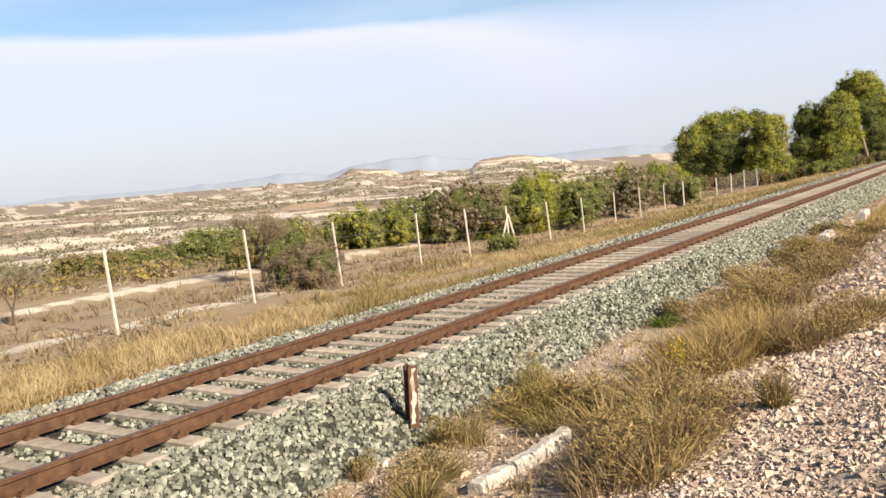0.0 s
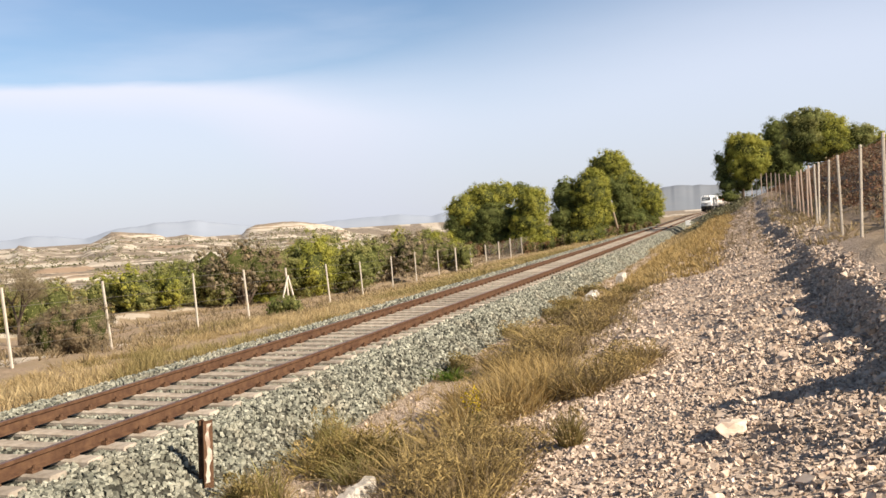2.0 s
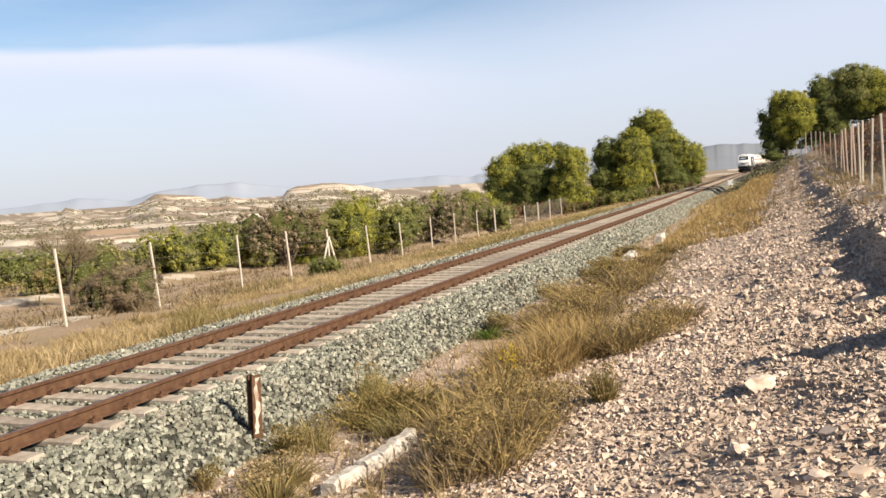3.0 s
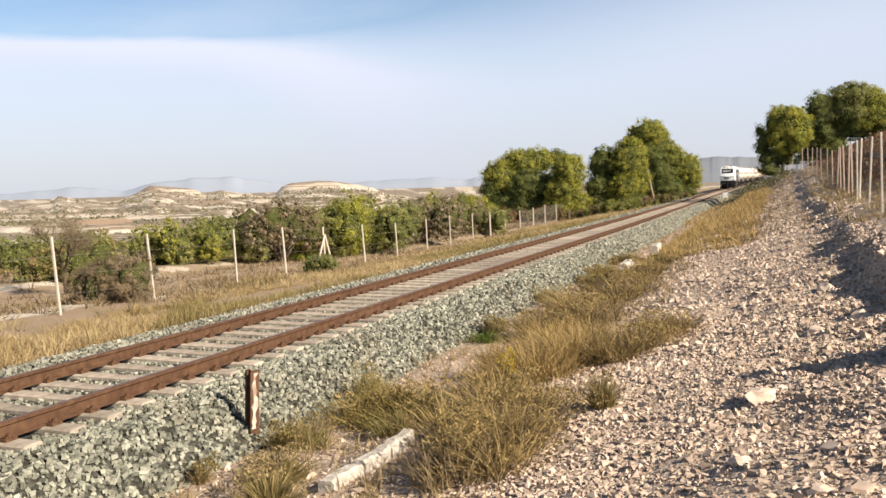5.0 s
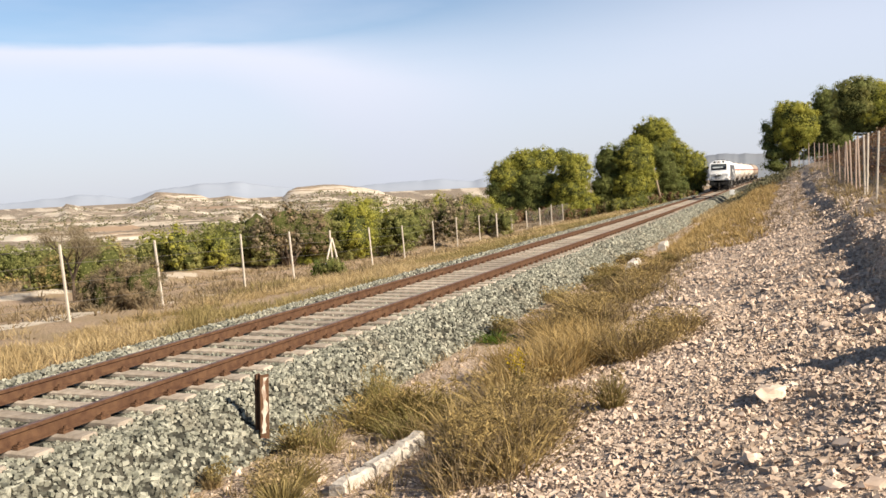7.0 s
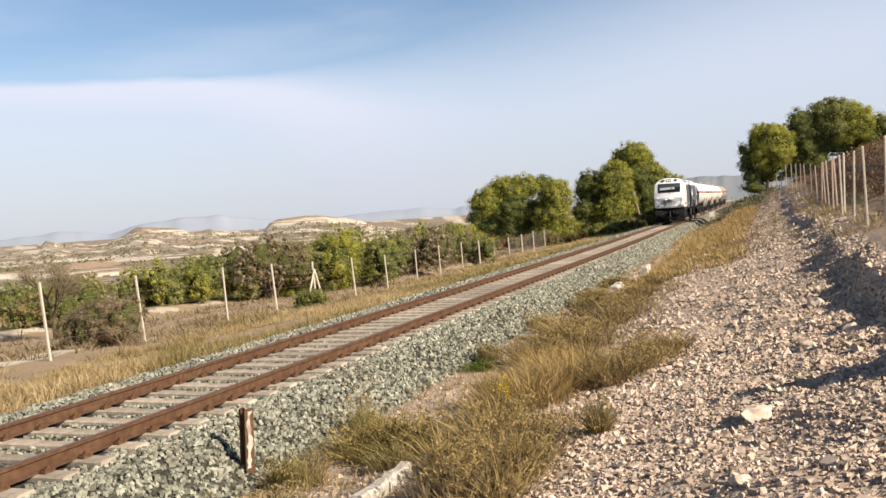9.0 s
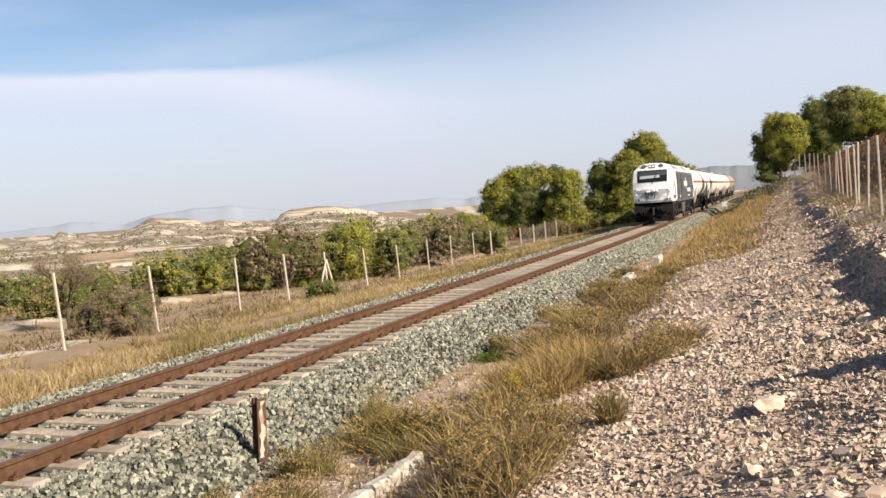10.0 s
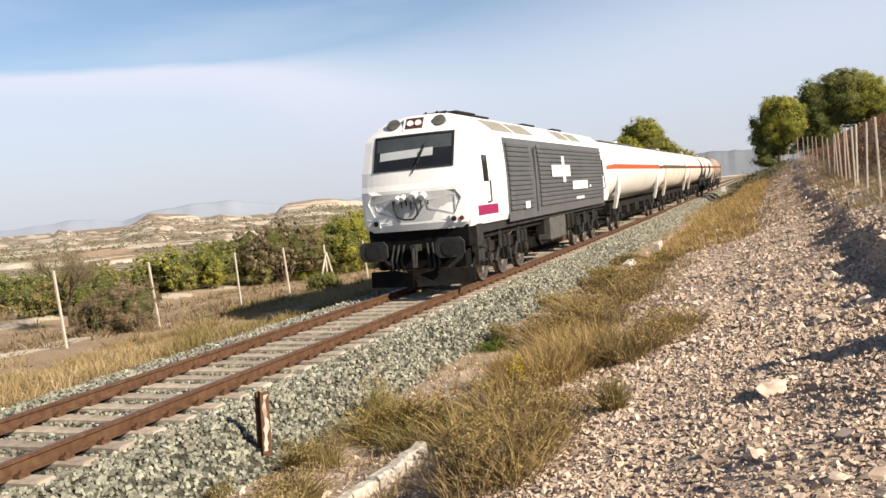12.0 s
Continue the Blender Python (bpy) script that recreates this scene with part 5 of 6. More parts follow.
K_FRESH = [make_tuft(260, 0.5, 0.30, 0.012, M_FRESH, 71)]

L_SAGE = "low sage-green scrub bush in the dry ditch"
L_BROOM = "bushy grey-green broom with thin stalks on the bank"
L_GOLD = "tall golden dry grass tuft on the bank"
G_DITCH = "plants along the ditch"
for kind, k, x, y, s, sz in (
        ("shrub", K_SAGE[0], -5.72, 7.85, 0.42, 0.6), ("shrub", K_SAGE[1], -5.45, 9.25, 0.75, 0.9), ("shrub", K_GREY[0], -4.95, 8.1, 1.05, 0.75), ("shrub", K_GREY[1], -4.55, 7.3, 0.9, 0.8),
        ("feather", K_FEATHER[0], -5.5, 11.6, 0.62, 1.3), ("feather", K_FEATHER[1], -5.25, 11.3, 0.7, 1.0), ("feather", K_FEATHER[0], -5.3, 9.4, 0.9, 0.85), ("feather", K_FEATHER[1], -4.3, 9.9, 0.8, 0.8), ("shrub", K_OLIVE[1], -4.95, 10.7, 1.15, 1.1), ("shrub", K_OLIVE[0], -4.35, 10.7, 1.25, 1.05), ("shrub", K_SAGE[2], -5.3, 10.7, 0.5, 0.6),
        ("broom", K_BROOM[1], -2.85, 8.0, 1.1, 0.9), ("broom", K_BROOM[2], -2.7, 8.75, 1.1, 0.85), ("broom", K_BROOM[0], -2.65, 9.5, 1.0, 0.85),
        ("broom", K_BROOM[1], -3.1, 9.4, 1.05, 0.8), ("broom", K_BROOM[2], -3.2, 10.3, 1.15, 0.9), ("broom", K_BROOM[1], -2.9, 10.5, 1.0, 0.8), ("shrub", K_GREY[2], -3.35, 6.9, 0.7, 0.5),
        ("grass", K_GOLD[0], -3.5, 12.1, 1.1, 0.95), ("grass", K_GOLD[1], -3.15, 12.6, 1.1, 1.05), ("grass", K_GOLD[2], -3.0, 13.4, 1.2, 1.1), ("grass", K_GOLD[0], -3.4, 13.6, 1.3, 1.0),
        ("grass", K_GOLD[1], -3.6, 14.8, 1.3, 0.95), ("grass", K_GOLD[2], -3.15, 15.0, 1.2, 1.0), ("grass", K_GOLD[1], -3.9, 13.2, 1.0, 0.75), ("grass", K_GOLD[0], -2.75, 14.2, 1.0, 0.85),
        ("broom", K_BROOM[0], -2.3, 13.4, 1.1, 0.95), ("broom", K_BROOM[1], -2.0, 14.0, 0.8, 0.85), ("broom", K_BROOM[2], -1.7, 14.9, 1.0, 0.75), ("shrub", K_GREY[2], -1.9, 10.1, 0.6, 0.9),
        ("shrub", K_SAGE[0], -5.55, 17.9, 0.95, 0.75), ("fresh", K_FRESH[0], -5.35, 16.7, 1.1, 1.2), ("shrub", K_OLIVE[1], -5.6, 22.8, 1.1, 0.85), ("shrub", K_SAGE[1], -5.2, 22.0, 1.0, 0.7),
        ("broom", K_BROOM[2], -4.3, 17.2, 1.3, 0.8), ("broom", K_BROOM[0], -3.8, 18.8, 1.4, 0.9), ("broom", K_BROOM[1], -3.4, 17.6, 1.3, 0.9), ("broom", K_BROOM[2], -4.4, 20.4, 1.4, 0.9),
        ("broom", K_BROOM[0], -3.3, 20.8, 1.4, 0.95), ("shrub", K_SAGE[2], -4.9, 25.2, 1.3, 0.9), ("broom", K_BROOM[1], -3.7, 23.0, 1.5, 0.9), ("shrub", K_OLIVE[0], -5.3, 27.4, 1.3, 0.9),
        ("shrub", K_OLIVE[1], -5.4, 29.6, 1.4, 0.95), ("broom", K_BROOM[2], -3.5, 25.5, 1.5, 0.9), ("shrub", K_SAGE[0], -5.6, 33.5, 1.5, 0.9), ("shrub", K_SAGE[1], -3.3, 28.6, 1.3, 0.8)):
    lab = {"feather": "upright feathery olive-yellow weed by the ballast", "shrub": L_SAGE, "broom": L_BROOM, "grass": L_GOLD, "fresh": "fresh green leafy tuft at the foot of the ballast"}[kind]
    nm = {"feather": "feathery_weed", "shrub": "shrub", "broom": "broom_bush", "grass": "grass_tuft", "fresh": "green_plant"}[kind]
    plant(nm, k, x, y, s, sz, lab, {"feather": "weed", "shrub": "shrub", "broom": "shrub", "grass": "grass tuft", "fresh": "plant"}[kind], G_DITCH)


def build_flowers():
    rng = np.random.default_rng(5)
    t = thing("yellow_flowers", "small yellow flowering stalks among dry grass", "flowers", at=Matrix.Translation((-3.52, 11.9, gz(-3.52, 11.9))))
    V, F = blades(26, 0.5, 0.16, 0.4, 0.006, rng)
    fast_mesh("stalk_clump", V, F, M_FRESH, t)
    c = rng.normal(0, 1, (110, 3)) * np.array([0.085, 0.085, 0.11]) + np.array([0, 0, 0.42])
    V, F = leaves(c, 0.022, rng)
    fast_mesh("blossom", V, F, M_YELLOW, t)


build_flowers()


def scatter_tufts(name, xs, ys, heights, spreads, per, width, mat, label, seed):
    rng = np.random.default_rng(seed)
    zs = ground_z(xs, ys)
    chunks = []
    for x, y, z, h, s in zip(xs, ys, zs, heights, spreads):
        V, F = blades(per, h, s, 0.8, width, rng)
        chunks.append((V + np.array([x, y, z]), F))
    V, F = join(chunks)
    return tagged(fast_mesh(name, V, F, mat), label, "grass", kind="stuff")


def grass_fields():
    r = np.random.default_rng(3)
    # golden verge between ballast and fence
    n = 8600
    y = 3 + 105 * r.uniform(0, 1, n) ** 1.9
    f = r.uniform(0, 1, n)
    xc, _ = track(y)
    xf = np.interp(y, FENCE_Y, FENCE_X)
    x = (xc - 3.45) * (1 - f) + (xf + 0.2) * f
    thick = fbm(x * 0.5, y * 0.25, 3, 17)
    near_rail = f < 0.72
    keep = (thick > -0.28) & near_rail | (thick > -0.08)
    sage = fbm(x * 0.35, y * 0.16, 2, 23) + np.clip((y - 25) / 60, 0, 0.35) * (f < 0.6) > 0.2
    x, y, f, sage, thick = (v[keep] for v in (x, y, f, sage, thick))
    h = (0.20 + 0.26 * r.uniform(0, 1, len(x)) + 0.4 * np.clip(thick, 0, 1)) * np.where(f < 0.5, 1.0, 0.75)
    w = 0.22 + 0.012 * y
    for nm, m, mat, lab in (("verge_grass", ~sage, M_DRY, "golden dry grass on the verge beside the track"), ("verge_scrub", sage, M_SAGE, "grey-green scrub among the verge grass")):
        near = m & (y < 40)
        scatter_tufts(nm, x[near], y[near], h[near], w[near], 16, 0.0075, mat, lab, 8)
        far = m & (y >= 40)
        scatter_tufts(nm, x[far], y[far], h[far], w[far], 10, 0.019, mat, lab, 9)
    # thin brown weeds beyond the fence
    n = 11500
    y = 6 + 110 * r.uniform(0, 1, n) ** 1.3
    wv = r.uniform(0, 1, n) ** 1.3 * 27 - 2.2
    x = np.interp(y, FENCE_Y, FENCE_X) - wv
    keep = (fbm(x * 0.3, y * 0.3, 3, 37) > -0.22) & ((wv < 6.6) | (wv > 9.3) | (r.uniform(0, 1, n) < 0.08))
    x, y = x[keep], y[keep]
    scatter_tufts("field_weeds", x, y, 0.16 + 0.36 * r.uniform(0, 1, len(x)) ** 2, np.full(len(x), 0.42), 6, 0.02, M_WEED, "dry brown weeds on the field beyond the fence", 10)
    # dark low scrub on the bank where the line bends out of view
    n = 800
    y = 84 + 110 * r.uniform(0, 1, n)
    x = np.interp(y, [104, 200], [-3.6, -4.6]) + r.uniform(-0.9, 4.4, n)
    V, F = leaves(np.repeat(np.stack([x, y, ground_z(x, y) + 0.3], -1), 24, 0) + r.normal(0, 1, (n * 24, 3)) * np.array([0.45, 0.45, 0.2]), 0.10, r)
    tagged(fast_mesh("bank_scrub", V, F, M_SCRUB), "dark low scrub along the bank at the bend", "scrub", kind="stuff")
    # golden grass on the bank further along the line
    n = 4400
    y = 28 + 90 * r.uniform(0, 1, n) ** 1.15
    x = -4.5 + 3.5 * r.uniform(0, 1, n) ** 1.4 + 0.6 * fbm(y * 0.3, y * 0, 2, 3) + np.interp(y, [30, 110], [0.0, 0.3])
    scatter_tufts("bank_grass", x, y, (0.20 + 0.40 * r.uniform(0, 1, n) ** 1.8) * np.interp(y, [28, 60], [0.75, 1.0]), np.full(n, 0.36), 10, 0.015, M_GOLD, "golden grass along the bank above the ditch", 12)
    n = 1500
    y = 62 + 90 * r.uniform(0, 1, n)
    x = track(y)[0] + 2.3 + 2.6 * r.uniform(0, 1, n)
    scatter_tufts("shoulder_grass", x, y, 0.25 + 0.3 * r.uniform(0, 1, n), np.full(n, 0.4), 12, 0.02, M_DRY, "dry grass on the shoulder of the ballast", 15)
    n = 900
    y = 30 + 75 * r.uniform(0, 1, n)
    x = -1.6 + 2.6 * r.uniform(0, 1, n)
    scatter_tufts("bank_wisps", x, y, 0.12 + 0.2 * r.uniform(0, 1, n), np.full(n, 0.22), 8, 0.012, M_WEED, "thin brown weeds on the upper bank", 16)
    # weeds of the ditch bottom and dry wisps on the gravel
    n = 2200
    y = 6 + 56 * r.uniform(0, 1, n) ** 1.2
    x = r.uniform(-5.9, -2.2, n)
    scatter_tufts("ditch_weeds", x, y, 0.12 + 0.22 * r.uniform(0, 1, n), np.full(n, 0.14), 9, 0.006, M_STRAW, "short straw-coloured weeds in the ditch", 13)
    n = 420
    y = 24 + 60 * r.uniform(0, 1, n)
    x = r.uniform(1.6, 4.5, n)
    scatter_tufts("terrace_weeds", x, y, 0.15 + 0.3 * r.uniform(0, 1, n), np.full(n, 0.3), 12, 0.014, M_STRAW, "brown weeds on the terrace by the fence", 14)


grass_fields()


def polar(az, dist):
    return dist * math.sin(radians(az)), dist * math.cos(radians(az))


def crown_bush(label, az, dist, width, height, mats, n=2600, leaf=0.09, name="bush", seed=1, lift=0.0, cat="bush"):
    rng = np.random.default_rng(seed)
    x, y = polar(az, dist)
    t = thing(name, label, cat, "bushes beyond the fence", Matrix.Translation((x, y, gz(x, y) - 0.05)))
    k = max(3, int(width / height * 3) + 2)
    blobs = []
    for i in range(k):
        u = (i + 0.5) / k - 0.5
        blobs.append((u * width * 0.85, rng.uniform(-0.3, 0.3) * height, height * (0.46 + lift * 0.4 + rng.uniform(-0.12, 0.14)), width / k * rng.uniform(0.75, 1.05), height * 0.45, height * rng.uniform(0.40, 0.52) * (1 - lift * 0.3)))
    turn = Matrix.Rotation(-radians(az), 3, "Z")
    blobs = [(*(turn @ Vector(b[:3])), *b[3:]) for b in blobs]
    limbs([((0, 0, -0.1), (b[0] * 0.5, b[1] * 0.5, b[2] * 0.7), 0.07 + 0.015 * height, 0.04) for b in blobs], M_BARK, "trunk", t)
    for b, m in zip(blobs, [mats[i % len(mats)] for i in range(k)]):
        V, F = billow([b], int(n * 3.3) // k, 0.085 * height + 0.05, leaf * 0.62, rng, 0.34, 0.02, 0.5)
        fast_mesh("crown", V, F, m, t)
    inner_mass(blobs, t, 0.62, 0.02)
    return t


def bare_tree(label, x, y, height, seed, spread=0.5, n=26, fuzz=500):
    """A leafless small tree: forking branches and a haze of twigs."""
    rng = random.Random(seed)
    t = thing("bare_tree", label, "tree", at=Matrix.Translation((x, y, gz(x, y) - 0.05)))
    bm = bmesh.new()
    tips = []

    def grow(p, d, ln, r, depth):
        q = p + d * ln
        cyl(bm, p, q, r, r * 0.65, 6, False)
        if depth == 0:
            tips.append(q)
            return
        for _ in range(3):
            nd = (d + Vector((rng.uniform(-1, 1), rng.uniform(-1, 1), rng.uniform(-0.35, 0.7))) * spread * 1.25).normalized()
            grow(q, nd, ln * rng.uniform(0.6, 0.85), r * 0.62, depth - 1)

    grow(Vector((0, 0, -0.1)), Vector((0, 0, 1)), height * 0.24, 0.03 + 0.011 * height, 4)
    part("branchwork", bm, M_BARK, t)
    r2 = np.random.default_rng(seed)
    c = np.array([tuple(p) for p in tips])
    c = c[r2.integers(0, len(c), fuzz)] + r2.normal(0, 0.14 * height / 3, (fuzz, 3))
    V, F = leaves(c, 0.085, r2, slim=0.06)
    tagged(fast_mesh("brushwood", V, F, M_TWIG, t), kind="stuff")
    return t


# pines: distance, lobes of the crown; shade put into darker needles low down
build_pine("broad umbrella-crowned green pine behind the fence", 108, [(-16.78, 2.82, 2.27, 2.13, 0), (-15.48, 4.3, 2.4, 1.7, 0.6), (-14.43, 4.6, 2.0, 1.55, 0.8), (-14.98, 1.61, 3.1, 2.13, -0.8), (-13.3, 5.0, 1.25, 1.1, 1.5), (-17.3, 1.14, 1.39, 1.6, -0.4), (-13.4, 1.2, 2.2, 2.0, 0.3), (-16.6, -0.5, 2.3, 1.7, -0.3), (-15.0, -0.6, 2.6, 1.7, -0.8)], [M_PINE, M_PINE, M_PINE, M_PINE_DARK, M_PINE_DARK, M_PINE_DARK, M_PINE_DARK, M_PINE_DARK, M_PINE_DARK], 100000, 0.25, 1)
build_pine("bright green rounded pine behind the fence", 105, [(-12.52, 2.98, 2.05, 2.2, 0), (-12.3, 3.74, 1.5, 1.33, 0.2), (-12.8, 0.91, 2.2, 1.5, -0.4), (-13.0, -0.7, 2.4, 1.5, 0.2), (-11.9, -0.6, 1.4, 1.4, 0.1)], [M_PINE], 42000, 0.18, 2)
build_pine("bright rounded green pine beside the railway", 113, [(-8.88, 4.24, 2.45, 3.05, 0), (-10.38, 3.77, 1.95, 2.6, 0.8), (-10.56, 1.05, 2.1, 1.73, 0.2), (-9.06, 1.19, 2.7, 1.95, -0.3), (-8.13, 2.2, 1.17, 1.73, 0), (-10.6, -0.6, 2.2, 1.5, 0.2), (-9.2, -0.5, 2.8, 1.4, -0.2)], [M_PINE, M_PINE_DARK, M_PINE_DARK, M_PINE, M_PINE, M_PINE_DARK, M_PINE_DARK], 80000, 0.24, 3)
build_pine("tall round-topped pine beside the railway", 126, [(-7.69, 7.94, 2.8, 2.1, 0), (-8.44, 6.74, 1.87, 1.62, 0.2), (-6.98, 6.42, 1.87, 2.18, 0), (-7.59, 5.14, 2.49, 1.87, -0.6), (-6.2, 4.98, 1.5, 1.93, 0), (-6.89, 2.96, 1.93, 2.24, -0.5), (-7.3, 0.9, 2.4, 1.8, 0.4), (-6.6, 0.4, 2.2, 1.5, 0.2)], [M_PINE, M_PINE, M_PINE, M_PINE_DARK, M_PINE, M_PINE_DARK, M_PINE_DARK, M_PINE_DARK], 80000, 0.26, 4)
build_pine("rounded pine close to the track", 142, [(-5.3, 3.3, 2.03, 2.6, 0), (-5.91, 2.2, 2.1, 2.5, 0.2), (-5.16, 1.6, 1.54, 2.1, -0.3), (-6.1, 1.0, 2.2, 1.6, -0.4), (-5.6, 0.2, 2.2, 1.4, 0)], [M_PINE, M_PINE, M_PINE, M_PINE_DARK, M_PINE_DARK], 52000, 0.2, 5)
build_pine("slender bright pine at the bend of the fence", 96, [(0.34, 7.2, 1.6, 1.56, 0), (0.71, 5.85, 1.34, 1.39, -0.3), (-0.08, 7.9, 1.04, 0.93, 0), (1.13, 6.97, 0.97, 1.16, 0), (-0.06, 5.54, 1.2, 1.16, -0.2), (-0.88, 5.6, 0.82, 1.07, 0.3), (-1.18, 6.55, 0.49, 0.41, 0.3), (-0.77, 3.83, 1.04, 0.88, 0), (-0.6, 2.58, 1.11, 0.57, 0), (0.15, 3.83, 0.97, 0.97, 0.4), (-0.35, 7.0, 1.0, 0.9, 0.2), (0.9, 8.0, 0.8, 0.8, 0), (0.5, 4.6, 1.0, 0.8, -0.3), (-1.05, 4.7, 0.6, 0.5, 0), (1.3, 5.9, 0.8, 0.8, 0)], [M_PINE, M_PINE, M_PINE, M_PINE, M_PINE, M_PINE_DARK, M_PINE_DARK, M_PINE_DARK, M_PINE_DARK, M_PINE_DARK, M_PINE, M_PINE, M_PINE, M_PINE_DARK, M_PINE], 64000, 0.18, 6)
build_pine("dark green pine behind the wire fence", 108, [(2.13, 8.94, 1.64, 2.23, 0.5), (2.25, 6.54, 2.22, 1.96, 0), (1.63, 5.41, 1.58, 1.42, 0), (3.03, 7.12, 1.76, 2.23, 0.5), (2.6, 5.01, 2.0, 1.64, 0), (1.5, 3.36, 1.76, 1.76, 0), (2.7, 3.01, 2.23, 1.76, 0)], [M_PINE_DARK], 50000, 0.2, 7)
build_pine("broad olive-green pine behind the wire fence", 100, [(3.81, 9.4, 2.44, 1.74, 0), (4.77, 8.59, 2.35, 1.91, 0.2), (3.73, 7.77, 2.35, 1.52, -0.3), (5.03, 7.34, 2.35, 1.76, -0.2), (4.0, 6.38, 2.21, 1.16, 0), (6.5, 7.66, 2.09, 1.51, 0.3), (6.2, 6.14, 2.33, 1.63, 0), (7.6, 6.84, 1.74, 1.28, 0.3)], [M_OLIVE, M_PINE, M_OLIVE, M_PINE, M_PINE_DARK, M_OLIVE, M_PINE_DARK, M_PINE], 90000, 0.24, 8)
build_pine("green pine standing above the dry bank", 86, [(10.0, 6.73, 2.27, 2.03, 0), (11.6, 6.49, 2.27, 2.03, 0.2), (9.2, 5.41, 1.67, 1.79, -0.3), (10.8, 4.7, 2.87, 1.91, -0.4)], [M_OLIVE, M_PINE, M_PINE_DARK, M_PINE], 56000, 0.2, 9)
crown_bush("young green pine bush by the fence", -19.8, 80, 4.6, 3.7, [M_PINE, M_OLIVE], 4600, 0.10, seed=1)
crown_bush("bright young pine bush by the fence", -18.4, 82, 4.0, 3.4, [M_PINE], 4000, 0.10, seed=41)
crown_bush("dusty olive tree beyond the fence", -21.8, 62, 5.6, 3.3, [M_TWIG, M_OLIVE, M_TWIG], 4200, 0.085, "olive_tree", 2, cat="tree")
crown_bush("bright green almond tree beyond the fence", -27.7, 52, 3.9, 3.5, [M_PINE, M_OLIVE], 4800, 0.085, "almond_tree", 3, cat="tree")
crown_bush("tall green tree beyond the fence", -26.1, 54, 2.8, 3.6, [M_PINE, M_OLIVE], 4200, 0.085, "almond_tree", 42, cat="tree")
crown_bush("olive-green tree beyond the fence", -24.1, 54, 3.8, 3.2, [M_OLIVE, M_OLIVE, M_PINE], 3800, 0.085, "almond_tree", 4, cat="tree")
crown_bush("brown twiggy almond tree beyond the farm track", -30.6, 50, 4.6, 3.2, [M_TWIG, M_TWIG, M_BRUSH], 4200, 0.065, "almond_tree", 5, 0.35, cat="tree")
crown_bush("green hedge-like bush beyond the farm track", -36.6, 48, 5.4, 2.3, [M_OLIVE, M_PINE], 4600, 0.08, seed=6)
crown_bush("olive-green bush beyond the farm track", -33.6, 50, 4.2, 2.5, [M_OLIVE], 4000, 0.08, seed=7)
crown_bush("grey-brown low scrub along the farm track", -32.2, 51, 3.6, 1.0, [M_TWIG], 1500, 0.06, "scrub", 8)
crown_bush("grey-brown low scrub along the farm track", -37.2, 49, 4.4, 0.8, [M_TWIG, M_SAGE], 1500, 0.06, "scrub", 9)
crown_bush("dark brown twiggy bush by the fence", -40.6, 28.5, 2.2, 1.45, [M_BRUSH, M_TWIG], 11000, 0.034, seed=10)
crown_bush("dusty green bush behind the leafless tree", -43.0, 38, 3.4, 1.9, [M_OLIVE, M_SAGE], 4200, 0.06, seed=31)
crown_bush("brown scrub below the hedge of bushes", -35.0, 50, 5.5, 0.9, [M_BRUSH, M_TWIG], 3000, 0.05, "scrub", 32)
crown_bush("brown scrub below the hedge of bushes", -29.0, 53, 5.5, 1.0, [M_BRUSH, M_TWIG], 3000, 0.05, "scrub", 33)
crown_bush("brown twiggy bush among the green ones", -18.0, 74, 4.0, 2.6, [M_TWIG, M_OLIVE], 3400, 0.07, seed=34)
crown_bush("green bush in the field", -46.0, 50, 4.5, 2.2, [M_OLIVE], 2800, 0.08, seed=11)
crown_bush("green bush in the field", -42.6, 47, 3.2, 2.0, [M_OLIVE, M_SAGE], 2400, 0.08, seed=12)
crown_bush("olive-green bush in the field", -50.2, 58, 3.4, 1.7, [M_SAGE, M_OLIVE], 2000, 0.08, seed=13)
crown_bush("olive-green bush in the field", -53.5, 50, 3.6, 1.5, [M_SAGE], 1800, 0.08, seed=14)

for k, (az, dist, w, h) in enumerate(((-17.4, 100, 6.0, 1.5), (-15.2, 101, 7.0, 1.6), (-13.0, 101, 7.0, 1.6), (-11.2, 106, 6.0, 1.5), (-8.4, 112, 6.0, 1.3), (-6.9, 122, 5.0, 1.3), (-5.9, 132, 4.0, 1.2))):
    crown_bush("dark russet undergrowth below the pines", az, dist, w, h, [M_BRUSH, M_RUSSET, M_OLIVE], 2600, 0.08, "scrub", 60 + k)
crown_bush("low green bush under the pines", -9.4, 100, 5.0, 1.5, [M_OLIVE, M_PINE], 2200, 0.09, seed=16)
crown_bush("green-yellow shrub at a fence post", -28.2, 37.5, 1.3, 0.9, [M_FRESH, M_OLIVE], 1500, 0.04, "shrub", 17)
bare_tree("leafless grey almond tree by the fence", *polar(-43.2, 33), 3.7, 3, 0.6, fuzz=5200)
bare_tree("leafless dark shrub-like tree in the field", *polar(-57.3, 27), 2.2, 5, 0.6, fuzz=700)


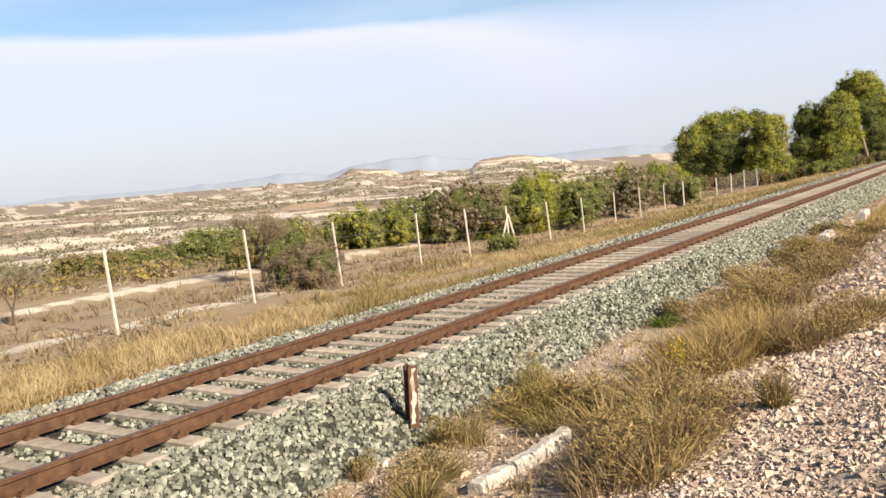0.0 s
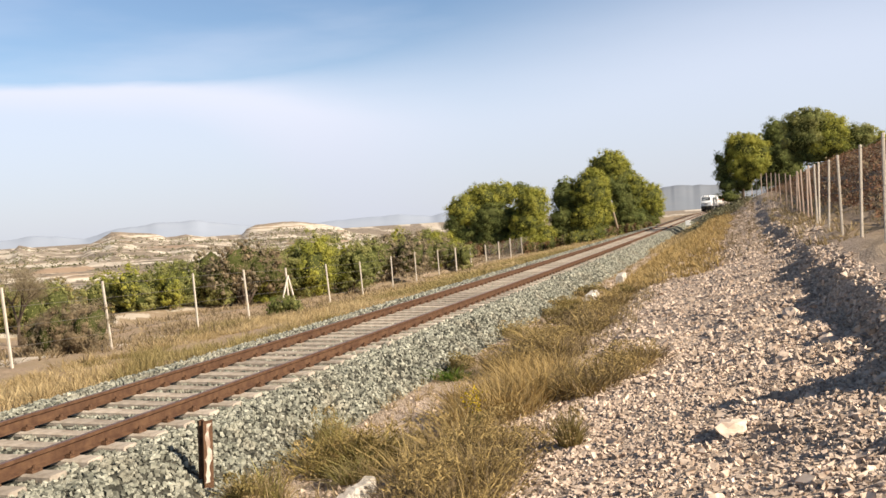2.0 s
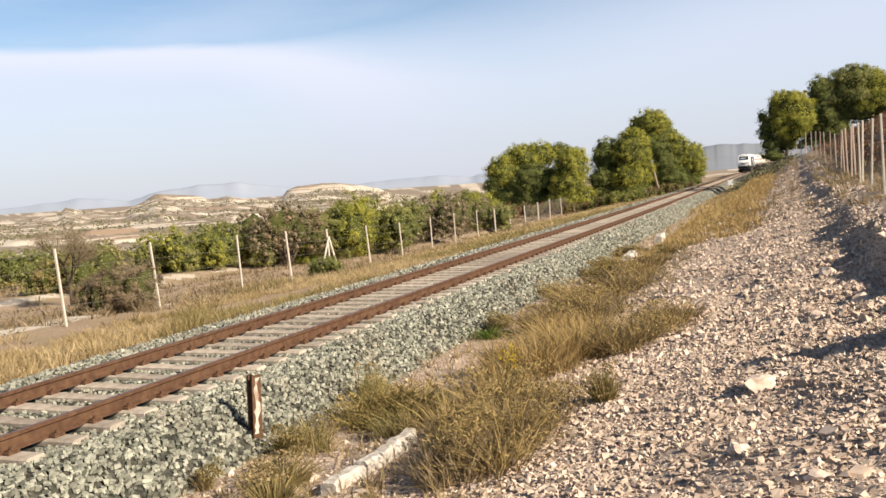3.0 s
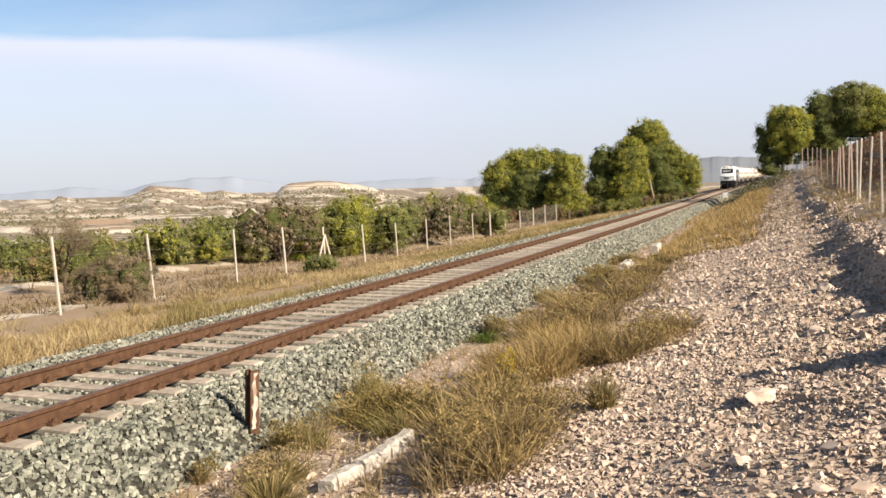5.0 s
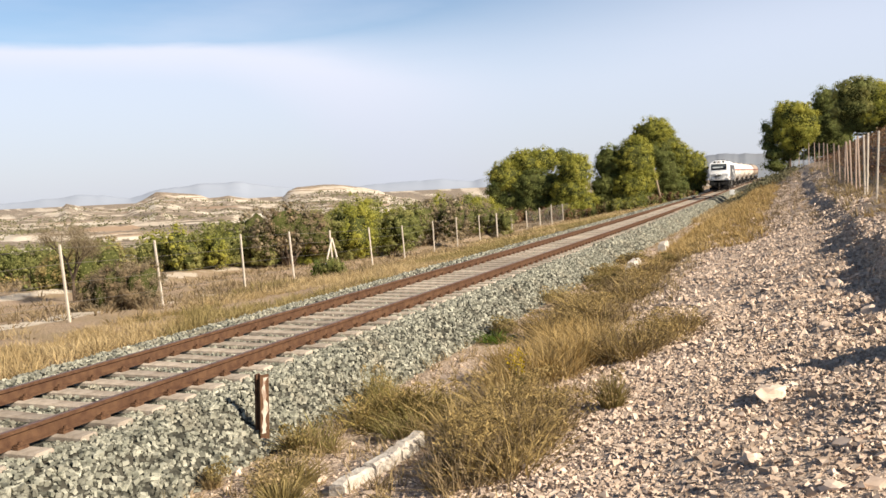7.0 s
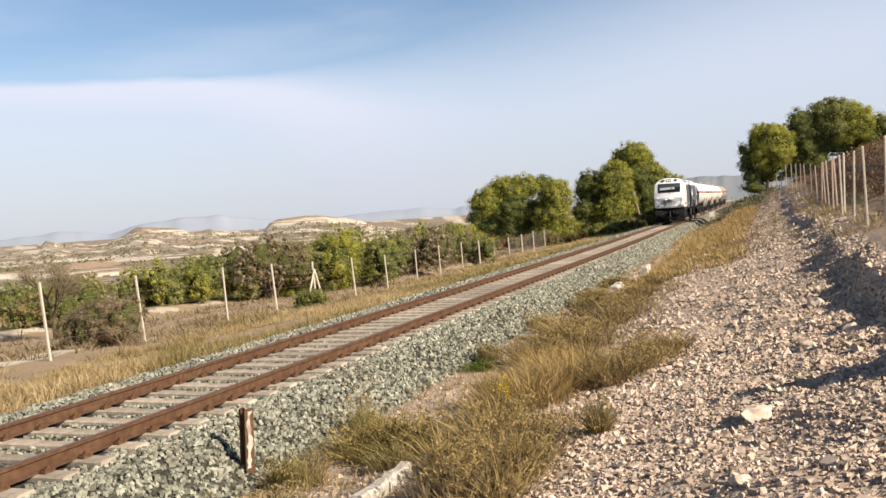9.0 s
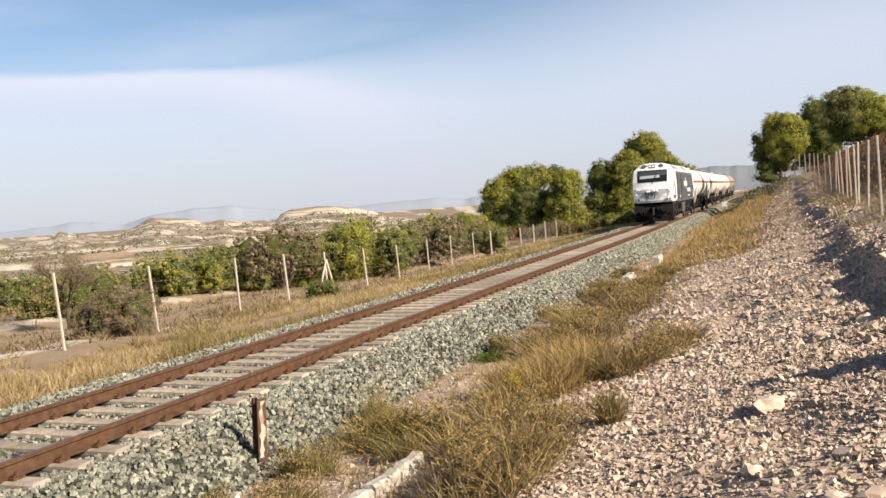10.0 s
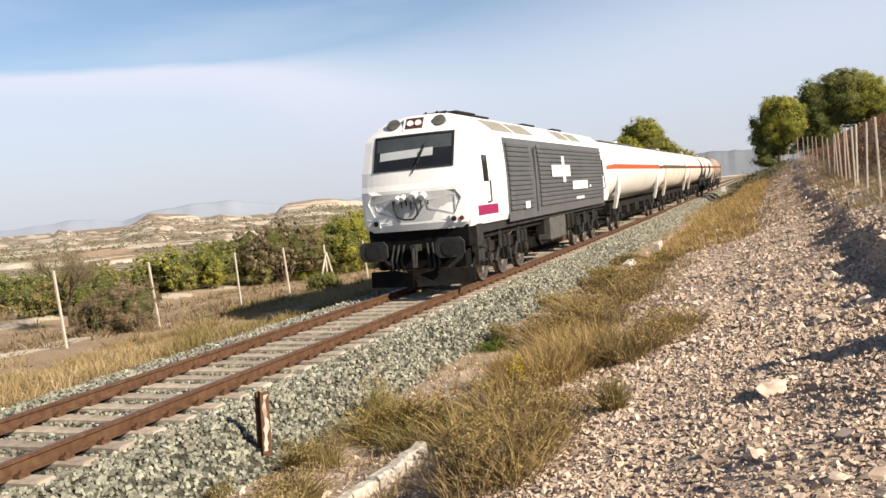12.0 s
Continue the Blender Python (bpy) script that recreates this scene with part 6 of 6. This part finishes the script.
def field_scrub():
    """Countless dark bushes over the fields and eroded slopes."""
    r = np.random.default_rng(15)
    n = 11000
    d = 60 * (1100 / 60) ** (r.uniform(0, 1, n) ** 0.8)
    a = np.radians(r.uniform(-64, -12, n))
    x, y = d * np.sin(a), d * np.cos(a)
    xf = np.interp(y, FENCE_Y, FENCE_X)
    keep = (xf - x > 26) & (fbm(x / 40, y / 40, 3, 91) > -0.12)
    x, y, d = x[keep], y[keep], d[keep]
    z = ground_z(x, y)
    s = r.uniform(0.25, 0.95, len(x)) * (0.7 + d / 450)
    c, sz = [], []
    for i in range(len(x)):
        m = 8
        c.append(np.array([x[i], y[i], z[i]]) + r.normal(0, 1, (m, 3)) * s[i] * np.array([0.55, 0.55, 0.28]) + np.array([0, 0, 0.45 * s[i]]))
        sz.append(np.full(m, 0.42 * s[i]))
    V, F = leaves(np.concatenate(c), np.concatenate(sz), r)
    tagged(fast_mesh("field_scrub", V, F, M_SCRUB), "scattered dark scrub over fields and eroded slopes", "scrub", kind="stuff")


field_scrub()


def hillside_scrub():
    """Low russet scrub over the slope behind the wire fence."""
    r = np.random.default_rng(27)
    n = 2600
    y = 22 + 95 * r.uniform(0, 1, n)
    x = np.interp(y, [22, 60, 110], [3.7, 3.8, 3.0]) + 11 * r.uniform(0, 1, n) ** 1.2
    s = 0.25 + 0.35 * r.uniform(0, 1, n) ** 2
    base = np.stack([x, y, ground_z(x, y)], -1)
    pick = r.uniform(0, 1, n)
    for name, mat, m in (("hillside_scrub", M_RUSSET, pick < 0.7), ("hillside_brush", M_BRUSH, pick >= 0.7)):
        b, k = np.repeat(base[m], 32, 0), np.repeat(s[m], 32)
        pts = b + r.normal(0, 1, b.shape) * k[:, None] * np.array([0.6, 0.6, 0.22]) + np.stack([k * 0, k * 0, k * 0.45], -1)
        V, F = leaves(pts, 0.13 * k + 0.035, r, slim=0.35)
        tagged(fast_mesh(name, V, F, mat), "low russet dry scrub on the slope behind the fence", "scrub", kind="stuff")


hillside_scrub()


def slope_scrub():
    """Low bushes strewn over the stony slope beyond the farm track."""
    r = np.random.default_rng(19)
    n = 1500
    y = 8 + 62 * r.uniform(0, 1, n)
    x = np.interp(y, FENCE_Y, FENCE_X) - 10 - 24 * r.uniform(0, 1, n)
    keep = fbm(x / 7, y / 7, 3, 29) > -0.12
    x, y = x[keep], y[keep]
    s = 0.22 + 0.5 * r.uniform(0, 1, len(x)) ** 2
    base = np.stack([x, y, ground_z(x, y)], -1)
    for name, mat, pick in (("slope_scrub", M_DARKOLIVE, r.uniform(0, 1, len(x)) < 0.5), ("slope_brush", M_TWIG, r.uniform(0, 1, len(x)) < 0.5)):
        b, k = np.repeat(base[pick], 40, 0), np.repeat(s[pick], 40)
        pts = b + r.normal(0, 1, b.shape) * k[:, None] * np.array([0.5, 0.5, 0.24]) + np.stack([k * 0, k * 0, k * 0.5], -1)
        V, F = leaves(pts, 0.155 * k + 0.02, r)
        tagged(fast_mesh(name, V, F, mat), "low olive and brown scrub on the stony slope", "scrub", kind="stuff")


slope_scrub()

# ---------------------------------------------------------------- fences, posts, stones
def post_mesh(h, w, mat):
    bm = bmesh.new()
    box(bm, 0, 0, h / 2 - 0.15, w, w, h + 0.3)
    bmesh.ops.bevel(bm, geom=list(bm.edges), offset=w * 0.18, segments=1, affect="EDGES")
    me = bpy.data.meshes.new("post")
    bm.to_mesh(me)
    bm.free()
    me.materials.append(mat)
    return me


def wire_run(name, pts, heights, r, mat, parent, lean=None):
    """Strained wires from post to post."""
    for hh in heights:
        bm = bmesh.new()
        rows = [[bm.verts.new(p + Vector((r * a + hh * k, 0, hh + r * b))) for a, b in ((1, 0), (0, 1), (-1, 0), (0, -1))] for p, k in zip(pts, lean or [0] * len(pts))]
        for a, b in zip(rows, rows[1:]):
            for k in range(4):
                bm.faces.new((a[k], a[(k + 1) % 4], b[(k + 1) % 4], b[k]))
        part(name, bm, mat, parent)


def mesh_panel(p, q, h, gap, r, parent):
    """Woven wire between two posts: crossing diagonal wires."""
    bm = bmesh.new()
    d = q - p
    ln = d.length
    k = -h
    while k < ln:
        for s in (1, -1):
            a0, a1 = max(0, k), min(ln, k + h)
            if a1 <= a0:
                continue
            z0, z1 = (a0 - k), (a1 - k)
            if s < 0:
                z0, z1 = h - z0, h - z1
            A, B = p + d * (a0 / ln) + Vector((0, 0, z0)), p + d * (a1 / ln) + Vector((0, 0, z1))
            u = Vector((0, 0, r))
            v = [bm.verts.new(c) for c in (A - u, B - u, B + u, A + u)]
            bm.faces.new(v)
        k += gap
    return part("wire_mesh", bm, M_WIRE, parent)


def build_left_fence():
    t = thing("field_fence", "wire fence with pale concrete posts along the verge", "fence")
    me = post_mesh(2.0, 0.062, M_POST)
    ys = [4.0, 8.6, 13.6, 18.1, 22.2, 27.2, 31.2, 35.2, 40.3, 45.5, 51.1, 56.4, 62.6, 68.3, 74.0, 80.5, 86.0, 91.6, 97.3, 102.0, 106.9, 111.2, 116.2, 121.3]
    pts, lean = [], []
    for i, y in enumerate(ys):
        tip = -4.2 if y < 25 else -3.2 if y < 46 else -1.0
        x = float(np.interp(y, FENCE_Y, FENCE_X))
        z = gz(x, y)
        o = new("post", me)
        o.parent = t
        o.matrix_basis = Matrix.Translation((x, y, z)) @ pose(0, 0, 0, random.uniform(-1.5, 1.5), tip + random.uniform(-1, 1), random.uniform(-12, 12))
        lean.append(math.tan(radians(tip)))
        if y > 64:
            o.scale = (1.7, 1.7, random.uniform(0.86, 1.0))
        pts.append(Vector((x, y, z)))
    k = ys.index(35.2)
    for dy, dx in ((-0.85, -0.1), (0.5, 0.15)):
        bm = bmesh.new()
        p = pts[k]
        cyl(bm, p + Vector((dx, dy, -0.1)), p + Vector((0, 0, 1.65)), 0.045, 0.04, 8)
        part("brace", bm, M_POST, t, "raking strut")
    wire_run("wire", pts[:k + 8], (0.5, 1.0, 1.5, 1.9), 0.005, M_WIRE, t, lean)
    for a, b in zip(pts[15:-1], pts[16:]):
        mesh_panel(a, b, 1.75, 0.16, 0.012, t)


def build_right_fence():
    t = thing("wire_fence", "tall wire-mesh fence with weathered posts on the terrace", "fence")
    pale, red = post_mesh(2.1, 0.058, M_POST), post_mesh(2.1, 0.062, M_POST_RED)
    FY, FX = [12, 20, 28, 51, 87, 104, 112], [2.75, 2.6, 2.4, 2.75, 2.2, 1.3, 0.6]
    ys = [16.6, 19.6, 22.7, 26.0, 29.5, 33.8, 35.0, 38.0, 41.0, 44.5, 48.0, 51.5, 55.0, 60.0, 66.0, 72.0, 79.0, 86.0, 93.0, 100.0, 106.0]
    pts = []
    for i, y in enumerate(ys):
        x = float(np.interp(y, FY, FX))
        z = gz(x, y)
        o = new("post", pale if i < 7 else red)
        o.parent = t
        o.matrix_basis = Matrix.Translation((x, y, z)) @ pose(0, 0, 0, random.uniform(-1.5, 1.5), random.uniform(-2, 2), random.uniform(-20, 20))
        pts.append(Vector((x, y, z)))
    wire_run("wire", pts, (0.3, 1.1, 2.0), 0.005, M_WIRE, t)
    for a, b in zip(pts[:-1], pts[1:]):
        mesh_panel(a, b, 1.95, 0.14 if a.y < 60 else 0.2, 0.004 if a.y < 45 else 0.007, t)


build_left_fence()
build_right_fence()


def build_gate_frame():
    t = thing("fence_gate", "pale metal end frame of the mesh fence", "gate", at=Matrix.Translation((-21.6, 119.0, gz(-21.6, 119.0))) @ pose(0, 0, 0, 0, 0, 12))
    for x in (-0.75, 0.75):
        bm = bmesh.new()
        box(bm, x, 0, 0.8, 0.14, 0.14, 2.0)
        part("upright", bm, M_POST, t, bevel=0.02)
    bm = bmesh.new()
    box(bm, 0, 0, 1.75, 1.6, 0.1, 0.12)
    part("crossbar", bm, M_POST, t, bevel=0.02)


build_gate_frame()


def build_leaning_pole():
    x, y = polar(-7.25, 117)
    t = thing("leaning_pole", "leaning weathered timber pole beside the track", "pole", at=Matrix.Translation((x, y, gz(x, y) - 0.3)) @ pose(0, 0, 0, 0, -11, 0))
    bm = bmesh.new()
    cyl(bm, (0, 0, 0), (0, 0, 4.8), 0.17, 0.12, 10)
    part("pole", bm, M_POLE, t, smooth=True)
    bm = bmesh.new()
    box(bm, 0, 0, 4.4, 0.5, 0.12, 0.12)
    part("crosspiece", bm, M_POLE, t)


build_leaning_pole()


def build_track_sign():
    t = thing("track_sign", "small white trackside board on a short post", "sign", at=track_frame(122) @ Matrix.Translation((2.4, 0, -0.75)))
    bm = bmesh.new()
    box(bm, 0, 0, 0.35, 0.08, 0.08, 0.8)
    part("post", bm, M_UNDER, t)
    bm = bmesh.new()
    box(bm, 0, -0.06, 0.78, 0.62, 0.05, 0.62)
    part("board", bm, M_WHITE, t, bevel=0.015)
    x, y = 0.3, 104.0
    t = thing("white_marker", "small white marker stone by the fence end", "marker", at=Matrix.Translation((x, y, gz(x, y))))
    bm = bmesh.new()
    box(bm, 0, 0, 0.35, 0.28, 0.2, 0.8)
    part("stone", bm, M_WHITE, t, bevel=0.04)


build_track_sign()


def build_marker_post():
    """A length of old rail stood on end, with a white-painted face."""
    x, y = -6.02, 9.3
    t = thing("rail_marker_post", "rusty upright rail post with a white painted face in the ballast", "marker post", at=Matrix.Translation((x, y, -0.72)) @ pose(0, 0, 0, 2, 1.5, 70))
    prof = [(-0.065, -0.07), (0.065, -0.07), (0.065, -0.056), (0.012, -0.04), (0.011, 0.035), (0.034, 0.046), (0.034, 0.078), (-0.034, 0.078), (-0.034, 0.046), (-0.011, 0.035), (-0.012, -0.04), (-0.065, -0.056)]
    bm = bmesh.new()
    lo = [bm.verts.new((px, pz, -0.3)) for px, pz in prof]
    hi = [bm.verts.new((px, pz, 0.80 + 0.02 * random.random())) for px, pz in prof]
    for k in range(12):
        m = (k + 1) % 12
        bm.faces.new((lo[k], lo[m], hi[m], hi[k]))
    bm.faces.new(hi)
    part("rail_section", bm, M_RUST, t)
    bm = bmesh.new()
    rag = random.Random(4)
    zs = [0.10 + 0.68 * k / 15 for k in range(16)]
    edge = [(0.008 + rag.uniform(-0.008, 0.050), z) for z in zs] + [(-0.036 + rag.uniform(-0.02, 0.022), z) for z in reversed(zs)]
    plate(bm, [(x, -0.0735, z) for x, z in edge], (0, 0.006, 0))
    part("painted_face", bm, M_FLAKED, t, "flaking white paint")


build_marker_post()


def rough_block(name, label, cat, pts, w, h, mat, seed, group=""):
    """A broken kerb: a run of chipped concrete lengths along pts."""
    t = thing(name, label, cat, group)
    rng = random.Random(seed)
    for i, (p, q) in enumerate(zip(pts, pts[1:])):
        p, q = Vector(p), Vector(q)
        d = (q - p)
        n = Vector((-d.y, d.x, 0)).normalized()
        bm = bmesh.new()
        rows = []
        for k in range(5):
            c = p + d * (0.02 + 0.96 * k / 4)
            hh, ww = h * rng.uniform(0.8, 1.1), w * rng.uniform(0.85, 1.1)
            rows.append([bm.verts.new(c + n * a + Vector((0, 0, b))) for a, b in ((-ww / 2, -0.25), (-ww / 2, hh * 0.8), (-ww * 0.32, hh), (ww * 0.34, hh * 0.96), (ww / 2, hh * 0.75), (ww / 2, -0.25))])
        for a, b in zip(rows, rows[1:]):
            for j in range(6):
                m = (j + 1) % 6
                bm.faces.new((a[j], a[m], b[m], b[j]))
        bm.faces.new(rows[0])
        bm.faces.new(rows[-1])
        part("kerb_length", bm, mat, t)
    return t


def kerb_line(*xy):
    return [(x, y, gz(x, y) + dz) for x, y, dz in xy]


rough_block("ditch_kerb", "broken pale concrete ditch kerb among bushes", "kerb", kerb_line((-4.09, 7.55, 0.0), (-4.03, 8.15, 0.0), (-3.97, 8.7, 0.02), (-3.91, 9.2, 0.05)), 0.17, 0.14, M_PALE, 1)
rough_block("ditch_kerb", "pale concrete ditch kerb half buried in scrub", "kerb", kerb_line((-4.42, 27.0, 0.1), (-4.5, 28.0, 0.15), (-4.52, 29.0, 0.15)), 0.28, 0.32, M_PALE, 2)
rough_block("ditch_kerb", "pale concrete ditch kerb half buried in scrub", "kerb", kerb_line((-4.5, 34.8, 0.15), (-4.5, 36.0, 0.2)), 0.28, 0.34, M_PALE, 3)


# ---------------------------------------------------------------- loose stones
OCT_V = np.array([(1, 0, 0), (-1, 0, 0), (0, 1, 0), (0, -1, 0), (0, 0, 1), (0, 0, -1)], float)
OCT_F = np.array([(0, 2, 4), (2, 1, 4), (1, 3, 4), (3, 0, 4), (2, 0, 5), (1, 2, 5), (3, 1, 5), (0, 3, 5)])
TET_V = np.array([(1, 1, 0.9), (-1, -1, 0.9), (-1, 1, -0.9), (1, -1, -0.9)], float) * 0.78
TET_F = np.array([(0, 2, 1), (0, 3, 2), (0, 1, 3), (1, 2, 3)])
CUB_V = np.array([(sx, sy, sz) for sx in (-0.62, 0.62) for sy in (-0.62, 0.62) for sz in (-0.62, 0.62)], float)
CUB_F = np.array([(0, 1, 3), (0, 3, 2), (4, 6, 7), (4, 7, 5), (0, 4, 5), (0, 5, 1), (2, 3, 7), (2, 7, 6), (0, 2, 6), (0, 6, 4), (1, 5, 7), (1, 7, 3)])


def stones(name, P, size, mat, label, seed, base="block", flat=1.0, jag=0.38):
    """Angular stones at the points P: jittered blocks, tumbled."""
    rng = np.random.default_rng(seed)
    n = len(P)
    BV, BF = {"block": (CUB_V, CUB_F), "lump": (OCT_V, OCT_F), "chip": (TET_V, TET_F)}[base]
    m = len(BV)
    V = BV[None] * (1 + rng.uniform(-jag, jag, (n, m, 3)))
    V = V * rng.uniform(0.55, 1.35, (n, 1, 3)) * np.array([1.0, 1.0, flat])
    a, b = rng.uniform(0, 6.2832, n), rng.normal(0, 0.9, n)
    ca, sa, cb, sb = np.cos(a), np.sin(a), np.cos(b), np.sin(b)
    x, y, z = V[..., 0], V[..., 1], V[..., 2]
    y, z = y * cb[:, None] - z * sb[:, None], y * sb[:, None] + z * cb[:, None]
    x, y = x * ca[:, None] - y * sa[:, None], x * sa[:, None] + y * ca[:, None]
    V = np.stack([x, y, z], -1) * size[:, None, None] + P[:, None]
    F = (np.arange(n)[:, None, None] * m + BF[None]).reshape(-1, 3)
    return tagged(fast_mesh(name, V.reshape(-1, 3), F, mat), label, "stones", kind="stuff")


def ballast_stones():
    r = np.random.default_rng(4)
    prof_u = [-3.3, -2.9, -2.3, -1.75, -1.35, -0.95, 0, 0.95, 1.35, 1.72, 2.45, 2.75]
    prof_z = [-0.98, -0.55, -0.24, -0.195, -0.205, -0.225, -0.23, -0.225, -0.24, -0.29, -0.80, -1.02]
    chunks = []
    for u0, u1, y0, y1, dens, s0, s1 in ((1.0, 2.75, 4.5, 16, 460, 0.022, 0.042), (1.0, 2.75, 16, 34, 240, 0.031, 0.055), (1.0, 2.7, 34, 70, 130, 0.042, 0.072),
                                         (-3.0, -0.98, 5, 24, 190, 0.028, 0.048), (-3.0, -0.98, 24, 60, 75, 0.04, 0.065), (-0.76, 0.76, 5, 30, 170, 0.025, 0.04), (-0.76, 0.76, 30, 60, 90, 0.035, 0.05), (1.0, 2.7, 70, 150, 60, 0.055, 0.085), (-2.9, -0.98, 60, 120, 50, 0.055, 0.08), (-0.76, 0.76, 60, 130, 40, 0.04, 0.06)):
        n = int((u1 - u0) * (y1 - y0) * dens)
        u, y = r.uniform(u0, u1, n), r.uniform(y0, y1, n)
        # the sleepers' tops stay clear
        ph = np.abs(((y - 0.243) / 0.6 + 0.5) % 1 - 0.5) * 0.6
        keep = (np.abs(u) > 1.31) | (ph > 0.13) | (r.uniform(0, 1, n) < np.where(np.abs(u) > 1.12, 0.38, np.where(np.abs(u) > 1.0, 0.2, 0.05)))
        u, y = u[keep], y[keep]
        s = r.uniform(s0, s1, len(u))
        xc, zc = track(y)
        z = np.interp(u, prof_u, prof_z) + zc - 0.018 * (np.abs(u) < 1.3)
        chunks.append((np.stack([xc + u, y, z + s * 0.42], -1), s))
    P, S = np.concatenate([c[0] for c in chunks]), np.concatenate([c[1] for c in chunks])
    near = P[:, 1] < 15
    stones("ballast_stones", P[near], S[near], M_STONE_B, "loose grey-green crushed ballast stones", 5)
    stones("ballast_stones", P[~near], S[~near], M_STONE_B, "loose grey-green crushed ballast stones", 6, "lump")


def gravel_stones():
    r = np.random.default_rng(6)
    for n, x0, x1, y0, y1, s0, s1, pw, base in ((36000, -3.2, 2.2, 3.8, 13, 0.0125, 0.030, 1.0, "block"), (22000, -3.2, 2.2, 3.8, 15, 0.012, 0.034, 1.0, "chip"), (27000, -3.0, 2.0, 12, 32, 0.019, 0.05, 1.2, "lump"), (2200, -3.0, 1.8, 4, 28, 0.022, 0.06, 1.1, "block"),
                                                (140, -2.6, 1.6, 6, 30, 0.03, 0.07, 1.1, "block"), (7000, 0.9, 1.9, 5, 44, 0.018, 0.06, 1.2, "block"), (13000, -5.9, -2.6, 6, 40, 0.016, 0.045, 1.2, "lump"), (9000, -2.8, 2.3, 30, 80, 0.03, 0.075, 1.3, "lump")):
        x, y = r.uniform(x0, x1, n), y0 + (y1 - y0) * r.uniform(0, 1, n) ** pw
        keep = fbm(x * 1.1, y * 0.7, 4, 77) + 0.5 * fbm(x * 0.5, y * 0.35, 2, 79) > r.uniform(-0.85, 0.35, n)
        x, y = x[keep], y[keep]
        s = np.clip(s0 * 1.25 * np.exp(r.normal(0, 0.5, len(x))), s0 * 0.6, s1 * 1.2)
        stones("bank_gravel", np.stack([x, y, ground_z(x, y) + s * 0.25], -1), s, M_STONE_G, "loose pale pinkish limestone gravel on the bank", 7 + n, base, 0.7, 0.6)


def build_rocks():
    for x, y, s, sz in ((-0.20, 9.15, 0.17, 0.085), (-0.28, 7.1, 0.09, 0.045), (0.42, 12.3, 0.11, 0.08), (0.25, 6.2, 0.09, 0.04), (0.7, 16.5, 0.14, 0.10), (1.0, 13.0, 0.14, 0.10)):
        bm = bmesh.new()
        bmesh.ops.create_icosphere(bm, subdivisions=2, radius=1)
        o = Vector((x * 3, y * 3, 0))
        for v in bm.verts:
            v.co *= 1 + 0.55 * noise.noise(v.co * 1.3 + o) + 0.2 * noise.noise(v.co * 3.5 + o)
            v.co = Vector((v.co.x * s, v.co.y * s, v.co.z * sz))
        ob = part("rock", bm, M_STONE_G)
        ob.matrix_basis = Matrix.Translation((x, y, gz(x, y) + sz * 0.3)) @ pose(0, 0, 0, 0, 0, random.uniform(0, 360))
        tagged(ob, "pale limestone rock lying on the gravel bank", "rock", "rocks on the bank")


ballast_stones()
gravel_stones()
build_rocks()

# ---------------------------------------------------------------- what moves
def motions():
    walk(loco, train_rows(0, LOCO_LEN))
    for k, w in enumerate(wagons):
        walk(w, train_rows(LOCO_LEN + 0.35 + k * WAGON_PITCH, WAGON_PITCH))


motions()
